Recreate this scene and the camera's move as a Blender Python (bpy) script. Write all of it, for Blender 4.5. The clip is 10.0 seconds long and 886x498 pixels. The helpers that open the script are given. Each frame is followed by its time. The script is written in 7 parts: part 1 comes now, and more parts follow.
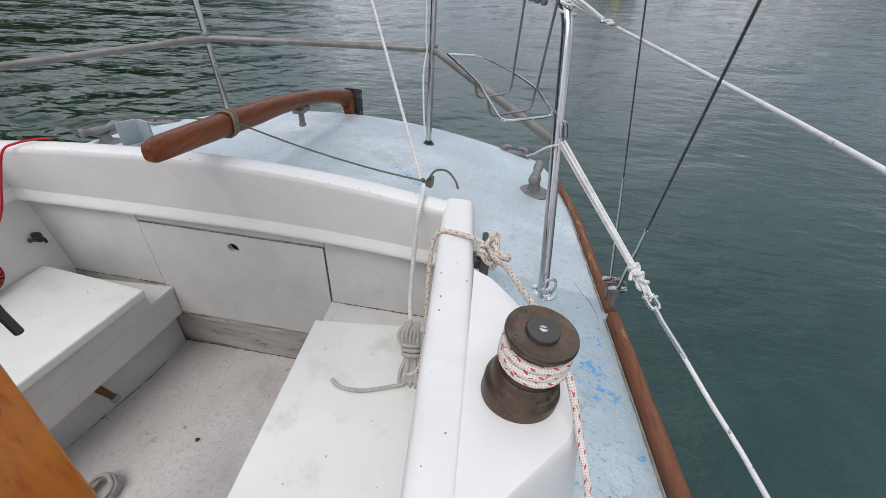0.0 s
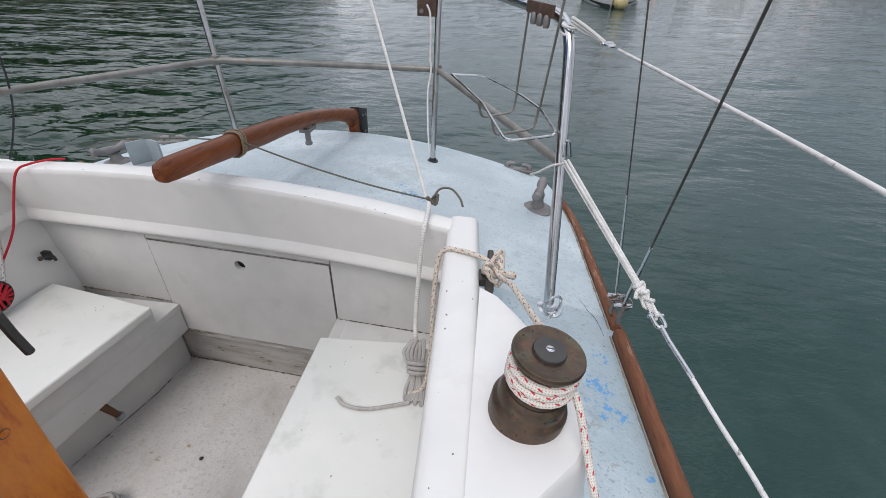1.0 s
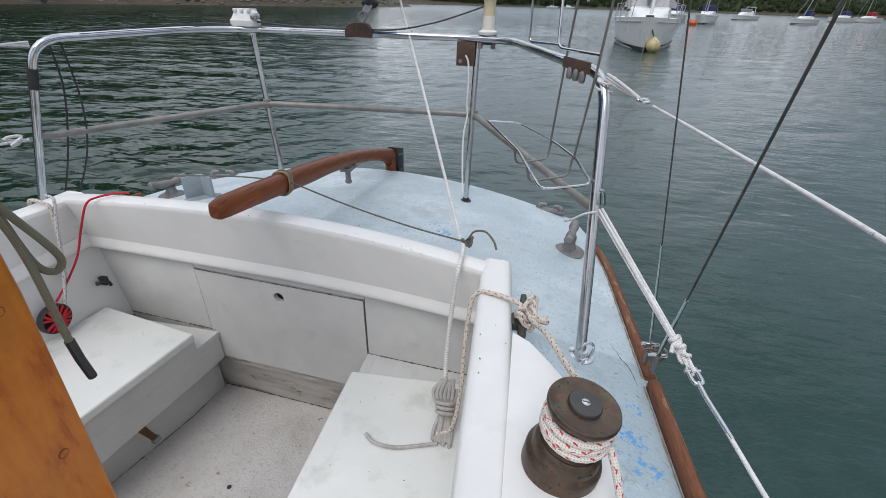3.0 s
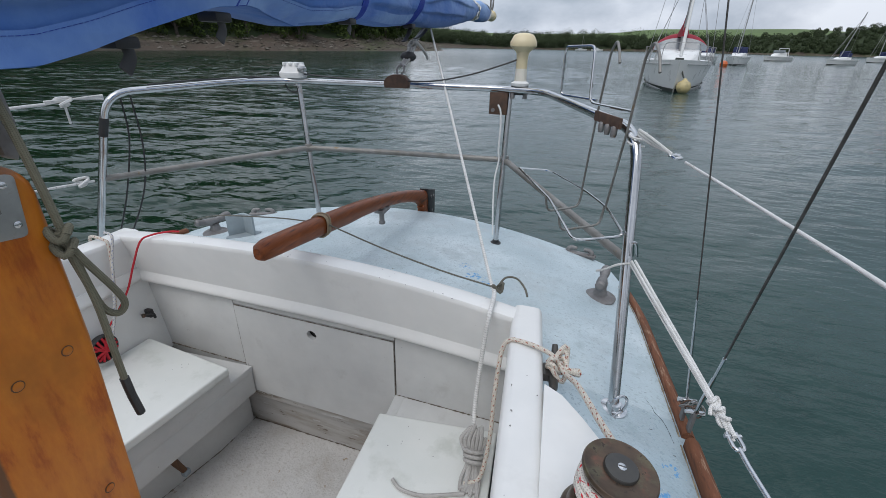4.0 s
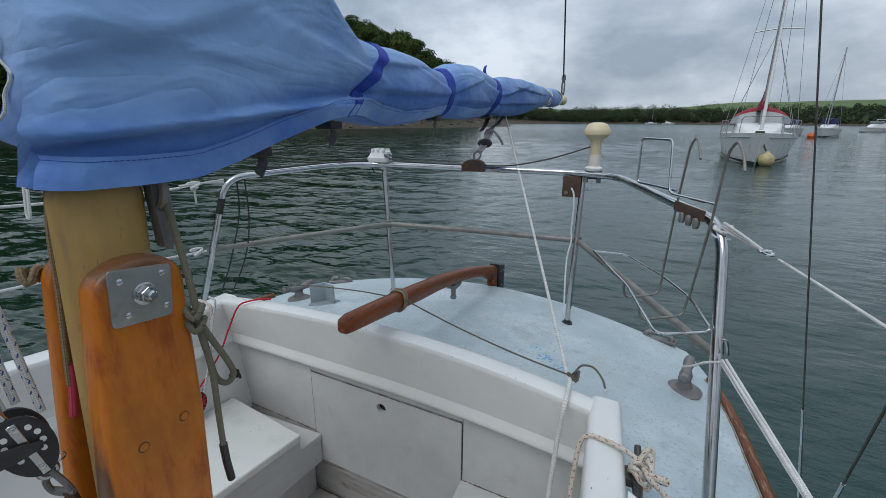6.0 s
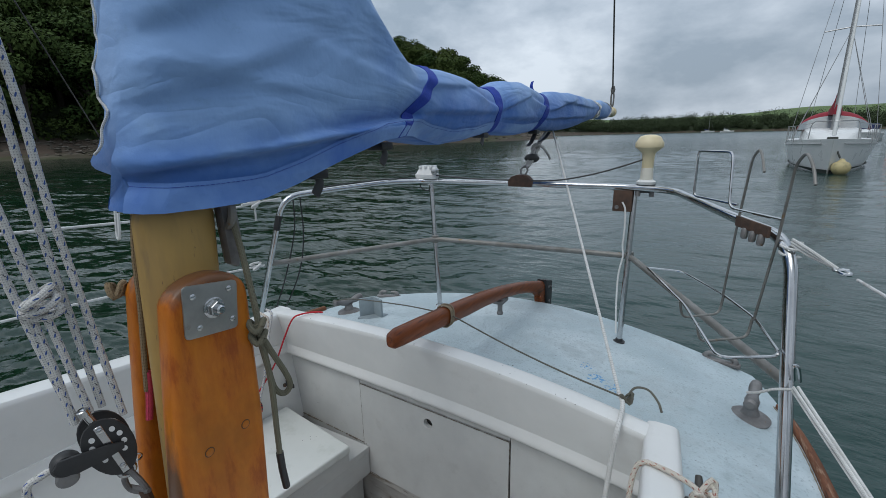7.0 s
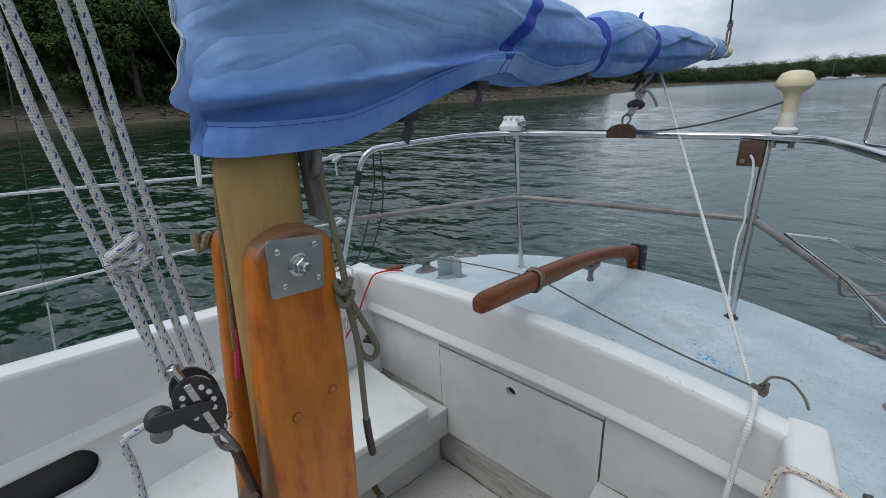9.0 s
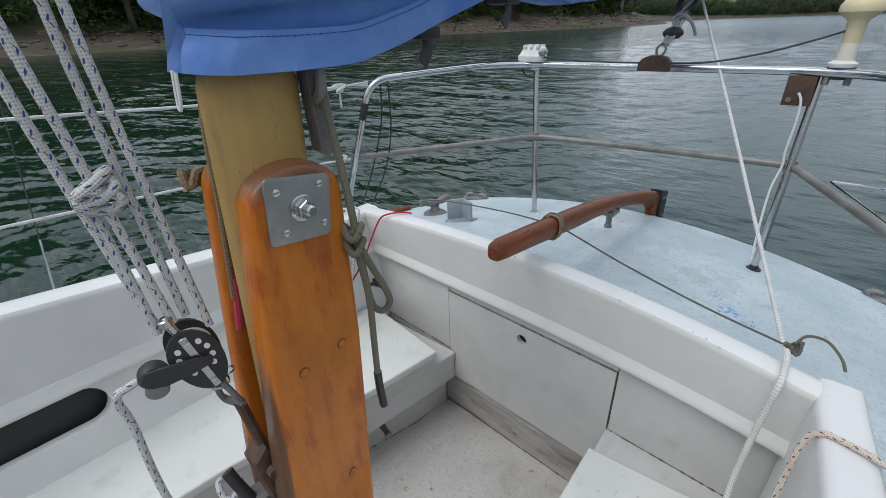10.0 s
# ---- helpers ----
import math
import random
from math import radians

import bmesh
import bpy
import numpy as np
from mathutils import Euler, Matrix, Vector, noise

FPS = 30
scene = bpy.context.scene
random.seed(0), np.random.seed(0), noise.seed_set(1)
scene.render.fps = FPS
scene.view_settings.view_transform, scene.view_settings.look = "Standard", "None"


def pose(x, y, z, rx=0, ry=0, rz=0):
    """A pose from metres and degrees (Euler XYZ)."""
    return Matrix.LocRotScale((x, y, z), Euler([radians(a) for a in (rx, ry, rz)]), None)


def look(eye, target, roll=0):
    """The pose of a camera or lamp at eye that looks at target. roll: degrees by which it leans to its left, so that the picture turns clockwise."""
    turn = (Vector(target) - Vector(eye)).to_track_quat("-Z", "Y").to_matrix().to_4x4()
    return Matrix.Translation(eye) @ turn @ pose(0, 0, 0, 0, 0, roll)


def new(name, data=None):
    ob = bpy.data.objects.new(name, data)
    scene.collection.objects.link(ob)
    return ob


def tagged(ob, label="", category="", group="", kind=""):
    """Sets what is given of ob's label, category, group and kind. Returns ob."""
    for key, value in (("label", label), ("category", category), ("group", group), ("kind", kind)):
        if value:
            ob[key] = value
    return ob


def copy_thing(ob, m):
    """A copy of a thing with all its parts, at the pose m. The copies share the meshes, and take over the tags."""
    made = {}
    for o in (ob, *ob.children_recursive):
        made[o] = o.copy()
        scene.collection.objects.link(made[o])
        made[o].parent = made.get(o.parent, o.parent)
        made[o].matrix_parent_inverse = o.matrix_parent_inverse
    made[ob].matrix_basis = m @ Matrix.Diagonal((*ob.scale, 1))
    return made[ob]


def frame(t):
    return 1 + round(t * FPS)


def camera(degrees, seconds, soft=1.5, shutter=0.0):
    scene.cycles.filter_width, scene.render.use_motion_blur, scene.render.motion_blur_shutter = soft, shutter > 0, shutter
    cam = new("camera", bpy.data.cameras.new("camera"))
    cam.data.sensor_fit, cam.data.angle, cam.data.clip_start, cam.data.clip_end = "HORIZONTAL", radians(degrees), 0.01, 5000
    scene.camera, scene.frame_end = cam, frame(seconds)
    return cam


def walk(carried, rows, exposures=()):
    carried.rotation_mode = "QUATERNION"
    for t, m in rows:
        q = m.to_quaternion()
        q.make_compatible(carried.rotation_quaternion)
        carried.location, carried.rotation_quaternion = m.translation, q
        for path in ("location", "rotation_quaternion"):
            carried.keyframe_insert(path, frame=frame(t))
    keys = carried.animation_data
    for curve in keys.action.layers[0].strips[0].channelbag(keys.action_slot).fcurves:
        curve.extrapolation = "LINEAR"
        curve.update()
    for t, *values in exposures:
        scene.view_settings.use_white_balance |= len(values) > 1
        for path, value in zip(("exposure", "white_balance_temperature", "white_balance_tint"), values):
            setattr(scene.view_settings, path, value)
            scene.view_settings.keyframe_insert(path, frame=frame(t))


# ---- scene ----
cam = camera(91.6, 10.0, soft=0.7)
EXPOSURES = [(0, 0.49, 6690, 16), (2.5, 0.48, 6600, 15), (4.0, 0.27, 6360, 12.5), (4.5, 0.18, 6290, 11.5), (5.5, 0.01, 6200, 9.5), (7.5, -0.05, 6190, 8), (8.5, -0.01, 6190, 8.5), (9.0, 0.13, 6260, 9.5), (10.0, 0.33, 6400, 11)]
PATH = [
    (0, (0.757, -1.031, 1.401), (0.611, 0.58, 0.226), 2.7),
    (0.5, (0.755, -1.031, 1.406), (0.603, 0.599, 0.257), 2.6),
    (1, (0.753, -1.033, 1.411), (0.584, 0.615, 0.29), 2.1),
    (1.5, (0.748, -1.036, 1.418), (0.56, 0.632, 0.33), 1.9),
    (2, (0.743, -1.041, 1.425), (0.535, 0.64, 0.36), 2.1),
    (2.5, (0.741, -1.045, 1.432), (0.491, 0.646, 0.393), 2.0),
    (4, (0.723, -1.061, 1.481), (0.276, 0.691, 0.625), 1.2),
    (4.5, (0.717, -1.07, 1.501), (0.202, 0.703, 0.733), 1.1),
    (5, (0.713, -1.078, 1.515), (0.126, 0.709, 0.834), 0.9),
    (5.5, (0.701, -1.085, 1.525), (0.035, 0.697, 0.907), 0.7),
    (7, (0.695, -1.102, 1.543), (-0.261, 0.58, 1.035), -1.3),
    (7.5, (0.687, -1.097, 1.544), (-0.348, 0.539, 1.043), -2.2),
    (8, (0.664, -1.087, 1.539), (-0.454, 0.492, 1.031), -2.8),
    (8.5, (0.633, -1.069, 1.527), (-0.544, 0.449, 0.967), -3.2),
    (9, (0.588, -1.041, 1.507), (-0.609, 0.413, 0.834), -2.8),
    (9.5, (0.543, -1.011, 1.494), (-0.645, 0.387, 0.696), -2.3),
    (10, (0.52, -0.998, 1.484), (-0.631, 0.354, 0.562), -2.0),
]
walk(cam, [(t, look(eye, target, roll)) for t, eye, target, roll in PATH], EXPOSURES)

# ---- world, sun, exposure ----
world = bpy.data.worlds.new("overcast_sky")
scene.world = world
world.use_nodes = True
wn, wl = world.node_tree.nodes, world.node_tree.links
wn.clear()
SUN_EL, SUN_AZ = radians(58), radians(192)
sky = wn.new("ShaderNodeTexSky")
sky.sky_type, sky.sun_disc, sky.sun_elevation, sky.sun_rotation = "NISHITA", False, SUN_EL, SUN_AZ
sky.dust_density, sky.air_density = 4.0, 1.2
tc = wn.new("ShaderNodeTexCoord")
mp = wn.new("ShaderNodeMapping")
mp.inputs["Scale"].default_value = (1.0, 1.0, 2.0)
cn = wn.new("ShaderNodeTexNoise")
cn.inputs["Scale"].default_value, cn.inputs["Detail"].default_value, cn.inputs["Roughness"].default_value = 2.6, 8.0, 0.55
cn.inputs["Distortion"].default_value = 0.08
cr = wn.new("ShaderNodeValToRGB")
cr.color_ramp.elements[0].position, cr.color_ramp.elements[0].color = 0.38, (3.3, 3.9, 4.6, 1)
cr.color_ramp.elements[1].position, cr.color_ramp.elements[1].color = 0.61, (7.4, 7.9, 8.5, 1)
e = cr.color_ramp.elements.new(0.5)
e.color = (5.15, 5.7, 6.4, 1)
mixw = wn.new("ShaderNodeMix")
mixw.data_type = "RGBA"
mixw.inputs[0].default_value = 0.93
bgw, outw = wn.new("ShaderNodeBackground"), wn.new("ShaderNodeOutputWorld")
bgw.inputs["Strength"].default_value = 0.10
wl.new(tc.outputs["Generated"], mp.inputs["Vector"])
wl.new(mp.outputs["Vector"], cn.inputs["Vector"])
wl.new(cn.outputs["Fac"], cr.inputs["Fac"])
wl.new(sky.outputs["Color"], mixw.inputs[6])
wl.new(cr.outputs["Color"], mixw.inputs[7])
# an overcast sky: brightest overhead, and thinner over the far end of the estuary
thin = wn.new("ShaderNodeVectorMath")
thin.operation = "DOT_PRODUCT"
thin.inputs[1].default_value = (-0.14, 0.16, 0.62)
gain = wn.new("ShaderNodeMath")
gain.operation, gain.inputs[1].default_value, gain.inputs[2].default_value = "MULTIPLY_ADD", 1.0, 0.80
shade = wn.new("ShaderNodeVectorMath")
shade.operation = "SCALE"
wl.new(tc.outputs["Generated"], thin.inputs[0])
wl.new(thin.outputs["Value"], gain.inputs[0])
wl.new(mixw.outputs[2], shade.inputs[0])
wl.new(gain.outputs[0], shade.inputs["Scale"])
wl.new(shade.outputs["Vector"], bgw.inputs["Color"])
wl.new(bgw.outputs[0], outw.inputs["Surface"])
sun = new("sun", bpy.data.lights.new("sun", "SUN"))
sun.data.energy, sun.data.angle, sun.data.color = 1.0, radians(35), (1.0, 0.97, 0.92)
sun.matrix_world = look((0, 0, 30), (-30 * math.sin(SUN_AZ) / math.tan(SUN_EL), -30 * math.cos(SUN_AZ) / math.tan(SUN_EL), 0))


# ---- materials ----
def nodes_of(name):
    m = bpy.data.materials.new(name)
    m.use_nodes = True
    nt = m.node_tree
    return m, nt.nodes, nt.links, nt.nodes["Principled BSDF"]


def noise_node(n, l, vec, scale, detail=4.0, rough=0.6):
    t = n.new("ShaderNodeTexNoise")
    t.inputs["Scale"].default_value, t.inputs["Detail"].default_value, t.inputs["Roughness"].default_value = scale, detail, rough
    l.new(vec, t.inputs["Vector"])
    return t.outputs["Fac"]


def ramp_node(n, l, fac, lo, hi):
    r = n.new("ShaderNodeMapRange")
    r.inputs["From Min"].default_value, r.inputs["From Max"].default_value = lo, hi
    l.new(fac, r.inputs["Value"])
    return r.outputs["Result"]


def mix_node(n, l, fac, a, b):
    m = n.new("ShaderNodeMix")
    m.data_type = "RGBA"
    for sock, v in ((m.inputs[0], fac), (m.inputs[6], a), (m.inputs[7], b)):
        if isinstance(v, (int, float)):
            sock.default_value = v
        elif isinstance(v, tuple):
            sock.default_value = (*v, 1)
        else:
            l.new(v, sock)
    return m.outputs[2]


def surface(name, c1, c2, scale=6.0, rough=0.5, metal=0.0, bump=0.1, bscale=60.0, specks=None, stains=None, stretch=(1, 1, 1), coat=0.0, rvar=0.12):
    """A surface that varies at two scales; specks: (colour, scale, threshold); stains: the same, larger."""
    m, n, l, p = nodes_of(name)
    g = n.new("ShaderNodeTexCoord")
    mpn = n.new("ShaderNodeMapping")
    mpn.inputs["Scale"].default_value = stretch
    l.new(g.outputs["Object"], mpn.inputs["Vector"])
    v = mpn.outputs["Vector"]
    col = mix_node(n, l, ramp_node(n, l, noise_node(n, l, v, scale), 0.3, 0.7), c1, c2)
    for extra, soft in ((stains, 0.16), (specks, 0.035)):
        for c, s, th in extra or ():
            f = ramp_node(n, l, noise_node(n, l, v, s, 5.0, 0.65), th - soft * 0.3, th + soft * 0.7)
            col = mix_node(n, l, f, col, c)
    l.new(col, p.inputs["Base Color"])
    fine = noise_node(n, l, v, bscale, 3.0)
    rr = n.new("ShaderNodeMapRange")
    rr.inputs["To Min"].default_value, rr.inputs["To Max"].default_value = max(0.02, rough - rvar), min(1, rough + rvar)
    l.new(noise_node(n, l, v, scale * 2.3), rr.inputs["Value"])
    l.new(rr.outputs["Result"], p.inputs["Roughness"])
    p.inputs["Metallic"].default_value = metal
    p.inputs["Coat Weight"].default_value = coat
    p.inputs["Coat Roughness"].default_value = 0.15
    if bump:
        b = n.new("ShaderNodeBump")
        b.inputs["Strength"].default_value, b.inputs["Distance"].default_value = bump, 0.004
        l.new(fine, b.inputs["Height"])
        l.new(b.outputs["Normal"], p.inputs["Normal"])
    return m


def rope_material(name, base, fleck=None, fleck2=None, dirty=(0.3, 0.29, 0.26), pitch=0.0075, dirt=0.25):
    """Braided line: diagonal strands and coloured flecks by the length along the rope."""
    m, n, l, p = nodes_of(name)
    uv = n.new("ShaderNodeUVMap")
    sep = n.new("ShaderNodeSeparateXYZ")
    l.new(uv.outputs["UV"], sep.inputs[0])

    def wave(ku, kv, off=0.0):
        a = n.new("ShaderNodeMath"); a.operation = "MULTIPLY"; a.inputs[1].default_value = ku * 2 * math.pi
        b = n.new("ShaderNodeMath"); b.operation = "MULTIPLY_ADD"; b.inputs[1].default_value = kv * 2 * math.pi
        c = n.new("ShaderNodeMath"); c.operation = "SINE"
        d = n.new("ShaderNodeMath"); d.operation = "ADD"; d.inputs[1].default_value = off
        l.new(sep.outputs["X"], a.inputs[0]); l.new(sep.outputs["Y"], b.inputs[0]); l.new(a.outputs[0], b.inputs[2])
        l.new(b.outputs[0], d.inputs[0]); l.new(d.outputs[0], c.inputs[0])
        return c.outputs[0]

    def mul(a, b):
        q = n.new("ShaderNodeMath"); q.operation = "MULTIPLY"
        l.new(a, q.inputs[0]); l.new(b, q.inputs[1])
        return q.outputs[0]

    w1, w2 = wave(5, 1.3 / pitch), wave(-5, 1.3 / pitch)
    weave = mul(w1, w2)
    g = n.new("ShaderNodeTexCoord")
    col = mix_node(n, l, ramp_node(n, l, noise_node(n, l, g.outputs["Object"], 20.0), 0.42, 0.7), base, tuple(base[i] * (1 - dirt) + dirty[i] * dirt for i in range(3)))
    # shade in the hollows between strands is painted as half the base colour
    col = mix_node(n, l, ramp_node(n, l, weave, -0.2, -0.98), col, tuple(v * 0.5 for v in base))
    if fleck:
        f = ramp_node(n, l, mul(wave(3, 0.42 / pitch), wave(1, -0.21 / pitch, 1.0)), 0.70, 0.80)
        col = mix_node(n, l, f, col, fleck)
    if fleck2:
        f = ramp_node(n, l, mul(wave(3, -0.40 / pitch, 2.0), wave(-1, 0.31 / pitch, 0.7)), 0.90, 0.96)
        col = mix_node(n, l, f, col, fleck2)
    l.new(col, p.inputs["Base Color"])
    p.inputs["Roughness"].default_value = 0.85
    b = n.new("ShaderNodeBump")
    b.inputs["Strength"].default_value, b.inputs["Distance"].default_value = 0.5, 0.0006
    l.new(weave, b.inputs["Height"])
    l.new(b.outputs["Normal"], p.inputs["Normal"])
    return m


def wood(name, c1, c2, dark, rough=0.3, along=(14, 1.2, 14), coat=0.5, worn=None, edges=()):
    m, n, l, p = nodes_of(name)
    g = n.new("ShaderNodeTexCoord")
    mpn = n.new("ShaderNodeMapping")
    mpn.inputs["Scale"].default_value = along
    l.new(g.outputs["Object"], mpn.inputs["Vector"])
    grain = noise_node(n, l, mpn.outputs["Vector"], 5.0, 8.0, 0.7)
    broad = noise_node(n, l, g.outputs["Object"], 9.0, 4.0)
    col = mix_node(n, l, ramp_node(n, l, grain, 0.34, 0.66), c1, c2)
    col = mix_node(n, l, ramp_node(n, l, grain, 0.55, 0.70), col, dark)
    col = mix_node(n, l, ramp_node(n, l, broad, 0.48, 0.74), col, tuple(v * 0.62 for v in c1))
    if worn:
        col = mix_node(n, l, ramp_node(n, l, noise_node(n, l, mpn.outputs["Vector"], 1.6, 6.0, 0.7), worn[1], worn[1] + 0.06), col, worn[0])
    # weathered edges, ragged: direction, offset, breadth, colour
    for way, off, breadth, tint in edges:
        dt = n.new("ShaderNodeVectorMath")
        dt.operation = "DOT_PRODUCT"
        dt.inputs[1].default_value = way
        l.new(g.outputs["Object"], dt.inputs[0])
        ad = n.new("ShaderNodeMath")
        ad.operation = "MULTIPLY_ADD"
        ad.inputs[1].default_value = breadth * 5
        l.new(noise_node(n, l, mpn.outputs["Vector"], 2.2, 7.0, 0.7), ad.inputs[0])
        l.new(dt.outputs["Value"], ad.inputs[2])
        col = mix_node(n, l, ramp_node(n, l, ad.outputs[0], off + breadth * 3.3, off + breadth * 2.3), col, tint)
    l.new(col, p.inputs["Base Color"])
    p.inputs["Roughness"].default_value = rough
    p.inputs["Specular IOR Level"].default_value = 0.3
    p.inputs["Coat Weight"].default_value, p.inputs["Coat Roughness"].default_value = coat, 0.12
    b = n.new("ShaderNodeBump")
    b.inputs["Strength"].default_value, b.inputs["Distance"].default_value = 0.25, 0.002
    l.new(grain, b.inputs["Height"])
    l.new(b.outputs["Normal"], p.inputs["Normal"])
    return m


GELCOAT = surface("white_gelcoat", (0.74, 0.74, 0.72), (0.66, 0.665, 0.65), 5.0, 0.38, bump=0.06, bscale=45.0,
                  specks=[((0.2, 0.19, 0.17), 55.0, 0.735)], stains=[((0.64, 0.64, 0.62), 7.0, 0.64)])
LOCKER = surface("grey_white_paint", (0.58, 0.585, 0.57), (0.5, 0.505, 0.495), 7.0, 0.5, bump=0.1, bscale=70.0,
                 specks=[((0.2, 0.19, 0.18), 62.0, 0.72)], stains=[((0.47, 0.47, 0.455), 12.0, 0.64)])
SEAT_PAINT = surface("seat_paint", (0.72, 0.73, 0.70), (0.64, 0.66, 0.63), 4.0, 0.45, bump=0.08, bscale=60.0,
                     specks=[((0.16, 0.14, 0.12), 30.0, 0.735)], stains=[((0.56, 0.58, 0.54), 9.0, 0.6)])
SOLE = surface("dirty_nonskid_sole", (0.66, 0.645, 0.62), (0.54, 0.525, 0.50), 5.0, 0.75, bump=0.9, bscale=110.0,
               stains=[((0.46, 0.42, 0.37), 4.5, 0.60), ((0.38, 0.29, 0.18), 8.0, 0.68)], specks=[((0.54, 0.52, 0.49), 62.0, 0.56), ((0.34, 0.26, 0.17), 19.0, 0.66), ((0.33, 0.29, 0.24), 150.0, 0.66), ((0.25, 0.19, 0.12), 46.0, 0.70)])
PEELING = surface("peeling_white_paint", (0.50, 0.49, 0.47), (0.40, 0.385, 0.36), 9.0, 0.6, bump=0.4, bscale=60.0, stains=[((0.27, 0.235, 0.19), 6.0, 0.50), ((0.17, 0.125, 0.085), 13.0, 0.57)], specks=[((0.13, 0.095, 0.065), 34.0, 0.64), ((0.55, 0.55, 0.54), 26.0, 0.62)], stretch=(0.28, 0.6, 1.7))
DECK = surface("pale_blue_deck_paint", (0.51, 0.59, 0.62), (0.39, 0.475, 0.505), 3.2, 0.6, bump=0.8, bscale=120.0,
               stains=[((0.58, 0.65, 0.675), 2.0, 0.54), ((0.43, 0.49, 0.51), 5.0, 0.56), ((0.36, 0.43, 0.45), 12.0, 0.62)], specks=[((0.36, 0.43, 0.455), 90.0, 0.585), ((0.14, 0.15, 0.15), 58.0, 0.69), ((0.15, 0.36, 0.60), 34.0, 0.735), ((0.62, 0.68, 0.69), 60.0, 0.68)])


def deck_patches(m, spots, paint):
    """Worn places where the older, brighter blue shows through: (x, y, radius)."""
    n, l = m.node_tree.nodes, m.node_tree.links
    p = n["Principled BSDF"]
    g = n.new("ShaderNodeTexCoord")
    col = p.inputs["Base Color"].links[0].from_socket
    ragged = noise_node(n, l, g.outputs["Object"], 62.0, 6.0, 0.72)
    for x, y, r in spots:
        mpn = n.new("ShaderNodeMapping")
        mpn.inputs["Location"].default_value = (-x, -y, 0)
        mpn.inputs["Scale"].default_value = (1, 1, 0)
        l.new(g.outputs["Object"], mpn.inputs["Vector"])
        ln = n.new("ShaderNodeVectorMath")
        ln.operation = "LENGTH"
        l.new(mpn.outputs["Vector"], ln.inputs[0])
        near = n.new("ShaderNodeMapRange")
        near.inputs["From Min"].default_value, near.inputs["From Max"].default_value = 0.0, r
        near.inputs["To Min"].default_value, near.inputs["To Max"].default_value = 0.13, -0.16
        l.new(ln.outputs["Value"], near.inputs["Value"])
        ad = n.new("ShaderNodeMath")
        l.new(near.outputs["Result"], ad.inputs[0])
        l.new(ragged, ad.inputs[1])
        col = mix_node(n, l, ramp_node(n, l, ad.outputs[0], 0.60, 0.625), col, paint)
    l.new(col, p.inputs["Base Color"])


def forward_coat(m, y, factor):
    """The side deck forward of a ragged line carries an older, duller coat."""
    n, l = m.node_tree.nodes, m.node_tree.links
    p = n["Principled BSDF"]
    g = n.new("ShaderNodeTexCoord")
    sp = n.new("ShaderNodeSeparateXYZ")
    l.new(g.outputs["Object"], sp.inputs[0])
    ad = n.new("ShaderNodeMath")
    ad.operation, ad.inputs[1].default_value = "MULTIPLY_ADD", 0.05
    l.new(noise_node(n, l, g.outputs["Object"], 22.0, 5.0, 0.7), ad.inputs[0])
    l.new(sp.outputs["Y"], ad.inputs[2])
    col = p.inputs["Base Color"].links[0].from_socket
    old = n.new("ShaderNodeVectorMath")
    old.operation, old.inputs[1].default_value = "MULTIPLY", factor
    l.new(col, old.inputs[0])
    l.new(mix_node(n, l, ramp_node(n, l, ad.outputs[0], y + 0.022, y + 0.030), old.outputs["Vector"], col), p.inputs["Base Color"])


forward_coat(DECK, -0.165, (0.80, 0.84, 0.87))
deck_patches(DECK, [(0.985, -0.535, 0.045), (1.0, -0.61, 0.05), (0.96, -0.47, 0.03), (1.03, -0.70, 0.05)], (0.33, 0.36, 0.36))
deck_patches(DECK, [(1.03, -0.485, 0.10), (1.014, -0.425, 0.078), (1.045, -0.341, 0.050), (0.985, -0.40, 0.042), (0.49, 0.335, 0.105), (0.55, 0.29, 0.085), (0.44, 0.40, 0.065), (1.07, -0.62, 0.03)], (0.11, 0.31, 0.56))
STEEL = surface("stainless_steel", (0.62, 0.63, 0.64), (0.5, 0.5, 0.5), 12.0, 0.16, 1.0, bump=0.03, bscale=40.0, stains=[((0.33, 0.27, 0.21), 16.0, 0.66)])
DULL_STEEL = surface("weathered_grey_tube", (0.30, 0.295, 0.28), (0.19, 0.18, 0.16), 14.0, 0.55, 0.55, bump=0.2, bscale=120.0, specks=[((0.24, 0.17, 0.10), 26.0, 0.66)])
GALV = surface("galvanised_metal", (0.27, 0.265, 0.26), (0.17, 0.16, 0.155), 22.0, 0.6, 0.5, bump=0.3, bscale=110.0, specks=[((0.2, 0.14, 0.09), 36.0, 0.68)])
RUST = surface("rusty_plate", (0.13, 0.075, 0.05), (0.07, 0.047, 0.037), 40.0, 0.8, 0.2, bump=0.4, bscale=140.0)
BRONZE = surface("tarnished_bronze", (0.12, 0.082, 0.056), (0.07, 0.053, 0.042), 38.0, 0.40, 0.6, bump=0.12, bscale=90.0, stains=[((0.13, 0.12, 0.075), 30.0, 0.56), ((0.20, 0.085, 0.06), 22.0, 0.60)], specks=[((0.055, 0.042, 0.034), 120.0, 0.62)])
BRONZE_DARK = surface("blackened_bronze", (0.06, 0.06, 0.06), (0.09, 0.085, 0.075), 20.0, 0.4, 0.6, bump=0.1)
BLACK = surface("black_plastic", (0.02, 0.02, 0.021), (0.032, 0.032, 0.033), 30.0, 0.5, bump=0.08, bscale=200.0)
BLACK_IRON = surface("black_painted_iron", (0.02, 0.021, 0.024), (0.045, 0.045, 0.045), 22.0, 0.5, 0.2, bump=0.2, specks=[((0.2, 0.12, 0.07), 50.0, 0.7)])
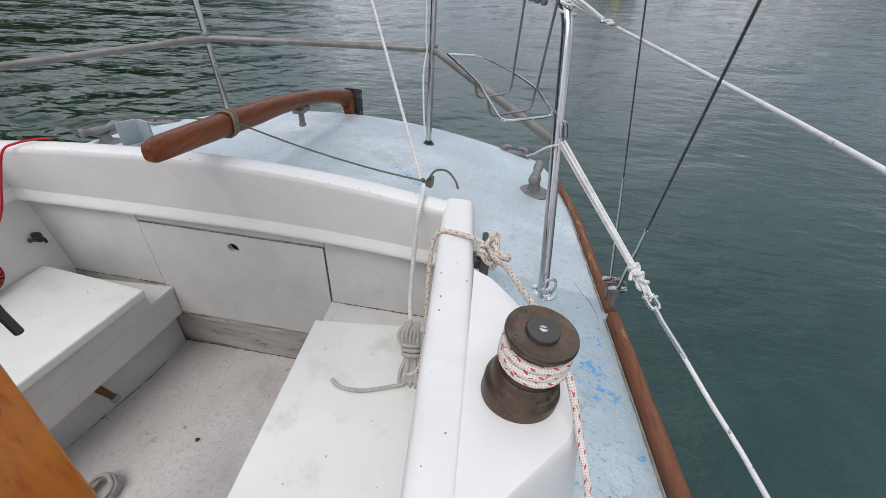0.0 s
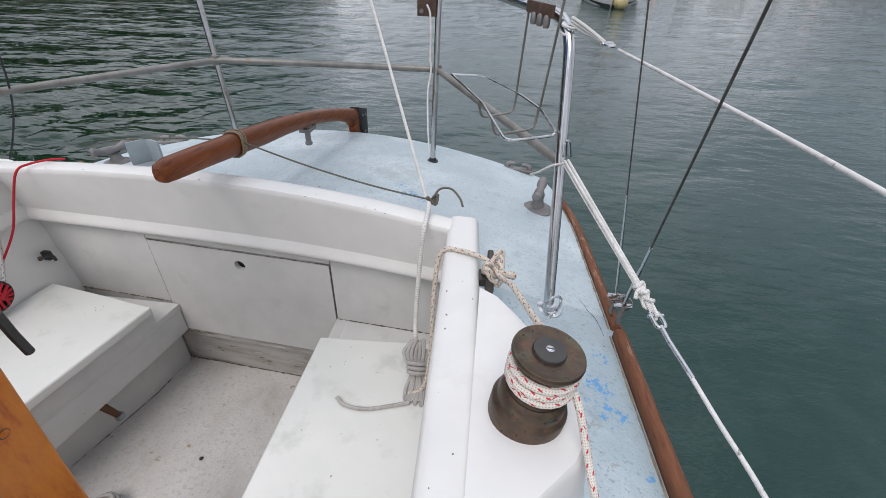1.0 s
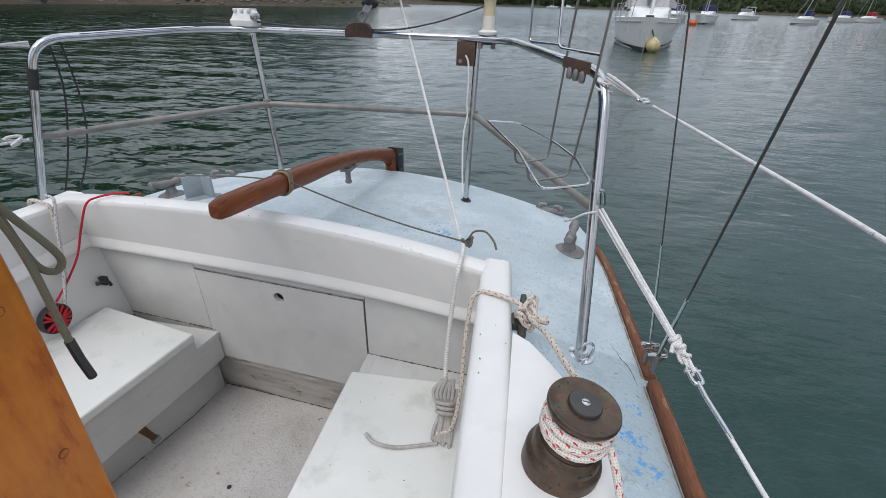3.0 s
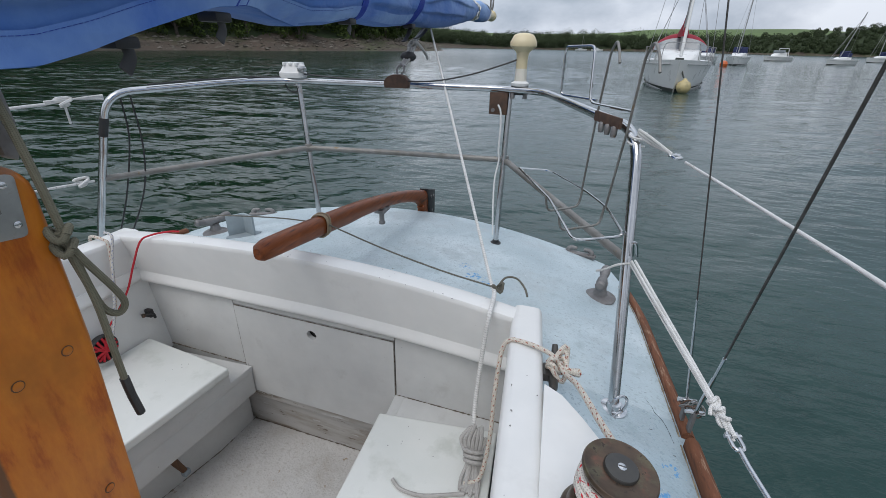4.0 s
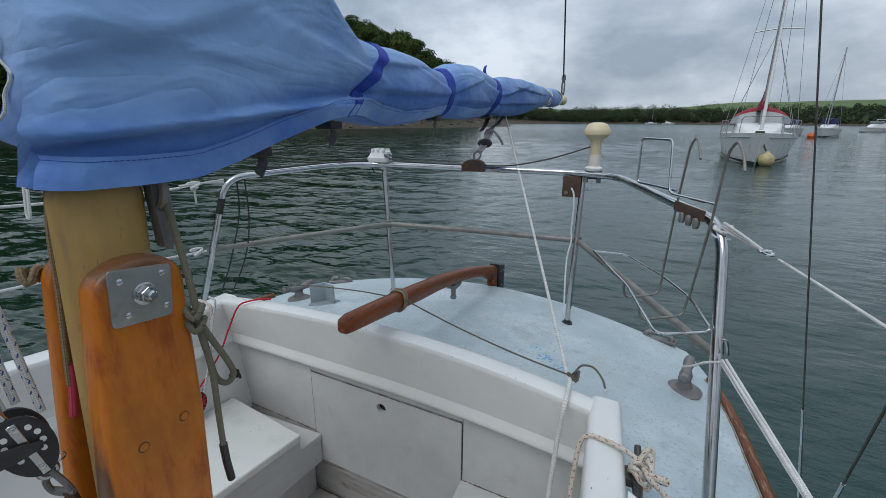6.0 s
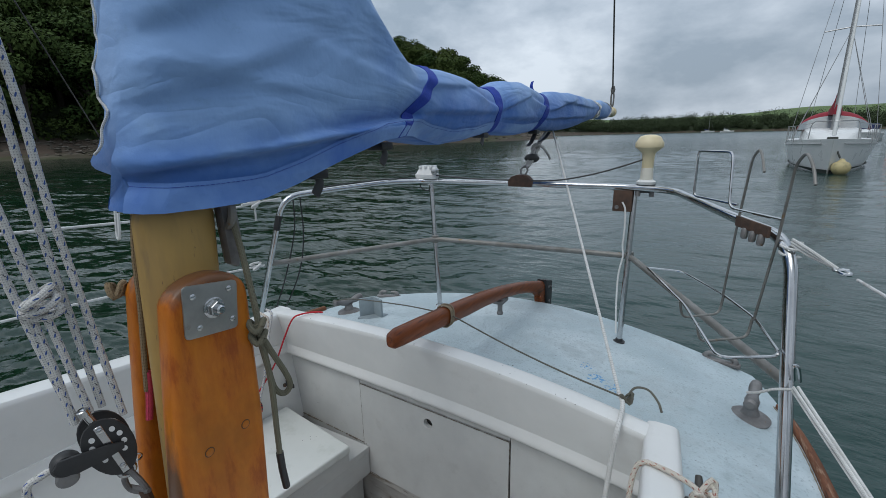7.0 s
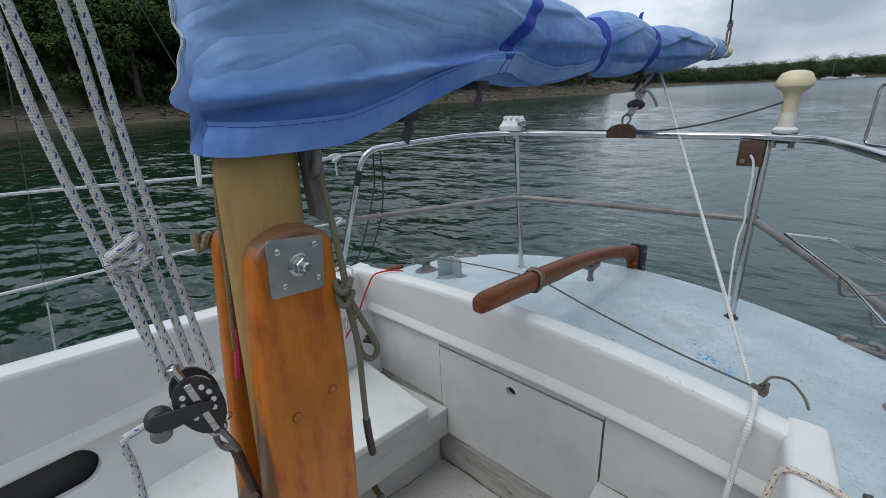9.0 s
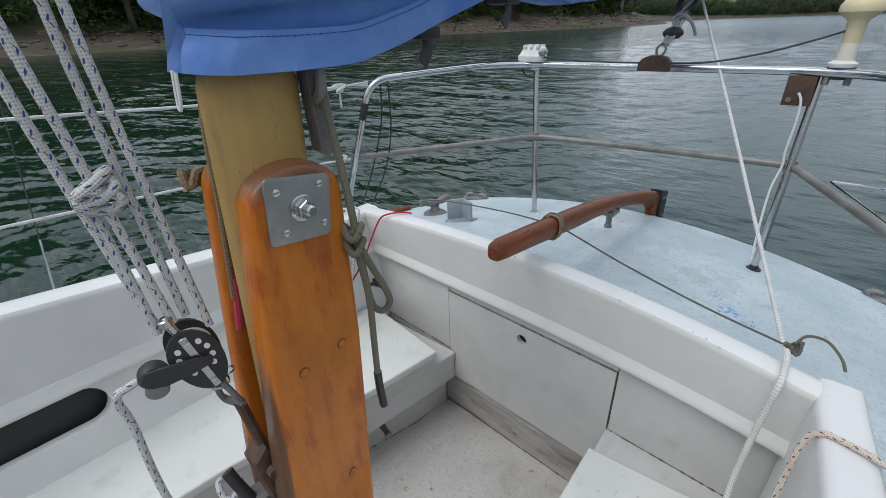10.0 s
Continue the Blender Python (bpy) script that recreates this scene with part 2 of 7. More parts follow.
TILLER_WOOD = wood("varnished_tiller_mahogany", (0.25, 0.066, 0.013), (0.13, 0.030, 0.008), (0.035, 0.012, 0.006), 0.42, (22, 1.6, 22), 0.10, worn=((0.04, 0.016, 0.009), 0.63))
TEAK = wood("oiled_toe_rail", (0.21, 0.085, 0.042), (0.125, 0.048, 0.026), (0.06, 0.028, 0.018), 0.75, (26, 2.2, 26), 0.0, worn=((0.30, 0.19, 0.125), 0.56))
SEALANT = surface("yellowed_sealant", (0.33, 0.28, 0.19), (0.15, 0.115, 0.075), 40.0, 0.8, bump=0.4, bscale=150.0)
SHEATH = surface("white_wire_sheath", (0.68, 0.68, 0.67), (0.52, 0.52, 0.51), 30.0, 0.5, bump=0.2, bscale=140.0, stains=[((0.36, 0.35, 0.33), 40.0, 0.6)], specks=[((0.25, 0.24, 0.22), 75.0, 0.64)])
CHEEK_WOOD = wood("varnished_orange_pine", (0.55, 0.180, 0.015), (0.42, 0.108, 0.009), (0.29, 0.062, 0.007), 0.36, (6, 6, 1.5), 0.16, worn=((0.22, 0.085, 0.03), 0.665), edges=(((0, 0, -1.0), -1.232, 0.022, (0.16, 0.07, 0.03)), ((0, 1.0, -0.0688), -0.141, 0.0036, (0.12, 0.055, 0.025))))
PLATE_STEEL = surface("dull_steel_plate", (0.40, 0.40, 0.385), (0.31, 0.31, 0.30), 26.0, 0.40, 0.8, bump=0.08, bscale=90.0, stains=[((0.25, 0.22, 0.18), 24.0, 0.62)])
MAST_PAINT = surface("mustard_mast_paint", (0.43, 0.27, 0.08), (0.35, 0.22, 0.065), 5.0, 0.45, bump=0.15, bscale=60.0, stretch=(1, 1, 0.22), specks=[((0.12, 0.08, 0.045), 60.0, 0.68)], stains=[((0.29, 0.185, 0.07), 9.0, 0.54), ((0.22, 0.15, 0.075), 24.0, 0.62)])
CREAM = surface("cream_plastic", (0.72, 0.62, 0.4), (0.66, 0.56, 0.35), 14.0, 0.42, bump=0.03)
CREAM_PALE = surface("pale_plastic", (0.72, 0.69, 0.6), (0.66, 0.63, 0.54), 14.0, 0.45, bump=0.03)
WHITE_PLASTIC = surface("white_plastic", (0.78, 0.78, 0.76), (0.7, 0.7, 0.68), 20.0, 0.35, bump=0.03)
PAINT_GREY = surface("grey_painted_block", (0.30, 0.35, 0.37), (0.24, 0.28, 0.3), 14.0, 0.7, bump=0.3)
WHITE_ROPE = rope_material("white_line", (0.72, 0.72, 0.7), dirt=0.3)
GREY_ROPE = rope_material("greyed_line", (0.44, 0.43, 0.41), dirty=(0.24, 0.22, 0.2), dirt=0.4)
TILLER_ROPE = rope_material("dark_green_lashing", (0.14, 0.135, 0.11), dirty=(0.08, 0.08, 0.06), dirt=0.5, pitch=0.007)
BUFF_ROPE = rope_material("buff_lashing", (0.30, 0.24, 0.16), dirty=(0.2, 0.15, 0.1), pitch=0.007)
RED_FLECK = rope_material("white_line_red_fleck", (0.72, 0.68, 0.62), (0.55, 0.04, 0.05), (0.42, 0.03, 0.05), pitch=0.009)
GOLD_FLECK = rope_material("cream_line_brown_fleck", (0.64, 0.59, 0.51), (0.26, 0.06, 0.04), (0.33, 0.13, 0.05), pitch=0.009)
BLUE_FLECK = rope_material("white_line_blue_fleck", (0.60, 0.585, 0.56), (0.035, 0.08, 0.27), (0.055, 0.055, 0.07), pitch=0.0085)
BOOM_ROPE = rope_material("braided_white_line", (0.68, 0.68, 0.66), dirt=0.4, pitch=0.018)
OLIVE_ROPE = rope_material("olive_green_line", (0.175, 0.165, 0.115), dirty=(0.12, 0.11, 0.075), pitch=0.006)
RED_ROPE = rope_material("red_cord", (0.55, 0.02, 0.035), dirty=(0.3, 0.02, 0.02), pitch=0.006)
PINK_ROPE = rope_material("pink_red_cord", (0.6, 0.06, 0.12), dirty=(0.4, 0.05, 0.08), pitch=0.006)
BROWN_ROPE = rope_material("tan_laid_rope", (0.26, 0.19, 0.11), dirty=(0.14, 0.1, 0.06), pitch=0.014)
WIRE = surface("rigging_wire", (0.13, 0.122, 0.115), (0.07, 0.067, 0.062), 40.0, 0.45, 0.7, bump=0.3, bscale=260.0)
CABLE = surface("black_cable", (0.018, 0.018, 0.02), (0.03, 0.03, 0.03), 30.0, 0.5, bump=0.0)
HULL_WHITE = surface("hull_paint", (0.62, 0.65, 0.66), (0.56, 0.6, 0.6), 2.0, 0.35, bump=0.03)
# near-black colour that stands in for the shade inside the locker openings
DARK_HOLE = surface("painted_opening_shade", (0.05, 0.05, 0.05), (0.035, 0.035, 0.035), 8.0, 0.9, bump=0.1)
BARE_WOOD = wood("weathered_brown_wood", (0.16, 0.085, 0.045), (0.11, 0.055, 0.03), (0.05, 0.03, 0.02), 0.7, (10, 10, 1.0), 0.0)


def cover_material(name, deep, pale, fade, low=0.145):
    """Acrylic canvas, bleached by the sun in cloudy patches, with a fine weave and soft creases."""
    m, n, l, p = nodes_of(name)
    g = n.new("ShaderNodeTexCoord")
    v = g.outputs["Object"]
    col = mix_node(n, l, ramp_node(n, l, noise_node(n, l, v, 3.2, 5.0, 0.6), fade, fade + 0.3), deep, pale)
    col = mix_node(n, l, ramp_node(n, l, noise_node(n, l, v, 16.0, 5.0, 0.7), 0.62, 0.8), col, tuple(c * 0.78 for c in pale))
    # a ragged band of deeper blue, rising with the foot of the cover
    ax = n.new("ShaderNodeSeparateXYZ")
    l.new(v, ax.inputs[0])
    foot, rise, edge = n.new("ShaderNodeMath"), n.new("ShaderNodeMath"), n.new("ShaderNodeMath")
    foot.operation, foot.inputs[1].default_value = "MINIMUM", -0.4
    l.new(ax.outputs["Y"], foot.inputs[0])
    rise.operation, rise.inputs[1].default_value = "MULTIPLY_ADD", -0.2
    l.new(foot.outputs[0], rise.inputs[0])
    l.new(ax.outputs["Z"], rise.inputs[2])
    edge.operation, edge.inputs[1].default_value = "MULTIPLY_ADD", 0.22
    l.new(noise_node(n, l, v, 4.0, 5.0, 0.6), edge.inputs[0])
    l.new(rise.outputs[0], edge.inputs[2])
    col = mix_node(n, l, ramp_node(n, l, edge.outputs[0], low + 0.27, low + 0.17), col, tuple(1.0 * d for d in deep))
    l.new(col, p.inputs["Base Color"])
    p.inputs["Roughness"].default_value = 0.85
    p.inputs["Sheen Weight"].default_value = 0.15
    crease = noise_node(n, l, v, 13.0, 6.0, 0.55)
    wr = n.new("ShaderNodeTexNoise")
    wr.inputs["Scale"].default_value, wr.inputs["Detail"].default_value, wr.inputs["Distortion"].default_value = 4.5, 3.0, 1.1
    tilt = n.new("ShaderNodeMapping")
    tilt.inputs["Rotation"].default_value, tilt.inputs["Scale"].default_value = (radians(22), 0, 0), (1.0, 0.55, 1.5)
    l.new(v, tilt.inputs["Vector"])
    l.new(tilt.outputs["Vector"], wr.inputs["Vector"])
    ridge, ridge2 = n.new("ShaderNodeMath"), n.new("ShaderNodeMath")
    ridge.operation, ridge.inputs[1].default_value = "SUBTRACT", 0.5
    ridge2.operation = "ABSOLUTE"
    l.new(wr.outputs["Fac"], ridge.inputs[0])
    l.new(ridge.outputs[0], ridge2.inputs[0])
    b0 = n.new("ShaderNodeBump")
    b0.inputs["Strength"].default_value, b0.inputs["Distance"].default_value = 0.42, 0.05
    l.new(ridge2.outputs[0], b0.inputs["Height"])
    fine = noise_node(n, l, v, 700.0, 2.0)
    b1, b2 = n.new("ShaderNodeBump"), n.new("ShaderNodeBump")
    b1.inputs["Strength"].default_value, b1.inputs["Distance"].default_value = 0.34, 0.016
    l.new(b0.outputs["Normal"], b1.inputs["Normal"])
    b2.inputs["Strength"].default_value, b2.inputs["Distance"].default_value = 0.15, 0.001
    l.new(crease, b1.inputs["Height"])
    l.new(fine, b2.inputs["Height"])
    l.new(b1.outputs["Normal"], b2.inputs["Normal"])
    l.new(b2.outputs["Normal"], p.inputs["Normal"])
    return m


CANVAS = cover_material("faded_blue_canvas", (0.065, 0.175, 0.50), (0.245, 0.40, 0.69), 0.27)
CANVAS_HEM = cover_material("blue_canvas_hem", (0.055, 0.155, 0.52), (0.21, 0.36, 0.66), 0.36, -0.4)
WEBBING = surface("royal_blue_webbing", (0.008, 0.035, 0.30), (0.012, 0.05, 0.38), 30.0, 0.75, bump=0.3, bscale=400.0)


def water_material():
    m, n, l, p = nodes_of("estuary_water")
    g = n.new("ShaderNodeTexCoord")
    v = g.outputs["Object"]
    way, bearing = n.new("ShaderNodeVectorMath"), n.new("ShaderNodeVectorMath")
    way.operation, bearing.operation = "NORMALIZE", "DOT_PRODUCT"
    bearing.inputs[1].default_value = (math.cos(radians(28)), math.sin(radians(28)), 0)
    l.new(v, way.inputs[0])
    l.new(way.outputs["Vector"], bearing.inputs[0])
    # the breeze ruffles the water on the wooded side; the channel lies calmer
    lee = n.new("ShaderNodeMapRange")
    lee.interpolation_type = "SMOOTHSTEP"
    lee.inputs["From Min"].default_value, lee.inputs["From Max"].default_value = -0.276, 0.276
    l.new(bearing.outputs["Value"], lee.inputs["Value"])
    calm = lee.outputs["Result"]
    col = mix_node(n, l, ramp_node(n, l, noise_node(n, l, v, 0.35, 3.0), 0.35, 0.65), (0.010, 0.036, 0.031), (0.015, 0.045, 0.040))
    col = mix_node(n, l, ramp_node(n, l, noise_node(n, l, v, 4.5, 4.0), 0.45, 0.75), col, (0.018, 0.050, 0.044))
    # the trees' shade is put into the water's colour on the wooded side
    bank_shade = mix_node(n, l, noise_node(n, l, v, 0.5, 3.0), (0.0045, 0.021, 0.010), (0.008, 0.028, 0.016))
    l.new(mix_node(n, l, calm, bank_shade, col), p.inputs["Base Color"])
    p.inputs["IOR"].default_value = 1.36
    ln = n.new("ShaderNodeVectorMath")
    ln.operation = "LENGTH"
    l.new(v, ln.inputs[0])
    rg = n.new("ShaderNodeMapRange")
    rg.inputs["From Min"].default_value, rg.inputs["From Max"].default_value = 12.0, 140.0
    rg.inputs["To Min"].default_value, rg.inputs["To Max"].default_value = 0.04, 0.20
    l.new(ln.outputs["Value"], rg.inputs["Value"])
    l.new(rg.outputs["Result"], p.inputs["Roughness"])

    def between(a, b):
        r = n.new("ShaderNodeMapRange")
        r.inputs["To Min"].default_value, r.inputs["To Max"].default_value = a, b
        l.new(calm, r.inputs["Value"])
        return r.outputs["Result"]

    def ripple(turn, stretch, scale, detail, depth, strength, below=None):
        mp = n.new("ShaderNodeMapping")
        mp.inputs["Rotation"].default_value, mp.inputs["Scale"].default_value = (0, 0, radians(turn)), stretch
        l.new(v, mp.inputs["Vector"])
        b = n.new("ShaderNodeBump")
        b.inputs["Distance"].default_value = depth
        l.new(strength, b.inputs["Strength"])
        l.new(noise_node(n, l, mp.outputs["Vector"], scale, detail, 0.55), b.inputs["Height"])
        if below:
            l.new(below, b.inputs["Normal"])
        return b.outputs["Normal"]

    swell = ripple(20, (0.4, 1.2, 1.0), 0.65, 3.0, 0.5, between(0.5, 0.07))
    broad = ripple(24, (0.45, 1.3, 1.0), 1.9, 3.0, 0.16, between(0.5, 0.12), swell)
    fine = ripple(30, (0.6, 1.4, 1.0), 6.5, 4.0, 0.026, between(0.5, 0.55), broad)
    l.new(fine, p.inputs["Normal"])
    return m


WATER = water_material()
MUD = surface("tidal_mud_and_weed", (0.085, 0.06, 0.043), (0.045, 0.038, 0.028), 0.25, 0.85, bump=0.8, bscale=3.0, stretch=(1.6, 0.5, 1.0), stains=[((0.055, 0.06, 0.025), 0.12, 0.52), ((0.15, 0.125, 0.10), 0.5, 0.6)], specks=[((0.17, 0.15, 0.13), 1.6, 0.66)])
GRASS = surface("hill_pasture", (0.10, 0.16, 0.035), (0.07, 0.11, 0.03), 0.03, 0.9, bump=0.2, bscale=1.0)
UNDERGROWTH = surface("bank_undergrowth", (0.035, 0.055, 0.018), (0.02, 0.032, 0.012), 0.3, 0.9, bump=0.6, bscale=2.0)
BARK = surface("tree_bark", (0.09, 0.075, 0.06), (0.05, 0.042, 0.035), 4.0, 0.9, bump=0.5, bscale=20.0)


def leaf_material(name, c1, c2):
    m, n, l, p = nodes_of(name)
    g = n.new("ShaderNodeNewGeometry")
    o = n.new("ShaderNodeObjectInfo")
    col = mix_node(n, l, g.outputs["Random Per Island"], c1, c2)
    mx = n.new("ShaderNodeMath")
    mx.operation = "MULTIPLY"
    mx.inputs[1].default_value = 0.5
    l.new(o.outputs["Random"], mx.inputs[0])
    col = mix_node(n, l, mx.outputs[0], col, (0.07, 0.085, 0.02))
    l.new(col, p.inputs["Base Color"])
    p.inputs["Roughness"].default_value = 0.8
    p.inputs["Specular IOR Level"].default_value = 0.12
    return m


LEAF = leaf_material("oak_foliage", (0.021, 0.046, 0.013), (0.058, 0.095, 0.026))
# distance haze is mixed into this green: bluer, with less contrast than the oaks
LEAF_FAR = leaf_material("hazed_distant_foliage", (0.040, 0.060, 0.038), (0.052, 0.074, 0.044))


# ---- mesh helpers ----
def thing(name, label, category, at=(0, 0, 0), group="", kind=""):
    ob = new(name)
    ob.location = at
    ob.empty_display_size = 0.1
    return tagged(ob, label, category, group, kind)


def part(name, bm, material, parent=None, label="", smooth=True, sharp=38):
    me = bpy.data.meshes.new(name)
    bmesh.ops.recalc_face_normals(bm, faces=bm.faces)
    bm.to_mesh(me)
    bm.free()
    me.materials.append(material)
    for f in me.polygons:
        f.use_smooth = smooth
    if smooth:
        me.set_sharp_from_angle(angle=radians(sharp))
    ob = new(name, me)
    if parent:
        ob.parent = parent
        off = parent.location
        if parent.parent:
            off = off + parent.parent.location
        me.transform(Matrix.Translation(-off))
    return tagged(ob, label)


def solid(name, bm, material, label, category, group="", kind="", smooth=True):
    ob = part(name, bm, material, None, "", smooth)
    return tagged(ob, label, category, group, kind)


def spline(pts, per=8):
    """A smooth curve through the points."""
    p = [Vector(q) for q in pts]
    p = [p[0] * 2 - p[1]] + p + [p[-1] * 2 - p[-2]]
    out = []
    for i in range(1, len(p) - 2):
        a, b, c, d = p[i - 1], p[i], p[i + 1], p[i + 2]
        for k in range(per):
            t = k / per
            out.append(0.5 * ((2 * b) + (c - a) * t + (2 * a - 5 * b + 4 * c - d) * t * t + (3 * b - a - 3 * c + d) * t ** 3))
    return out + [p[-2]]


def sweep(pts, r, n=8, per=0, closed=False, bm=None, flat=1.0):
    """A tube along the points; r is one radius or a function of 0..1. UV: round, and metres along."""
    pts = spline(pts, per) if per else [Vector(q) for q in pts]
    bm = bm or bmesh.new()
    uvl = bm.loops.layers.uv.verify()
    m = len(pts)
    tang = [(pts[min(i + 1, m - 1)] - pts[max(i - 1, 0)]).normalized() for i in range(m)]
    if closed:
        tang = [(pts[(i + 1) % m] - pts[i - 1]).normalized() for i in range(m)]
    up = Vector((0, 0, 1)) if abs(tang[0].z) < 0.9 else Vector((1, 0, 0))
    side = tang[0].cross(up).normalized()
    rings, along, far = [], [], 0.0
    for i in range(m):
        side = (side - tang[i] * side.dot(tang[i])).normalized()
        top = side.cross(tang[i])
        rad = r(i / (m - 1)) if callable(r) else r
        if i:
            far += (pts[i] - pts[i - 1]).length
        along.append(far)
        rings.append([bm.verts.new(pts[i] + (side * math.cos(a) + top * math.sin(a) * flat) * rad) for a in (2 * math.pi * k / n for k in range(n))])
    for i in range(m if closed else m - 1):
        j = (i + 1) % m
        for k in range(n):
            f = bm.faces.new((rings[i][k], rings[i][(k + 1) % n], rings[j][(k + 1) % n], rings[j][k]))
            v0, v1 = along[i], along[j] if j else far + 0.01
            for lp, uvv in zip(f.loops, ((k / n, v0), ((k + 1) / n, v0), ((k + 1) / n, v1), (k / n, v1))):
                lp[uvl].uv = uvv
    if not closed:
        bm.faces.new(rings[0][::-1])
        bm.faces.new(rings[-1])
    return bm


def lathe(profile, at=(0, 0, 0), n=28, turn=None, bm=None):
    """A turned shape: profile rows of radius and height."""
    bm = bm or bmesh.new()
    m = Matrix.Translation(at) @ (turn or Matrix.Identity(4))
    rings = [[bm.verts.new(m @ Vector((max(r, 1e-4) * math.cos(2 * math.pi * k / n), max(r, 1e-4) * math.sin(2 * math.pi * k / n), z))) for k in range(n)] for r, z in profile]
    for a, b in zip(rings, rings[1:]):
        for k in range(n):
            bm.faces.new((a[k], a[(k + 1) % n], b[(k + 1) % n], b[k]))
    bm.faces.new(rings[0][::-1])
    bm.faces.new(rings[-1])
    return bm


def block(lo, hi, bevel=0.004, seg=2, m=None, bm=None):
    """A box with rounded edges."""
    own = bmesh.new()
    bmesh.ops.create_cube(own, size=1.0)
    for v in own.verts:
        v.co = Vector([lo[i] + (v.co[i] + 0.5) * (hi[i] - lo[i]) for i in range(3)])
    if bevel:
        bmesh.ops.bevel(own, geom=list(own.edges), offset=bevel, segments=seg, affect="EDGES", profile=0.6)
    if m:
        bmesh.ops.transform(own, matrix=m, verts=own.verts)
    if bm:
        me = bpy.data.meshes.new("tmp")
        own.to_mesh(me)
        own.free()
        bm.from_mesh(me)
        bpy.data.meshes.remove(me)
        return bm
    return own


def prism(poly, axis, lo, hi, bevel=0.003, seg=2, m=None):
    """A polygon (pairs of the two other axes) pushed out along an axis, with rounded edges."""
    bm = bmesh.new()
    put = {"x": lambda a, b, c: (c, a, b), "y": lambda a, b, c: (a, c, b), "z": lambda a, b, c: (a, b, c)}[axis]
    low = [bm.verts.new(put(a, b, lo)) for a, b in poly]
    top = [bm.verts.new(put(a, b, hi)) for a, b in poly]
    bm.faces.new(low[::-1])
    bm.faces.new(top)
    k = len(poly)
    for i in range(k):
        bm.faces.new((low[i], low[(i + 1) % k], top[(i + 1) % k], top[i]))
    bmesh.ops.recalc_face_normals(bm, faces=bm.faces)
    if bevel:
        sharp = [e for e in bm.edges if len(e.link_faces) == 2 and e.calc_face_angle(0) > 0.5]
        bmesh.ops.bevel(bm, geom=sharp, offset=bevel, segments=seg, affect="EDGES", profile=0.6)
    if m:
        bmesh.ops.transform(bm, matrix=m, verts=bm.verts)
    return bm


def loft(rows, close_ends=True, ring=True):
    """A skin over rows of equally many points."""
    bm = bmesh.new()
    vs = [[bm.verts.new(q) for q in row] for row in rows]
    n = len(rows[0])
    for a, b in zip(vs, vs[1:]):
        for k in range(n if ring else n - 1):
            bm.faces.new((a[k], a[(k + 1) % n], b[(k + 1) % n], b[k]))
    if close_ends and ring:
        bm.faces.new(vs[0][::-1])
        bm.faces.new(vs[-1])
    return bm


def rounded_ring(corners, r, seg=4):
    """A polygon in space with its corners rounded, as a list of points."""
    out, k = [], len(corners)
    for i in range(k):
        a, b, c = (Vector(corners[j % k]) for j in (i - 1, i, i + 1))
        d = min(r[i] if isinstance(r, (list, tuple)) else r, (a - b).length * 0.45, (c - b).length * 0.45)
        p, q = b + (a - b).normalized() * d, b + (c - b).normalized() * d
        out += [p.lerp(b, t).lerp(b.lerp(q, t), t) for t in (s / seg for s in range(seg + 1))]
    return out


def fillet(pts, r, seg=5):
    """A polyline whose inner corners are rounded, as bent tube is."""
    p = [Vector(q) for q in pts]
    out = [p[0]]
    for a, b, c in zip(p, p[1:], p[2:]):
        d = min(r, (a - b).length * 0.45, (c - b).length * 0.45)
        s, e2 = b + (a - b).normalized() * d, b + (c - b).normalized() * d
        out += [s.lerp(b, t).lerp(b.lerp(e2, t), t) for t in (k / seg for k in range(seg + 1))]
    return out + [p[-1]]


def noise3(x, y, z, s=1.0):
    return noise.noise(Vector((x * s, y * s, z * s)))


# ---- water, banks ----
WATER_Z = -0.1


def wave_height(x, y, cell):
    """Wind ripples as a sum of many small waves; those too fine for the sheet's cells are left out."""
    rng = np.random.default_rng(5)
    z = np.zeros_like(x)
    for k in range(84):
        lam = 0.13 * (1.5 / 0.13) ** rng.random()
        a = radians(-62 + rng.normal(0, 27))
        kx, ky = math.cos(a) * 2 * math.pi / lam, math.sin(a) * 2 * math.pi / lam
        amp = 0.0046 * lam ** 0.9 * (0.6 + 0.8 * rng.random())
        z += amp * np.clip(lam / (2.6 * cell) - 0.6, 0, 1) * np.sin(kx * x + ky * y + rng.random() * 6.28)
    gust = 0.75 + 0.45 * np.sin(x * 0.21 + 1.3 * np.sin(y * 0.13)) * np.sin(y * 0.17 + x * 0.05)
    return z * gust * np.interp((0.906 * x + 0.423 * y) / np.hypot(x, y), [-0.292, 0.292], [0.86, 0.27])


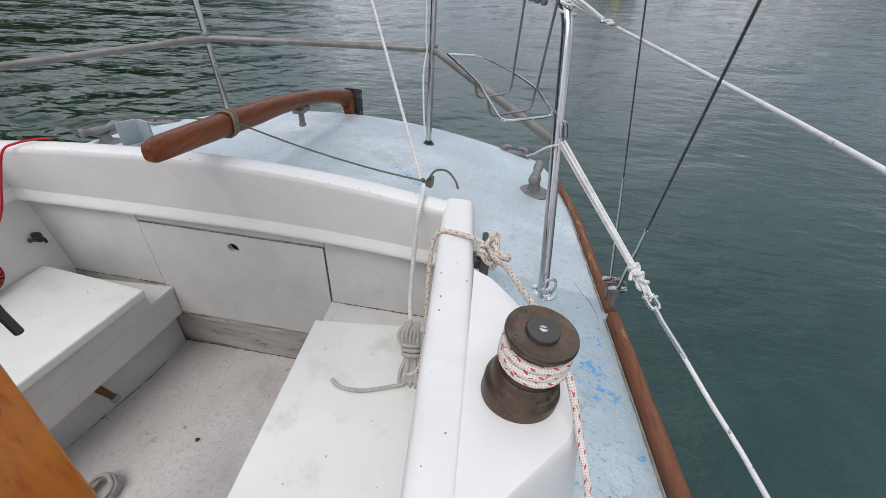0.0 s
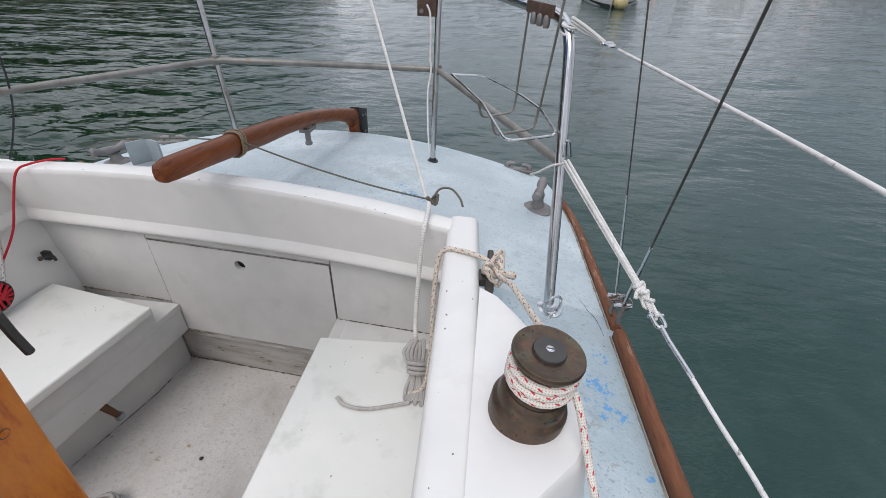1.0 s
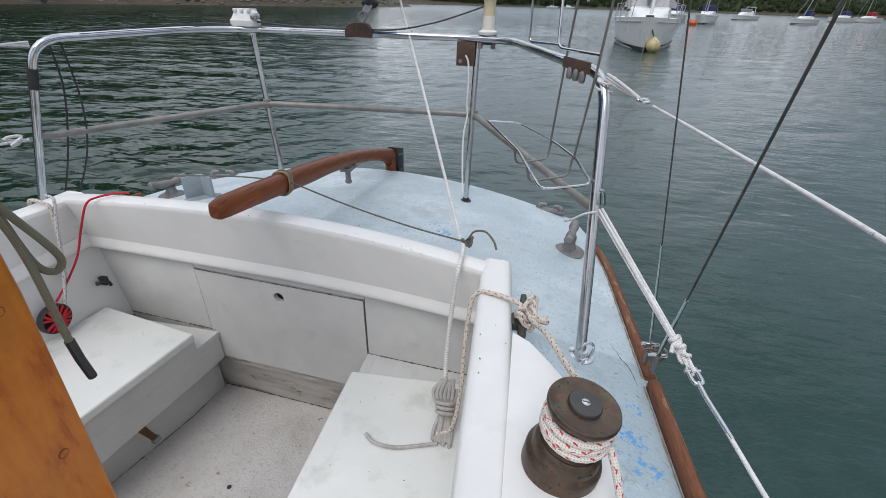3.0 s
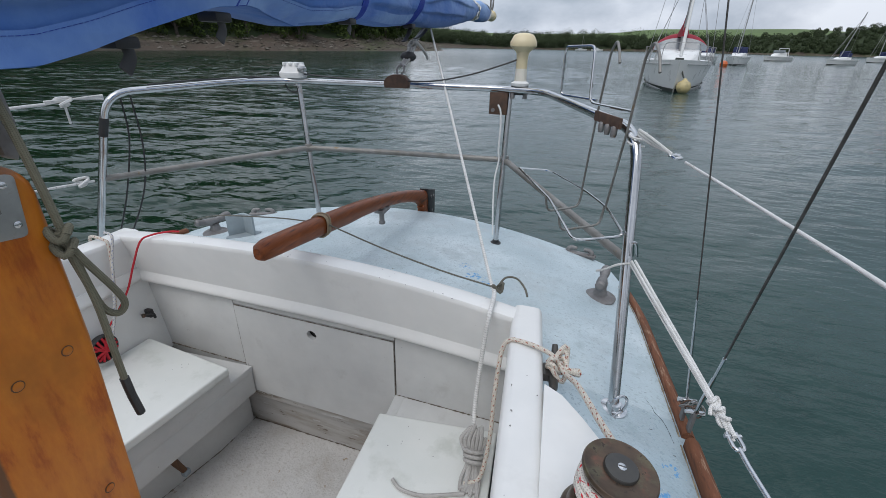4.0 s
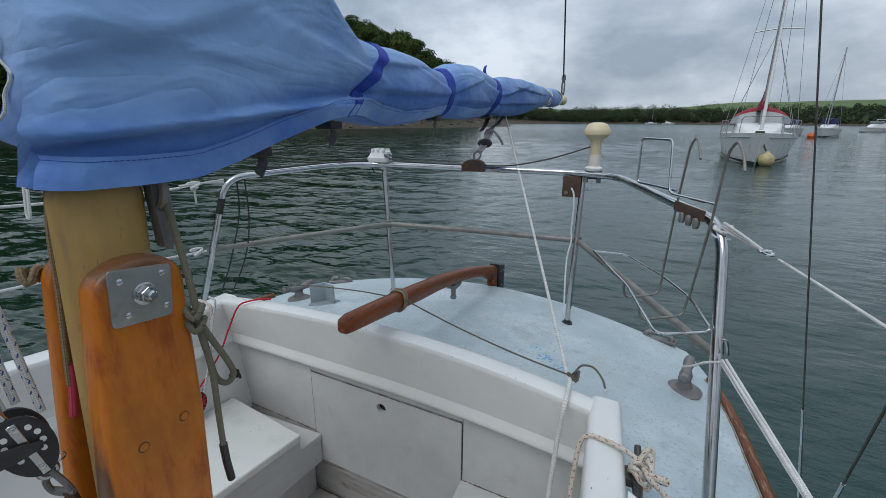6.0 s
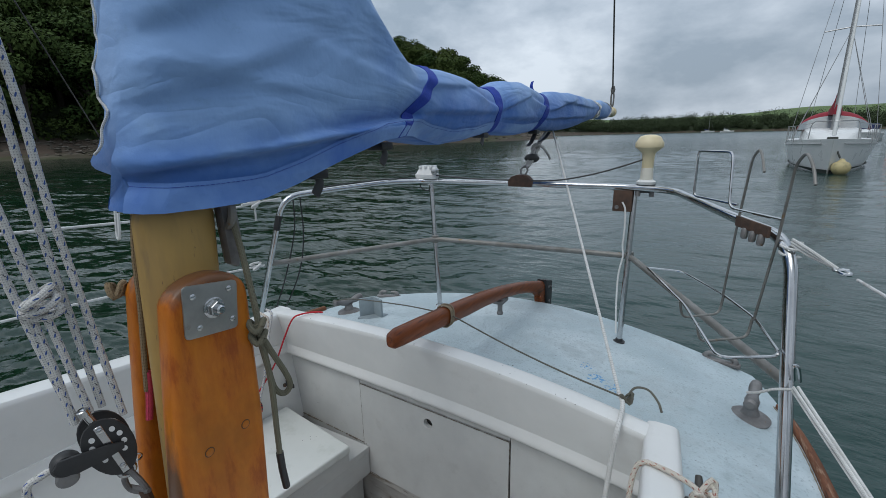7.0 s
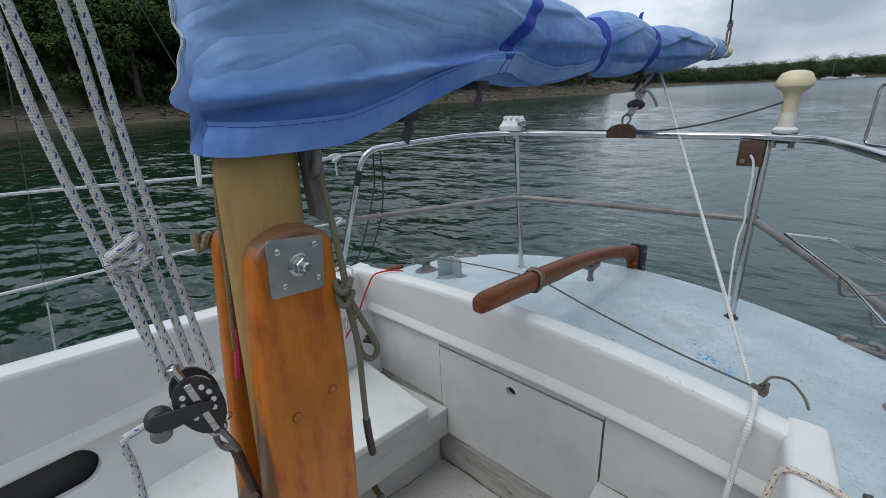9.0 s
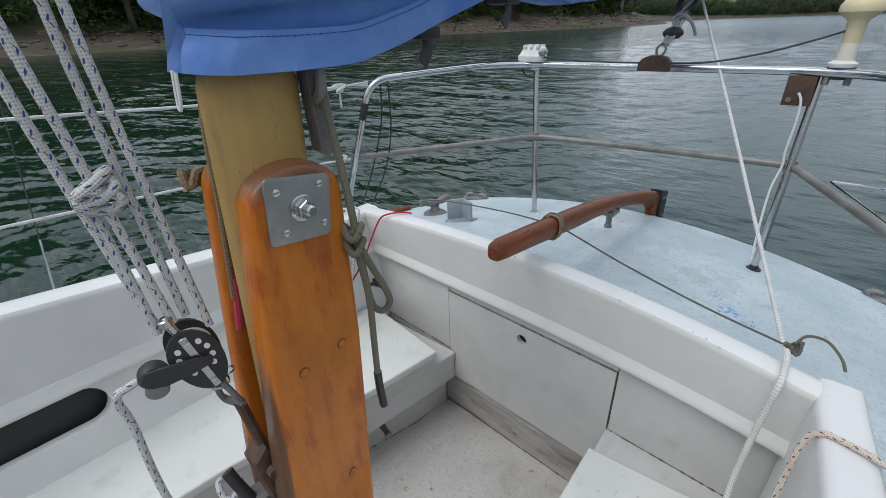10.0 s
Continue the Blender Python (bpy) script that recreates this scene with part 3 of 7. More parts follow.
def water_sheet():
    """One polar sheet round the boat, finest where the open water is seen."""
    rad = [0.5]
    while rad[-1] < 90:
        rad.append(rad[-1] * 1.0085 + 0.004)
    while rad[-1] < 4600:
        rad.append(rad[-1] * 1.25)
    azim = [radians(a) for a in np.concatenate([np.arange(-98, 46, 0.36), np.arange(48, 260, 9.0)])]
    r, a = np.meshgrid(np.array(rad), np.array(azim), indexing="ij")
    x, y = r * np.sin(a), r * np.cos(a)
    z = wave_height(x, y, np.maximum(r * 0.0085, 0.02)) + WATER_Z
    R, A = r.shape
    pts = np.stack([x, y, z], -1).reshape(-1, 3)
    i, j = np.meshgrid(np.arange(R - 1), np.arange(A), indexing="ij")
    jn = (j + 1) % A
    quads = np.stack([i * A + j, i * A + jn, (i + 1) * A + jn, (i + 1) * A + j], -1).reshape(-1, 4)
    me = bpy.data.meshes.new("water")
    me.from_pydata(pts.tolist(), [], quads.tolist())
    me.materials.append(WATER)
    me.polygons.foreach_set("use_smooth", [True] * len(me.polygons))
    me.flip_normals()
    return new("water", me)


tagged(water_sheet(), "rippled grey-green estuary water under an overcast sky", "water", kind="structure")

# The shore runs from the near wooded bank round to the far side: x, y, height of the wooded slope, breadth of the mud.
SHORE = [(-66, -70, 26, 7), (-64, -25, 27, 7), (-66, 12, 27, 7.5), (-62, 36, 26, 7), (-60, 62, 26, 7), (-50, 86, 38, 8), (-40, 110, 33, 9), (-37, 138, 15.0, 11), (-52, 190, 3, 14), (-75, 250, 5, 12),
         (-60, 320, 5, 6), (0, 362, 6, 3), (70, 352, 8, 3), (125, 318, 13, 2.5), (165, 280, 25, 2.5), (200, 215, 22, 2.5), (215, 150, 9, 2.5), (225, 50, 9, 3), (230, -120, 9, 3)]


def shore_rows():
    pts = spline([(x, y, 0) for x, y, *_ in SHORE], 10)
    hs = spline([(h, b, 0) for *_, h, b in SHORE], 10)
    rows = []
    for i, (p, h) in enumerate(zip(pts, hs)):
        t = (pts[min(i + 1, len(pts) - 1)] - pts[max(i - 1, 0)]).normalized()
        out = Vector((-t.y, t.x, 0))
        if i == 0:
            sign = 1 if out.x < 0 else -1
        rows.append((p, out * sign, max(h.x, 1.5), max(h.y, 2.0)))
    return rows


ROWS_SHORE = shore_rows()


def shore_point(p, out, h, b, d):
    """The ground d metres inland of the waterline."""
    top = 0.040 * b * 8 if b > 5 else 1.0
    if d < b:
        z = WATER_Z + top * (max(d, 0) / b) ** 0.85 + min(d, 0) * 0.1
    else:
        s = min((d - b) / max(1.5 * h, 12), 1.0)
        z = WATER_Z + top + h * 0.72 * (s ** 0.75)
    q = p + out * d
    return Vector((q.x, q.y, z + 0.25 * noise3(q.x, q.y, 0, 0.22) * min(1, d / 2)))


def bank_sheet(lo, hi):
    rows = []
    for p, out, h, b in ROWS_SHORE:
        wob = 1.2 * noise3(p.x, p.y, 3, 0.08)
        span = [lo(b) + (hi(b, h) - lo(b)) * (k / 7) for k in range(8)]
        rows.append([shore_point(p, out, h, b, d + wob) for d in span])
    return loft(rows, False, False)


solid("foreshore", bank_sheet(lambda b: -2.5, lambda b, h: b + 0.3), MUD, "brown tidal mud foreshore with weed and stones", "mudbank", kind="structure")
solid("hillside", bank_sheet(lambda b: b, lambda b, h: b + max(2.4 * h, 30) + 25), UNDERGROWTH, "dark green undergrowth on the rising bank", "hillside", kind="structure")
far = []
for p, out, h, b in ROWS_SHORE[105:165]:
    far.append([p + out * d + Vector((0, 0, z * (0.92 + 0.45 * noise3(p.x, p.y, 7, 0.012) + 0.12 * noise3(p.x, p.y, 2, 0.04)))) for d, z in ((20, 3), (70, 9), (140, 16.0), (230, 23.0), (330, 27.0), (430, 14))])
solid("pasture", loft(far, False, False), GRASS, "pale green pasture fields above the far woods", "field", kind="structure")


def shore_stones():
    """Stones and weed-grown lumps strewn over the mud."""
    rr = random.Random(12)
    verts, faces = [], []
    for i, (p, out, h, b) in enumerate(ROWS_SHORE[:104]):
        for _ in range(38):
            q = shore_point(p, out, h, b, b * rr.uniform(0.03, 1.0) ** 0.8)
            ft, r = rr.uniform(-5, 5), 0.10 + 0.35 * rr.random() ** 3
            k = len(verts)
            for x, y, z in ((1, 0, 0), (0, 1, 0), (-1, 0, 0), (0, -1, 0), (0.2, 0.1, 0.6), (0, 0, -0.5)):
                g = r * rr.uniform(0.7, 1.3)
                verts.append((q.x - out.y * ft + x * g * 1.2, q.y + out.x * ft + y * g * 1.5, q.z + z * g))
            faces += [(k, k + 1, k + 4), (k + 1, k + 2, k + 4), (k + 2, k + 3, k + 4), (k + 3, k, k + 4), (k + 1, k, k + 5), (k + 2, k + 1, k + 5), (k + 3, k + 2, k + 5), (k, k + 3, k + 5)]
    me = bpy.data.meshes.new("shore_stones")
    me.from_pydata(verts, [], faces)
    me.materials.append(STONE)
    tagged(new("shore_stones", me), "grey and weed-dark stones strewn over the tidal mud", "stones", kind="stuff")


STONE, _n, _l, _p = nodes_of("foreshore_stone")
_g = _n.new("ShaderNodeNewGeometry")
_l.new(mix_node(_n, _l, _g.outputs["Random Per Island"], (0.035, 0.032, 0.02), (0.17, 0.15, 0.125)), _p.inputs["Base Color"])
_p.inputs["Roughness"].default_value = 0.85
shore_stones()


def leaf_cloud(bm_parts, seed, blobs, leaves, size):
    """Leaf clumps set round the outside of many small crowns."""
    rnd = random.Random(seed)
    verts, faces = bm_parts
    for (bx, by, bz, br, bh) in blobs:
        for _ in range(leaves):
            d = Vector((rnd.gauss(0, 1), rnd.gauss(0, 1), rnd.gauss(0.25, 1))).normalized()
            rad = 0.72 + 0.36 * rnd.random()
            c = Vector((bx + d.x * br * rad, by + d.y * br * rad, bz + d.z * bh * rad))
            nrm = (d + Vector((rnd.uniform(-0.8, 0.8), rnd.uniform(-0.8, 0.8), rnd.uniform(-0.3, 1.0)))).normalized()
            a = nrm.orthogonal().normalized()
            a = a * math.cos(q := rnd.uniform(0, 6.28)) + nrm.cross(a) * math.sin(q)
            b2 = nrm.cross(a)
            s = size * rnd.uniform(0.55, 1.25)
            k = len(verts)
            verts += [c - a * s, c + b2 * s * 0.55 - a * s * 0.2, c + a * s, c - b2 * s * 0.6 + a * s * 0.15]
            faces.append((k, k + 1, k + 2, k + 3))


def mesh_part(name, verts, faces, material, parent=None, label=""):
    me = bpy.data.meshes.new(name)
    me.from_pydata([tuple(v) for v in verts], [], faces)
    me.materials.append(material)
    ob = new(name, me)
    ob.parent = parent
    return tagged(ob, label)


def oak_tree(seed):
    """A broad oak: a tapered trunk with limbs, and a crown of many leaf clumps."""
    rnd = random.Random(seed)
    tree = thing("tree", "dense dark green broadleaf tree on the bank", "tree", group="trees on the near bank")
    bm = sweep([(0, 0, -1.5), (0.1, 0, 1.5), (0.2 * rnd.uniform(-1, 1), 0.2, 4.2), (0.3, 0.1, 6.5)], lambda t: 0.34 - 0.24 * t, 8, 4)
    blobs = [(0, 0, 6.4, 1.9, 2.0)]
    for k in range(11):
        a, r, z = k * 2.4 + rnd.uniform(-0.4, 0.4), rnd.uniform(1.2, 3.1), rnd.uniform(2.2, 7.4)
        if z > 5.5:
            r *= 0.7
        x, y = r * math.cos(a), r * math.sin(a)
        sweep([(0.1, 0, max(1.2, z - 2.4)), (x * 0.5, y * 0.5, z - 0.9), (x, y, z)], lambda t: 0.13 - 0.1 * t, 6, 3, bm=bm)
        blobs.append((x, y, z, rnd.uniform(1.0, 1.8), rnd.uniform(0.8, 1.4)))
    part("trunk", bm, BARK, tree)
    data = ([], [])
    leaf_cloud(data, seed + 50, blobs, 420, 0.22)
    mesh_part("crown", *data, LEAF, tree)
    return tree


rnd = random.Random(4)
oaks = [oak_tree(s) for s in (1, 2, 3, 4)]
spots = []
for i, (p, out, h, b) in enumerate(ROWS_SHORE):
    if 6 <= i <= 78:
        depth = max(1.5 * h, 12)
        small = 1.0 if i < 60 else max(0.3, 1.0 - (i - 60) / 24)
        for row in range(7):
            if row * 5.5 > depth * 1.1 + 3 or (h < 6 and row > 1):
                continue
            if rnd.random() < 0.72:
                spots.append((p, out, h, b, b + 1.2 + row * 5.5 + rnd.uniform(-2, 2), rnd.uniform(0.85, 1.45) * small * (0.6 if h < 4 else 1.0)))
for k, (p, out, h, b, d, s) in enumerate(spots):
    q = shore_point(p, out, h, b, d)
    m = pose(q.x + rnd.uniform(-2, 2), q.y + rnd.uniform(-2, 2), q.z - 0.2, 0, 0, rnd.uniform(0, 360))
    if k < 4:
        oaks[k].matrix_basis = m
        oaks[k].scale = (s, s, s)
    else:
        src = oaks[k % 4]
        keep = src.scale.copy()
        src.scale = (s, s, s * rnd.uniform(0.9, 1.15))
        copy_thing(src, m)
        src.scale = keep

# low bushes along the near bank's edge, and the far woods
bush, woods = ([], []), ([], [])
for i, (p, out, h, b) in enumerate(ROWS_SHORE):
    if i < 96:
        for _ in range(5 if i < 66 else 3):
            q = shore_point(p, out, h, b, b + rnd.uniform(-0.6, 2.2 if i < 70 else 9))
            r = rnd.uniform(0.7, 1.5) * (1.0 if i < 66 else 0.7)
            leaf_cloud(bush, i * 7 + _, [(q.x + rnd.uniform(-3, 3), q.y + rnd.uniform(-3, 3), q.z + r * 0.4, r, r * 0.8)], 60, 0.26)
    if i > 88:
        for _ in range(26):
            d = b + rnd.uniform(0.3, 1.0) ** 1.3 * 34 - 9
            q = shore_point(p, out, h, b, max(d, b + 0.5))
            r = rnd.uniform(1.1, 2.7) * (1.0 + 1.1 * noise3(p.x + 3 * _, p.y, 5, 0.021))
            ft = rnd.uniform(-6.5, 6.5)
            leaf_cloud(woods, i * 31 + _, [(q.x - out.y * ft, q.y + out.x * ft, q.z + r * rnd.uniform(0.5, 1.2) + 2.2 * noise3(p.x, p.y, 9, 0.02), r, r * 1.1)], 190, 0.36)
tagged(mesh_part("bushes", *bush, LEAF), "tangled green bushes at the top of the mud", "bush", kind="stuff")
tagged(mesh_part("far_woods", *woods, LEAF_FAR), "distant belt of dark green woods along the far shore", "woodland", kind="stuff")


# ---- the boat: hull, deck, cockpit ----
def deck_z(x, y):
    return 0.775 - 0.115 * y - 0.117 * x * x


def half_beam(y):
    return 1.115 if y < 0.3 else 1.115 - 0.16 * ((y - 0.3) / 0.6) ** 2 * 0.6


def stern_y(s):
    return 1.08 - 0.17 * s * s


def deck_point(s, v):
    y = -1.9 + v * (stern_y(s) + 1.9)
    return s * half_beam(y), y


def deck_mesh():
    bm = bmesh.new()
    cols, rows = 48, 66
    vs = [[bm.verts.new((*(q := deck_point(-1 + 2 * i / cols, j / rows)), deck_z(*q))) for i in range(cols + 1)] for j in range(rows + 1)]
    for j in range(rows):
        for i in range(cols):
            quad = (vs[j][i], vs[j][i + 1], vs[j + 1][i + 1], vs[j + 1][i])
            c = sum((v.co for v in quad), Vector()) / 4
            if not (-0.79 < c.x < 0.725 and c.y < 0.035 - 0.08 * c.x):
                bm.faces.new(quad)
    bmesh.ops.delete(bm, geom=[v for v in bm.verts if not v.link_faces], context="VERTS")
    bmesh.ops.recalc_face_normals(bm, faces=bm.faces)
    res = bmesh.ops.extrude_face_region(bm, geom=bm.faces[:])
    for v in [g for g in res["geom"] if isinstance(g, bmesh.types.BMVert)]:
        v.co.z -= 0.03
    return bm


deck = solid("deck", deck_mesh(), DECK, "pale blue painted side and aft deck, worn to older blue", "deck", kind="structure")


def hull_mesh():
    ring = []
    for k in range(31):
        ring.append(deck_point(1, k / 30))
    for k in range(1, 30):
        ring.append(deck_point(1 - 2 * k / 30, 1))
    ring += [(-x, y) for x, y in reversed(ring[:31])]
    rows = []
    for dz, sc, aft in ((-0.002, 1.0, 0), (-0.05, 1.006, 0.0), (-0.3, 0.99, -0.02), (-0.6, 0.92, -0.08), (-0.9, 0.75, -0.22), (-1.15, 0.5, -0.45)):
        rows.append([(x * sc, (y + aft * max(0, (y + 0.4)) / 1.4) if y > -0.4 else y, deck_z(x, y) + dz) for x, y in ring])
    bm = loft(rows, False, False)
    bm.verts.ensure_lookup_table()
    n = len(ring)
    bm.faces.new([bm.verts[k * n] for k in range(len(rows))] + [bm.verts[k * n + n - 1] for k in reversed(range(len(rows)))])
    return bm


solid("hull", hull_mesh(), HULL_WHITE, "off-white painted hull of a small sailing boat", "hull", kind="structure")

XR_IN = lambda y: 0.668 + 0.05 * max(0, -0.12 - y)
XL_IN = lambda y: -0.725 + 0.045 * min(0, y)
COAM_Z = lambda y: 0.85 + 0.10 * max(0, -0.12 - y)
Y_IN = lambda x: -0.055 - 0.06 * x - 0.085 * max(0, x) ** 2
TOP_Z = lambda x: 0.885 - 0.075 * x * x


def coaming_loft(stations, round_top=0.02):
    """Rows of (inner foot, inner top, outer top, outer foot), with rounded top edges."""
    rows = []
    for a, b, c, d in stations:
        a, b, c, d = map(Vector, (a, b, c, d))
        r = round_top
        up_in, across, down = (a - b).normalized(), (c - b).normalized(), (d - c).normalized()
        row = [a, b + up_in * r]
        row += [(b + up_in * r).lerp(b, t).lerp(b.lerp(b + across * r, t), t) for t in (0.3, 0.6)]
        row += [b + across * r, c - across * r]
        row += [(c - across * r).lerp(c, t).lerp(c.lerp(c + down * r, t), t) for t in (0.3, 0.6)]
        row += [c + down * r, d]
        rows.append(row)
    return loft(rows)


rows = []
for k in range(25):
    y = -0.135 - 1.6 * k / 24
    x0, x1, z = XR_IN(y), XR_IN(y) + 0.078, COAM_Z(y) + 0.0010 + 0.0008 * math.sin(k) + 0.005 * max(0.0, min(1.0, (y + 0.38) / 0.2))
    rows.append(((x0 + 0.006, y, 0.40), (x0, y, z), (x1, y, z), (x1 + 0.015, y, deck_z(x1, y) - 0.03)))
rows.insert(0, ((0.672, -0.05, 0.40), (0.668, -0.056, 0.855), (0.742, -0.056, 0.853), (0.757, -0.044, 0.72)))
solid("coaming_east", coaming_loft(rows), GELCOAT, "white painted cockpit side coaming with chipped edges", "coaming", kind="structure")
rows = []
for k in range(25):
    y = 0.075 - 1.795 * k / 24
    x0, x1, z = XL_IN(y), XL_IN(y) - 0.085, COAM_Z(y) - 0.008
    rows.append(((x0 - 0.02, y, 0.66), (x0, y, z), (x1, y, z), (x1 - 0.015, y, deck_z(x1, y) - 0.03)))
solid("coaming_west", coaming_loft(rows), GELCOAT, "white painted cockpit side coaming, long and smooth", "coaming", kind="structure")
rows = []
for k in range(33):
    x = -0.80 + 1.53 * k / 32
    y, z = Y_IN(x), max(0.8505, TOP_Z(x) + 0.002) if x > 0 else TOP_Z(x) + 0.002
    rows.append(((x, y + 0.056, 0.655), (x, y + 0.008, z), (x, y + 0.078, z), (x, y + 0.095, deck_z(x, y + 0.1) - 0.03)))
solid("coaming_aft", coaming_loft(rows), GELCOAT, "white painted curved coaming across the cockpit's aft end", "coaming", kind="structure")
# the moulded lip under the coaming: across the aft end and along the port side
LIP = ((0.050, 0.052), (0.046, 0.036), (0.040, 0.022), (0.0355, 0.012), (0.0345, 0.004), (0.037, -0.003), (0.044, -0.008), (0.056, -0.010), (0.072, -0.009), (0.072, 0.052))
rows = []
for k in range(33):
    x = -0.76 + 1.44 * k / 32
    z = 0.652 + 0.012 * (1 - x * x)
    rows.append([(x, Y_IN(x) + dy, z + dz) for dy, dz in LIP])
solid("trim_lip", loft(rows), GELCOAT, "rounded white moulded lip below the coaming", "trim", kind="structure")
rows = []
for k in range(25):
    y = 0.05 - 1.75 * k / 24
    rows.append([(XL_IN(y) + 0.027 - dy * 0.75, y, 0.662 + dz * 0.8) for dy, dz in LIP])
solid("trim_lip", loft(rows), GELCOAT, "rounded white moulded lip along the cockpit side", "trim", kind="structure")

# lower bulkhead, in panels round the locker hatch
HX0, HX1, HZ0, HZ1 = -0.328, 0.300, 0.228, 0.620


def slanted(bm):
    """The aft bulkhead stands askew, its starboard end further forward."""
    for v in bm.verts:
        v.co.y += -0.018 - 0.07 * v.co.x
    return bm


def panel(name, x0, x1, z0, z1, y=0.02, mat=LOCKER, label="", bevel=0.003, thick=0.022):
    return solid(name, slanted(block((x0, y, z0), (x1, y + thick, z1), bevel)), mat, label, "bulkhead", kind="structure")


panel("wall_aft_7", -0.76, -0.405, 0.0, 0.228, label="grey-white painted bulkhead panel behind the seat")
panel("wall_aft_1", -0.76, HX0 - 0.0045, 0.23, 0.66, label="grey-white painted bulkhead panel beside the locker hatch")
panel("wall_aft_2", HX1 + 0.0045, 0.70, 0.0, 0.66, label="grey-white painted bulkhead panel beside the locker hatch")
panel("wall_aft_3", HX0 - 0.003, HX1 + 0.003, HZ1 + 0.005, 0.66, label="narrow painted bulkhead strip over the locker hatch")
panel("wall_aft_4", HX0 - 0.12, HX1 + 0.06, 0.0, HZ0 - 0.012, y=0.065, mat=PEELING, label="worn painted sill below the locker hatch, paint peeling")
panel("wall_aft_5", HX0 - 0.003, HX1 + 0.003, HZ0 - 0.045, HZ0 - 0.006, y=0.03, mat=PEELING, label="chipped wooden ledge under the locker hatch", bevel=0.006, thick=0.04)
panel("wall_aft_6", -0.78, 0.72, 0.0, 0.70, y=0.09, mat=DARK_HOLE, label="near-black sheet painted for the shade inside the locker")


def hatch():
    ob = thing("locker_hatch", "grey-white painted flush locker hatch with a round finger hole", "hatch", (-0.02, 0.02, 0.42))
    bm = bmesh.new()
    cx, cz, r, seg = -0.008, 0.568, 0.0185, 28
    y0, y1 = 0.017, 0.036
    outer = [(HX0, HZ0), (HX1, HZ0), (HX1, HZ1), (HX0, HZ1)]

    def edge(a):
        c, s = math.cos(a), math.sin(a)
        tx = ((HX1 - cx) if c > 0 else (HX0 - cx)) / c if abs(c) > 1e-6 else 1e9
        tz = ((HZ1 - cz) if s > 0 else (HZ0 - cz)) / s if abs(s) > 1e-6 else 1e9
        return cx + c * min(tx, tz), cz + s * min(tx, tz)

    angs = sorted([2 * math.pi * k / seg for k in range(seg)] + [math.atan2(z - cz, x - cx) % (2 * math.pi) for x, z in outer])
    rows = [[(cx + r * math.cos(a), y1, cz + r * math.sin(a)) for a in angs], [(cx + r * math.cos(a), y0 + 0.001, cz + r * math.sin(a)) for a in angs],
            [(cx + (r + 0.002) * math.cos(a), y0, cz + (r + 0.002) * math.sin(a)) for a in angs], [(edge(a)[0], y0, edge(a)[1]) for a in angs], [(edge(a)[0], y1, edge(a)[1]) for a in angs]]
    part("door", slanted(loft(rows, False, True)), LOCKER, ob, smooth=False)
    part("finger_hole", slanted(lathe([(r, 0), (r, 0.03)], (cx, y1 + 0.004, cz), 20, Matrix.Rotation(radians(-90), 4, "X"))), DARK_HOLE, ob, "near-black plug painted for the shade in the round finger hole")
    return ob


hatch()

# cockpit sole and seats
solid("floor", prism([(-0.62, 0.075), (0.45, 0.075), (0.45, -1.75), (-0.75, -1.75)], "z", -0.05, 0.0, 0.004), SOLE, "dirty off-white non-skid cockpit sole with brown stains", "floor", kind="structure")


def seat_west():
    ob = thing("cockpit_seat", "white painted locker seat with a loose lid over a recessed base", "seat", (-0.5, -0.5, 0.2), "cockpit seats")
    part("lid", prism([(-0.292, -0.098), (-0.357, -0.47), (-0.44, -0.80), (-0.56, -1.7), (-0.82, -1.7), (-0.76, -0.5), (-0.70, -0.035)], "z", 0.408, 0.440, 0.007, 3), SEAT_PAINT, ob, "white lid, chipped at the corner")
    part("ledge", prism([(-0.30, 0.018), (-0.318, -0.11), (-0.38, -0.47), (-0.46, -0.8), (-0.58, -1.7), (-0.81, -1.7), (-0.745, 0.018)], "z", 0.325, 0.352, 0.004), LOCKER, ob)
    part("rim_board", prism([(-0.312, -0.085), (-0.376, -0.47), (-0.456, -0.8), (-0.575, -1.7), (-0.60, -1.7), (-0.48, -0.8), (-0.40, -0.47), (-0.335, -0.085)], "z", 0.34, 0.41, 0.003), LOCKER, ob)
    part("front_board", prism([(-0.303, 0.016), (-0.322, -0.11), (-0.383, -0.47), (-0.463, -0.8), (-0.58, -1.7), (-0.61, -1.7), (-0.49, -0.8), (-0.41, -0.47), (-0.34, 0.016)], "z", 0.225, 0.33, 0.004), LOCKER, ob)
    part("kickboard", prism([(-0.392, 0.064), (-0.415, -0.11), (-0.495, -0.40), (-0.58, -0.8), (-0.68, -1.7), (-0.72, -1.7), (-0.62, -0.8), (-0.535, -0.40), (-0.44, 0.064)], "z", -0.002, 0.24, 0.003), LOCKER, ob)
    return ob


def seat_east():
    ob = thing("cockpit_seat", "white painted side seat, bare but for a few chips", "seat", (0.5, -0.7, 0.2), "cockpit seats")
    part("lid", prism([(0.295, -0.142), (0.295, -1.7), (0.72, -1.7), (0.66, -0.118)], "z", 0.408, 0.440, 0.007, 3), SEAT_PAINT, ob)
    part("ledge", prism([(0.300, 0.018), (0.302, -0.16), (0.668, -0.16), (0.668, 0.018)], "z", 0.372, 0.401, 0.003), LOCKER, ob)
    part("front_board", prism([(0.312, 0.018), (0.312, -1.7), (0.335, -1.7), (0.335, 0.018)], "z", -0.002, 0.402, 0.003), LOCKER, ob)
    return ob


seat_west()
seat_east()


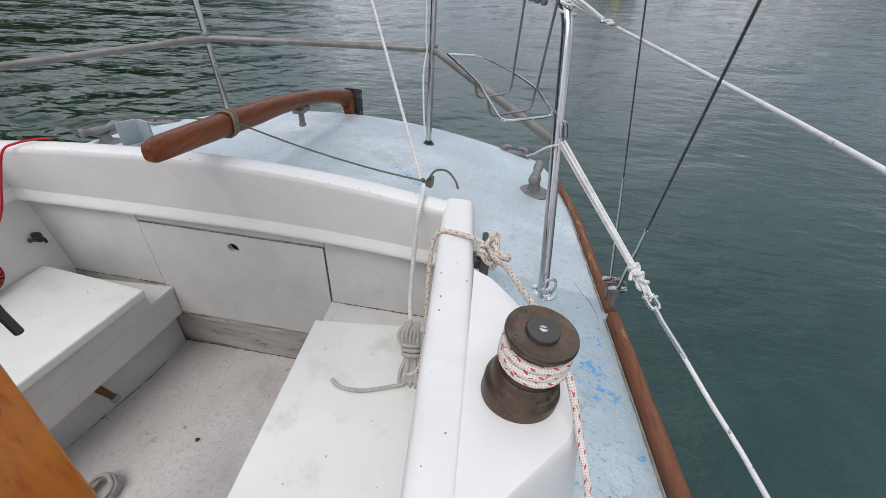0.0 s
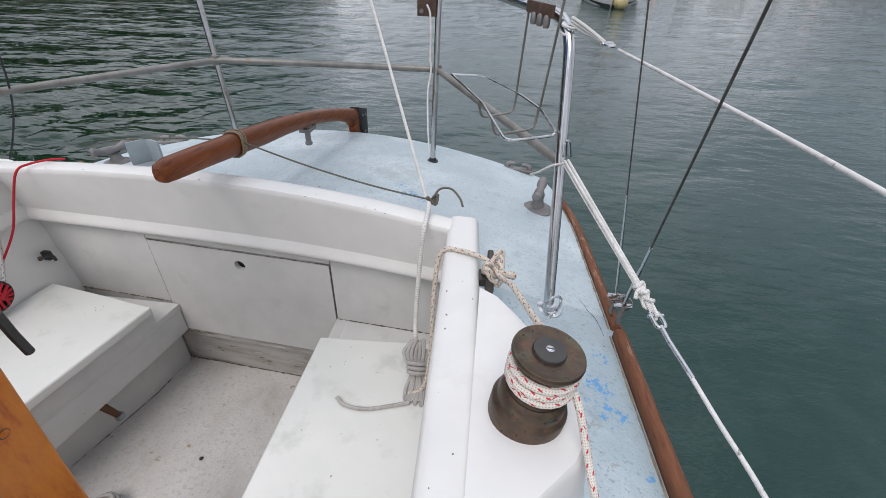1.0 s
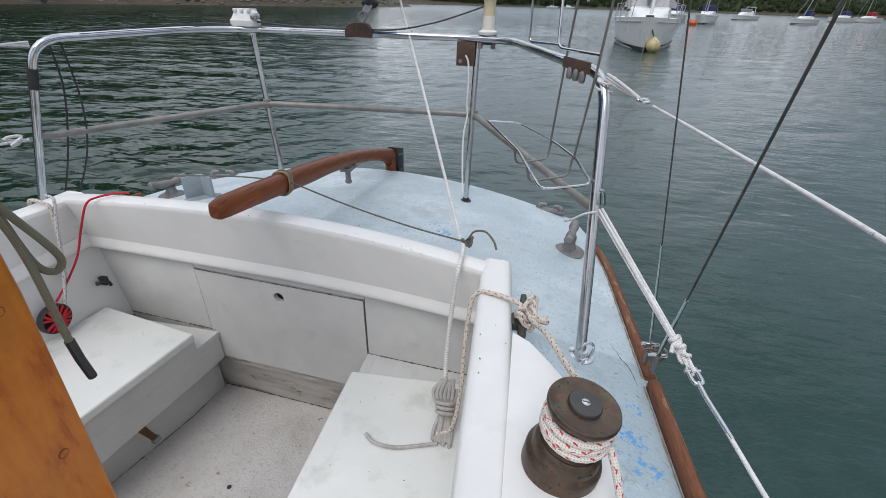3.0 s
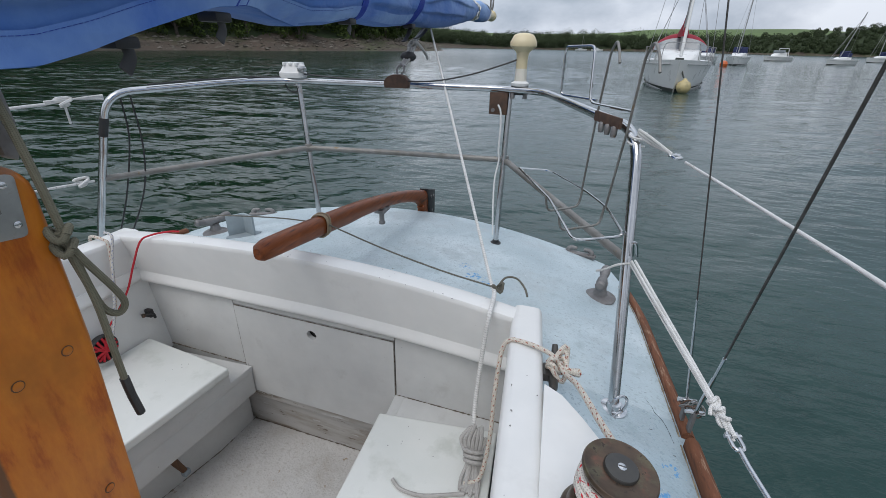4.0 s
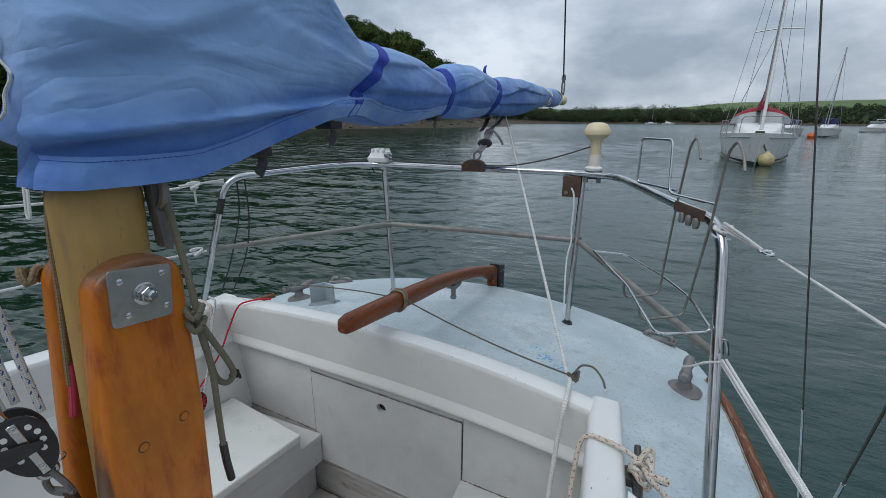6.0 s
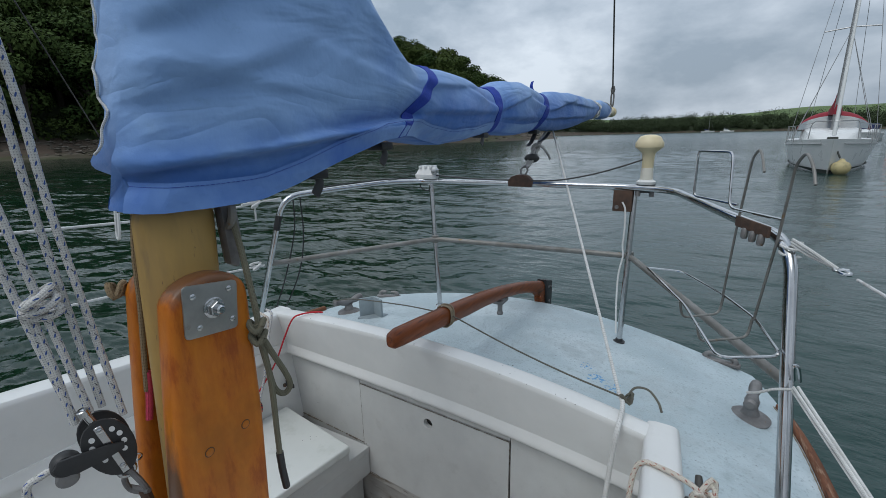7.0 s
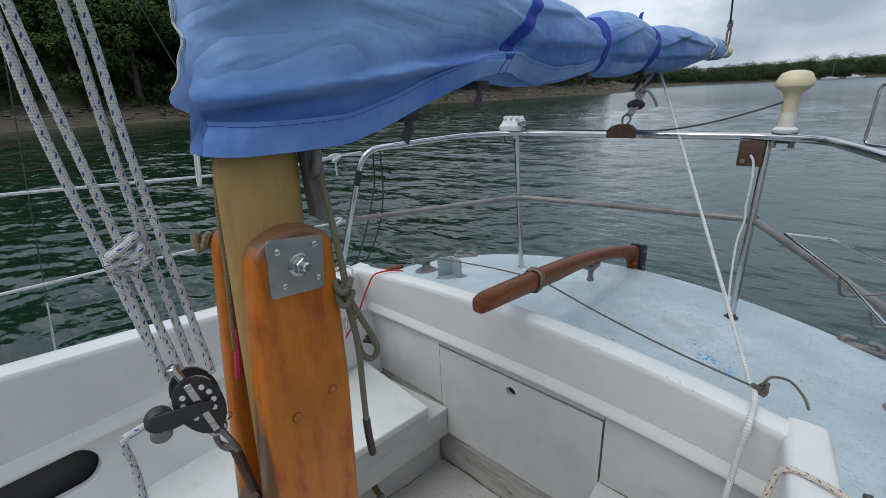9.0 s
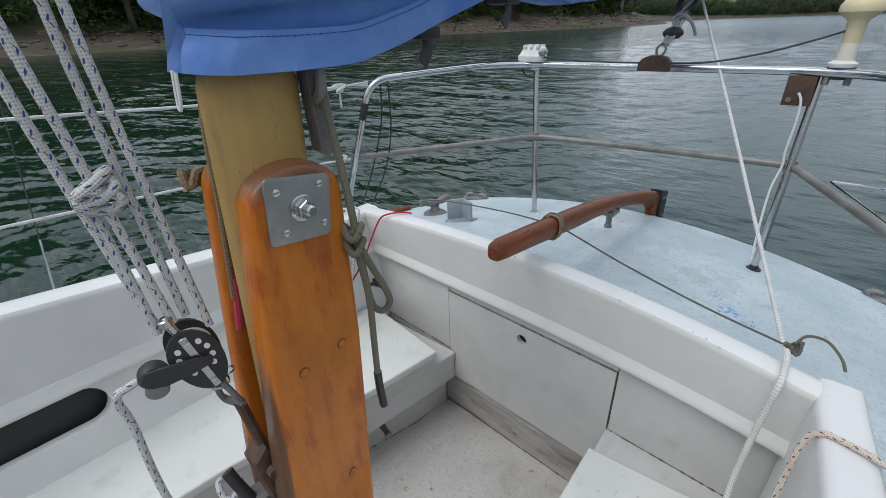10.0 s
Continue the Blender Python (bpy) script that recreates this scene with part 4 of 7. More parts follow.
solid("wall_fore", block((-0.80, -1.78, -0.02), (0.76, -1.74, 1.02), 0.006), GELCOAT, "plain white painted cabin bulkhead closing the cockpit", "bulkhead", kind="structure")


def side_locker():
    """The low side of the cockpit with a long round-ended cubby hole."""
    ob = tagged(new("wall_west"), "white painted cockpit side with a round-ended cubby opening", "wall", kind="structure")
    ob.location = (-0.74, -0.8, 0.55)
    y1, y0, z0, z1 = -0.932, -1.55, 0.540, 0.650
    r = (z1 - z0) / 2
    hole = [(y1 - r + r * math.cos(a), (z0 + z1) / 2 + r * math.sin(a)) for a in [math.pi / 2 - math.pi * k / 12 for k in range(13)]]
    hole += [(y0 + r + r * math.cos(a), (z0 + z1) / 2 + r * math.sin(a)) for a in [-math.pi / 2 - math.pi * k / 12 for k in range(13)]]
    cy, cz = (y0 + y1) / 2, (z0 + z1) / 2
    Y0, Y1, Z0, Z1 = -1.72, 0.07, 0.34, 0.685
    outer = []
    for y, z in hole:
        dy, dz = y - cy, z - cz
        t = min(((Y1 if dy > 0 else Y0) - cy) / dy if abs(dy) > 1e-6 else 1e9, ((Z1 if dz > 0 else Z0) - cz) / dz if abs(dz) > 1e-6 else 1e9)
        outer.append((cy + dy * t, cz + dz * t))
    for cyy, czz in ((Y1, Z1), (Y1, Z0), (Y0, Z0), (Y0, Z1)):
        k = min(range(len(outer)), key=lambda i: (outer[i][0] - cyy) ** 2 * 0.2 + (outer[i][1] - czz) ** 2)
        outer[k] = (cyy, czz)
    X = lambda y, z: -0.708 + 0.05 * min(0, y) - 0.03 * (z - 0.42) / 0.25
    rows = [[(X(y, z) - 0.025, y, z) for y, z in hole], [(X(y, z) - 0.004, y, z) for y, z in hole], [(X(*q), cy + (q[0] - cy) * 1.006, cz + (q[1] - cz) * 1.05) for q in hole], [(X(y, z), y, z) for y, z in outer], [(X(y, z) - 0.03, y, z) for y, z in outer]]
    part("side_panel", loft(rows, False, True), GELCOAT, ob)
    part("cubby_shade", block((-1.02, -1.6, 0.50), (-0.82, -0.9, 0.70), 0.01), DARK_HOLE, ob, "near-black box painted for the shade inside the cubby")
    return ob


side_locker()


# ---- toe rail, winch pad ----
def toe_rail(y0, y1, sx, w=0.023, h=0.026):
    ob = thing("toe_rail", "weathered reddish teak toe rail along the deck edge", "rail", (sx * 1.09, (y0 + y1) / 2, 0.75), "toe rails")
    rows = []
    for k in range(17):
        y = y0 + (y1 - y0) * k / 16
        b = half_beam(y) * sx
        zi, zo = deck_z(b - sx * w, y), deck_z(b, y)
        j = 0.0015 * noise3(0, y, sx, 9)
        i, o = b - sx * (w - 0.004 + j), b + sx * 0.007
        rows.append([(i, y, zi - 0.01), (i, y, zi + h * 0.75), (i + sx * 0.006, y, zi + h), ((i + o) / 2, y, zi + h * 1.08), (o - sx * 0.006, y, zo + h), (o, y, zo + h * 0.7), (o, y, zo - 0.03)])
    part("rail", loft(rows), TEAK, ob, sharp=70)
    edge = []
    for k in range(60):
        y = y0 + (y1 - y0) * k / 59
        x = half_beam(y) * sx - sx * (w + 0.001 + 0.0012 * noise3(y, sx, 1, 30))
        edge.append((x, y, deck_z(x, y) + 0.0005 + 0.0015 * noise3(y, sx, 4, 24)))
    part("sealant", sweep(edge, lambda t: 0.0018 + 0.0013 * math.sin(t * 97) * math.sin(t * 41), 6), SEALANT, ob, "yellowed cracked sealant bead")
    return ob


toe_rail(-1.9, -0.245, 1, 0.030, 0.028)
toe_rail(-0.215, 0.66, 1, 0.026, 0.016)
toe_rail(-1.9, 0.6, -1, 0.03, 0.02)

PAD = [(0.760, -0.38), (0.793, -0.405), (0.828, -0.457), (0.872, -0.535), (0.902, -0.616), (0.908, -0.67), (0.903, -0.705), (0.890, -0.732), (0.815, -0.812), (0.762, -0.868)]
rows = []
for dz, grow in ((-0.15, 0.030), (-0.03, 0.012), (-0.010, 0.007), (-0.003, 0.003), (0.0, 0.0)):
    ring = []
    for x, y in PAD:
        out = Vector((x - 0.80, y + 0.64, 0)).normalized() * grow if x > 0.77 else Vector((0, 0, 0))
        ring.append((x + out.x, y + out.y, 0.888 + 0.10 * (-0.4 - y) + dz))
    rows.append(ring)
solid("winch_pad", loft(rows), GELCOAT, "white painted moulded winch pad beside the coaming, scuffed", "pad", kind="structure")

# ---- pushpit ----
TUBE = 0.0128
TOP = 1.322


def stern_rail():
    ob = thing("stern_rail", "stainless steel tubular stern rail round the aft deck", "guard rail", (0, 0.7, 0.68))
    top = [(0.935, -0.205, 0.70), (0.905, 0.045, 1.31), (0.83, 0.21, TOP - 0.006), (0.655, 0.76, TOP), (0.47, 0.832, TOP), (0, 0.81, TOP), (-0.47, 0.80, TOP), (-0.64, 0.66, TOP), (-0.79, 0.15, 1.31), (-1.02, 0.10, deck_z(-1.0, 0.1))]
    part("top_rail", sweep(fillet(top, 0.085, 7), TUBE, 14), STEEL, ob, "bright polished tube")
    part("mid_rail", sweep(fillet([(0.938, 0.03, 0.985), (0.512, 0.825, 1.03), (0.05, 0.80, 1.03), (-0.41, 0.765, 1.028), (-0.90, 0.125, 1.005)], 0.04, 4), 0.0125, 12), DULL_STEEL, ob, "dull grey weathered tube")
    for x, y0, y1 in ((0.508, 0.762, 0.832), (-0.378, 0.742, 0.80)):
        z0 = deck_z(x, y0)
        p = part("post", sweep([(x, y0, z0 - 0.01), (x + (0.004 if x > 0 else -0.07), y1, TOP)], 0.0118, 12), STEEL, ob)
        part("foot_flange", lathe([(0.024, -0.003), (0.024, 0.003), (0.016, 0.006), (0.014, 0.016)], (x, y0, z0), 18), BLACK_IRON if x > 0 else STEEL, p)
    part("foot_flange", lathe([(0.032, -0.004), (0.032, 0.004), (0.018, 0.008), (0.0155, 0.02)], (0.935, -0.205, deck_z(0.935, -0.205)), 20), STEEL, ob)
    bm = sweep([(0.915 + 0.02 * math.cos(a) + 0.025, -0.225 + 0.012 * math.cos(a), 0.728 + 0.028 * math.sin(a)) for a in [math.pi * 2 * k / 14 for k in range(14)]], 0.0035, 8, closed=True)
    part("eye_loop", bm, STEEL, ob)
    for x, y, z in ((-0.41, 0.765, 1.028), (0.512, 0.825, 1.03)):
        part("joint", lathe([(0.0165, -0.018), (0.018, -0.012), (0.018, 0.012), (0.0165, 0.018)], (x, y, z), 14), DULL_STEEL, ob)
    part("tape_wrap", sweep([(-0.8185, 0.1438, 1.229), (-0.841, 0.139, 1.165)], 0.0142, 12), BLACK, ob, "black tape round the tube")
    return ob


stern_rail()


# ---- tiller ----
def tiller():
    ob = thing("tiller", "varnished red-brown wooden tiller with a black iron rudder head fitting", "tiller", (0, 0.5, 0.85))
    # y, upper edge, lower edge, half width
    prof = [(-0.20, 0.990, 0.958, 0.012), (-0.19, 0.998, 0.950, 0.020), (-0.16, 1.002, 0.945, 0.024), (-0.05, 0.990, 0.930, 0.025), (0.10, 0.972, 0.908, 0.026), (0.25, 0.952, 0.885, 0.025), (0.40, 0.930, 0.868, 0.024),
            (0.60, 0.893, 0.836, 0.023), (0.78, 0.852, 0.795, 0.022), (0.92, 0.817, 0.755, 0.022), (1.02, 0.788, 0.715, 0.022), (1.08, 0.770, 0.67, 0.022), (1.13, 0.755, 0.655, 0.022), (1.20, 0.735, 0.66, 0.021)]
    rows = []
    for y, zt, zb, w in prof:
        cz, hz = (zt + zb) / 2, (zt - zb) / 2
        x0 = 0.05 * (y + 0.2) / 1.4
        rows.append([(x0 + w * math.copysign(abs(math.cos(a)) ** 0.7, math.cos(a)), y, cz + hz * math.copysign(abs(math.sin(a)) ** 0.7, math.sin(a))) for a in [2 * math.pi * k / 16 for k in range(16)]])
    part("handle", loft(rows), TILLER_WOOD, ob)
    part("bracket", prism([(1.06, 0.68), (1.12, 0.74), (1.16, 0.56), (1.13, 0.54)], "x", 0.03, 0.068, 0.004), TILLER_WOOD, ob, "curved wooden knee under the tiller")
    part("rudder_head", prism([(1.125, 0.765), (1.255, 0.725), (1.25, 0.44), (1.15, 0.44), (1.155, 0.60), (1.135, 0.70)], "x", 0.024, 0.078, 0.006), BLACK_IRON, ob, "black iron cheek plate")
    for y, z in ((1.17, 0.71), (1.215, 0.70), (1.19, 0.62)):
        part("bolt", lathe([(0.009, 0), (0.009, 0.004), (0.005, 0.006)], (0.078, y, z), 12, Matrix.Rotation(radians(90), 4, "Y")), GALV, ob)
    bm = lathe([(0.013, 0), (0.015, 0.008), (0.011, 0.014), (0.011, 0.048), (0.020, 0.056), (0.022, 0.070), (0.018, 0.085)], (0.025, 0.58, 0.765), 18)
    block((0.005, 0.545, 0.822), (0.05, 0.62, 0.838), 0.004, bm=bm)
    part("pilot_pin", bm, GALV, ob, "small grey metal pin and bracket")
    return ob


tiller()


# ---- mizzen mast in its wooden cheeks ----
RAKE = 0.065


def raked(bm, y0=-0.725):
    for v in bm.verts:
        v.co.y += RAKE * (v.co.z - 1.35)
    return bm


def rounded_plate(corners, r):
    return [(q.x, q.y) for q in rounded_ring([(a, b, 0) for a, b in corners], r, 3)]


def mast():
    ob = thing("mast", "mustard yellow painted mast stepped between wooden cheeks", "mast", (0, -0.75, 0.1))
    rows = [[(-0.003 + 0.041 * k * math.cos(a), -0.7315 + 0.060 * k * math.sin(a), z) for a in [2 * math.pi * j / 40 for j in range(40)]] for z, k in ((0.02, 1), (0.8, 1), (1.43, 1), (1.47, 0.8), (1.52, 0.55), (2.6, 0.55), (4.0, 0.52), (7.0, 0.5))]
    part("spar", raked(loft(rows)), MAST_PAINT, ob)
    for x, t, dy, wide in ((-0.084, 0.036, -0.017, 0.0), (0.027, 0.045, 0.0, 0.027)):
        poly = [(-0.87, 0.0), (-0.73, 0.0), (-0.697, 0.67), (-0.672, 1.07), (-0.668, 1.295)] + [(-0.7195 - wide / 2 + (0.051 + wide / 2) * math.cos(a), 1.300 + 0.046 * math.sin(a)) for a in [math.pi * k / 14 for k in range(1, 14)]] + [(-0.771 - wide, 1.295), (-0.793 - wide, 1.12), (-0.826 - wide, 0.83)]
        part("cheek", prism([(a + dy, b) for a, b in poly], "x", x, x + t, 0.016, 5), CHEEK_WOOD, ob, "varnished orange wooden cheek")
    plate = part("pivot_plate", prism(rounded_plate([(-0.785, 1.258), (-0.700, 1.246), (-0.690, 1.326), (-0.777, 1.340)], 0.008), "x", 0.0718, 0.0752, 0.001, 2), PLATE_STEEL, ob, "square stainless pivot plate")
    turn = Matrix.Rotation(radians(90), 4, "Y")
    yb, zb = -0.736, 1.294
    part("washer", lathe([(0.0165, 0), (0.0165, 0.0025), (0.014, 0.0035)], (0.0752, yb, zb), 22, turn), STEEL, plate)
    part("nut", lathe([(0.0128, 0), (0.0128, 0.010), (0.0112, 0.012)], (0.0778, yb, zb), 6, turn), STEEL, plate)
    part("bolt_end", lathe([(0.0072, 0), (0.0072, 0.007), (0.005, 0.0095)], (0.0885, yb, zb), 16, turn), STEEL, plate)
    for dy, dz in ((-0.029, 0.027), (0.029, 0.022), (-0.026, -0.024), (0.028, -0.029)):
        part("screw", lathe([(0.0046, 0), (0.0046, 0.0018), (0.0025, 0.003)], (0.0752, yb + dy, zb + dz), 12, turn), STEEL, plate)
    for y, z in ((-0.712, 1.068), (-0.779, 1.060), (-0.735, 0.80)):
        part("wood_plug", lathe([(0.0082, 0), (0.0082, 0.0012), (0.0068, 0.0013), (0.0066, 0.0004)], (0.0716, y, z), 18, turn), BARE_WOOD, ob, "dark-ringed wooden plug")
        part("wood_plug", lathe([(0.0066, 0), (0.0066, 0.0018), (0.006, 0.0021)], (0.0716, y, z), 18, turn), CHEEK_WOOD, ob)
    return ob


mast()

# ---- boom and sail cover ----
BOOM_X = lambda y: 0.018 * y
#  y, bottom, top, half width
COVER = [(-0.803, 1.448, 2.62, 0.026), (-0.79, 1.446, 2.62, 0.054), (-0.765, 1.444, 2.6, 0.070), (-0.70, 1.443, 2.58, 0.085), (-0.62, 1.446, 2.45, 0.098), (-0.54, 1.466, 2.26, 0.103), (-0.46, 1.491, 2.10, 0.106), (-0.38, 1.516, 1.97, 0.108), (-0.30, 1.535, 1.87, 0.108),
         (-0.22, 1.546, 1.785, 0.106), (-0.14, 1.542, 1.733, 0.101), (-0.06, 1.527, 1.722, 0.096), (0.05, 1.518, 1.730, 0.098), (0.18, 1.525, 1.722, 0.094), (0.30, 1.540, 1.706, 0.086), (0.40, 1.545, 1.700, 0.080), (0.55, 1.540, 1.742, 0.088), (0.70, 1.540, 1.752, 0.086),
         (0.88, 1.552, 1.735, 0.076), (1.0, 1.562, 1.718, 0.068), (1.2, 1.555, 1.750, 0.078), (1.5, 1.565, 1.762, 0.074), (1.85, 1.60, 1.765, 0.064), (2.15, 1.63, 1.758, 0.052), (2.30, 1.662, 1.742, 0.036), (2.45, 1.635, 1.775, 0.054), (2.70, 1.65, 1.765, 0.05), (2.86, 1.67, 1.745, 0.035)]
CN = np.array(COVER)


# folds of the canvas: from, to, depth, width
FOLDS = [((-0.82, 1.500), (-0.38, 1.552), 0.015, 0.009), ((-0.82, 1.590), (-0.50, 1.700), 0.008, 0.020), ((-0.80, 1.640), (-0.45, 1.615), 0.006, 0.018), ((-0.80, 1.690), (-0.52, 1.83), 0.008, 0.022),
         ((-0.78, 1.78), (-0.45, 1.98), 0.009, 0.026), ((-0.15, 1.592), (-0.62, 1.535), 0.014, 0.014), ((-0.10, 1.64), (-0.50, 1.72), 0.005, 0.024), ((-0.17, 1.70), (-0.42, 1.88), 0.006, 0.022),
         ((-0.10, 1.665), (0.22, 1.69), 0.007, 0.016), ((-0.12, 1.600), (0.38, 1.615), 0.008, 0.013), ((0.38, 1.64), (0.12, 1.69), 0.006, 0.014), ((0.44, 1.63), (0.80, 1.715), 0.007, 0.015), ((0.46, 1.60), (0.92, 1.605), 0.008, 0.013),
         ((0.96, 1.66), (0.70, 1.70), 0.008, 0.012), ((1.05, 1.65), (1.55, 1.72), 0.009, 0.013), ((1.05, 1.61), (1.9, 1.64), 0.008, 0.012), ((1.3, 1.70), (2.1, 1.70), 0.007, 0.012)]


def cover_at(y):
    return [float(np.interp(y, CN[:, 0], CN[:, k])) for k in (1, 2, 3)]


def cover_t(y, u):
    """How far up the side (0..1) the row u of the skin lies: rows crowd towards the foot where the cover is tall."""
    zb, zt, w = cover_at(y)
    tall = max(0.0, min(1.0, (zt - zb - 0.22) / 0.12))
    return tall * u ** 1.75 + (1 - tall) * (1 - math.cos(math.pi * u)) / 2


def cover_point(y, t, sgn, grow=0.0):
    """A point of the cover's skin, t of the way from foot to ridge, on one side."""
    zb, zt, w = cover_at(y)
    z = zb + (zt - zb) * t
    skirt = max(0.0, min(1.0, (0.22 - y) / 0.45))
    tall = max(0.0, min(1.0, (zt - zb - 0.22) / 0.12))
    rnd_p = (2 * math.sqrt(max(0.0, t * (1 - t)))) ** 0.62
    up = (1.0 if t < 0.78 else max(0.0, 1 - ((t - 0.78) / 0.22) ** 2) ** 0.5) * (1 - 0.20 * min(1.0, max(0.0, (z - 1.62) / 0.5)))
    low_p = 0.90 + 0.10 * min(1.0, (z - zb) / 0.10)
    prof = up * low_p * tall + (rnd_p if t > 0.5 else max(rnd_p, low_p * skirt)) * (1 - tall)
    # soft creases, and folds that run from the lacing and the straps
    f = 0.015 * noise3(y * 2.2 + z * 1.3, z * 3.4 - y * 1.2, sgn * 2.0, 1.5) + 0.007 * noise3(y * 3 - z * 6, z * 4.0 + y * 4, sgn, 1.9)
    for (y0, z0), (y1, z1), depth, wid in FOLDS:
        s = ((y - y0) * (y1 - y0) + (z - z0) * (z1 - z0)) / ((y1 - y0) ** 2 + (z1 - z0) ** 2)
        if -0.1 < s < 1.15:
            d = ((z - z0) * (y1 - y0) - (y - y0) * (z1 - z0)) / math.hypot(y1 - y0, z1 - z0)
            fade = max(0.0, min(1.0, (s + 0.1) * 6)) * max(0.0, min(1.0, (1.15 - s) * 1.6))
            q = d / wid
            if abs(q) < 9:
                f += 1.5 * depth * fade * (2 / (1 + math.exp(-4.5 * q)) - 1) * math.exp(-abs(q) / (2.4 if q > 0 else 1.5))
    dy = 0.0
    if y < -0.7:
        k = min(1.0, (-0.7 - y) / 0.09)
        dy = k * (0.012 * noise3(z * 16, 1.7, 0.3) - 0.014 * math.exp(-((z - 1.517) / 0.016) ** 2) + 0.010 * math.exp(-((z - 1.487) / 0.012) ** 2))
    dy += 0.16 * min(z - 1.45, 0.6) * max(0.0, min(1.0, (-0.45 - y) / 0.3))
    x = BOOM_X(y) + sgn * max(0.0, w * prof + (f + grow) * min(1.0, prof * 1.6))
    return Vector((x, y + dy, z + (grow if t > 0.97 else 0) + 0.006 * noise3(y, 0, 3, 7)))


def sail_cover():
    ob = thing("sail_cover", "sun-faded blue canvas sail cover laced over the boom and mast", "sail cover", (0, 0.4, 1.5))
    ys = [-0.803 + 0.0103 * k for k in range(12)] + [-0.68 + 0.0115 * k for k in range(121)] + [0.71 + 0.04 * k for k in range(54)]
    us = [k / 104 for k in range(105)]
    rows = [[cover_point(y, cover_t(y, u), 1) for u in us] + [cover_point(y, cover_t(y, u), -1) for u in us[-2::-1]] for y in ys]
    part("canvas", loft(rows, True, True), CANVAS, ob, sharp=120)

    def band(name, y0, lean, width, mat, label="", grow=0.004):
        rows = []
        for k in range(61):
            u = k / 30
            sgn = 1 if u <= 1 else -1
            u = max(0.004, u if u <= 1 else 2 - u)
            t = (1 - math.cos(math.pi * u)) / 2
            yy = y0 + lean * (1 - t)
            rows.append([cover_point(yy - width / 2, t, sgn, grow * 0.3), cover_point(yy - width / 2, t, sgn, grow), cover_point(yy + width / 2, t, sgn, grow), cover_point(yy + width / 2, t, sgn, grow * 0.3)])
        return part(name, loft(rows, True, False), mat, ob, label)

    band("strap", -0.045, -0.19, 0.036, WEBBING, "royal blue webbing strap")
    band("strap", 0.415, -0.05, 0.045, WEBBING, "royal blue webbing strap")
    band("strap", 1.0, -0.12, 0.06, WEBBING, "royal blue webbing strap")
    top = cover_point(0.99, 1.0, 1, 0.004)
    part("strap_end", sweep([top + Vector((0.01, 0, -0.004)), top + Vector((0.0, -0.012, 0.012)), top + Vector((-0.006, -0.02, 0.034)), top + Vector((-0.004, -0.012, 0.055))], 0.013, 8, 4, flat=0.16), WEBBING, ob, "loose webbing end sticking up")
    # the hem along the lower edge, with its row of stitching
    for s in (1, -1):
        rows, stitch = [], []
        for k in range(0 if s > 0 else 5, 90):
            y = -0.8025 + 0.0045 * k if k < 12 else -0.7485 + 1.745 * (k - 12) / 77
            zb, zt, w = cover_at(y)
            col = [cover_point(y, h / (zt - zb), s, 0.0035 + 0.004 * max(0.0, min(1.0, (-0.6 - y) / 0.1))) for h in (0.001, 0.012, 0.024, 0.036, 0.042)]
            if y < -0.66:
                col = [c + Vector((0, -0.007 * min(1.0, (-0.66 - y) / 0.08), 0)) for c in col]
            rows.append(col)
            if y < 0.3:
                stitch.append(col[3] + Vector((s * 0.0008, 0, 0)))
        bm = loft(rows, False, False)
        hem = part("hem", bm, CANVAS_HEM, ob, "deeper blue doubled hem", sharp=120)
        bm = bmesh.new()
        for a, b in zip(stitch[::1], stitch[1::1]):
            for q in range(3):
                sweep([a.lerp(b, q / 3), a.lerp(b, q / 3 + 0.24)], 0.0004, 4, bm=bm)
        part("stitching", bm, WEBBING, hem)
    part("lacing", sweep([cover_point(-0.803, h / 1.17, -1) + Vector((0.012 + 0.004 * math.sin(h * 150), -0.003, 0)) for h in [0.08 + 0.0065 * k for k in range(90)]], 0.0019, 6), WHITE_ROPE, ob, "white lacing down the cover's front edge")
    part("toggle", sweep([(0.008, -0.81, 1.452), (0.008, -0.814, 1.418), (0.014, -0.814, 1.417), (0.015, -0.81, 1.45)], 0.002, 6, 4), WHITE_PLASTIC, ob, "white loop toggle")
    part("lacing", sweep([(BOOM_X(2.3) + 0.05 * math.cos(a) * (1 + 0.1 * math.sin(5 * a)), 2.3 + 0.035 * math.sin(a * 2.5), 1.70 + 0.058 * math.sin(a)) for a in [k * 0.35 for k in range(56)]], 0.0055, 6), WHITE_ROPE, ob, "white cord tied round the cover's end")
    part("lacing", sweep([(BOOM_X(2.6) + 0.058 * math.cos(a), 2.6 + 0.12 * math.cos(a), 1.71 + 0.062 * math.sin(a)) for a in [k * 0.2 for k in range(32)]], 0.0055, 6, closed=False), WHITE_ROPE, ob, "white cord tied round the cover's end")
    return ob


sail_cover()


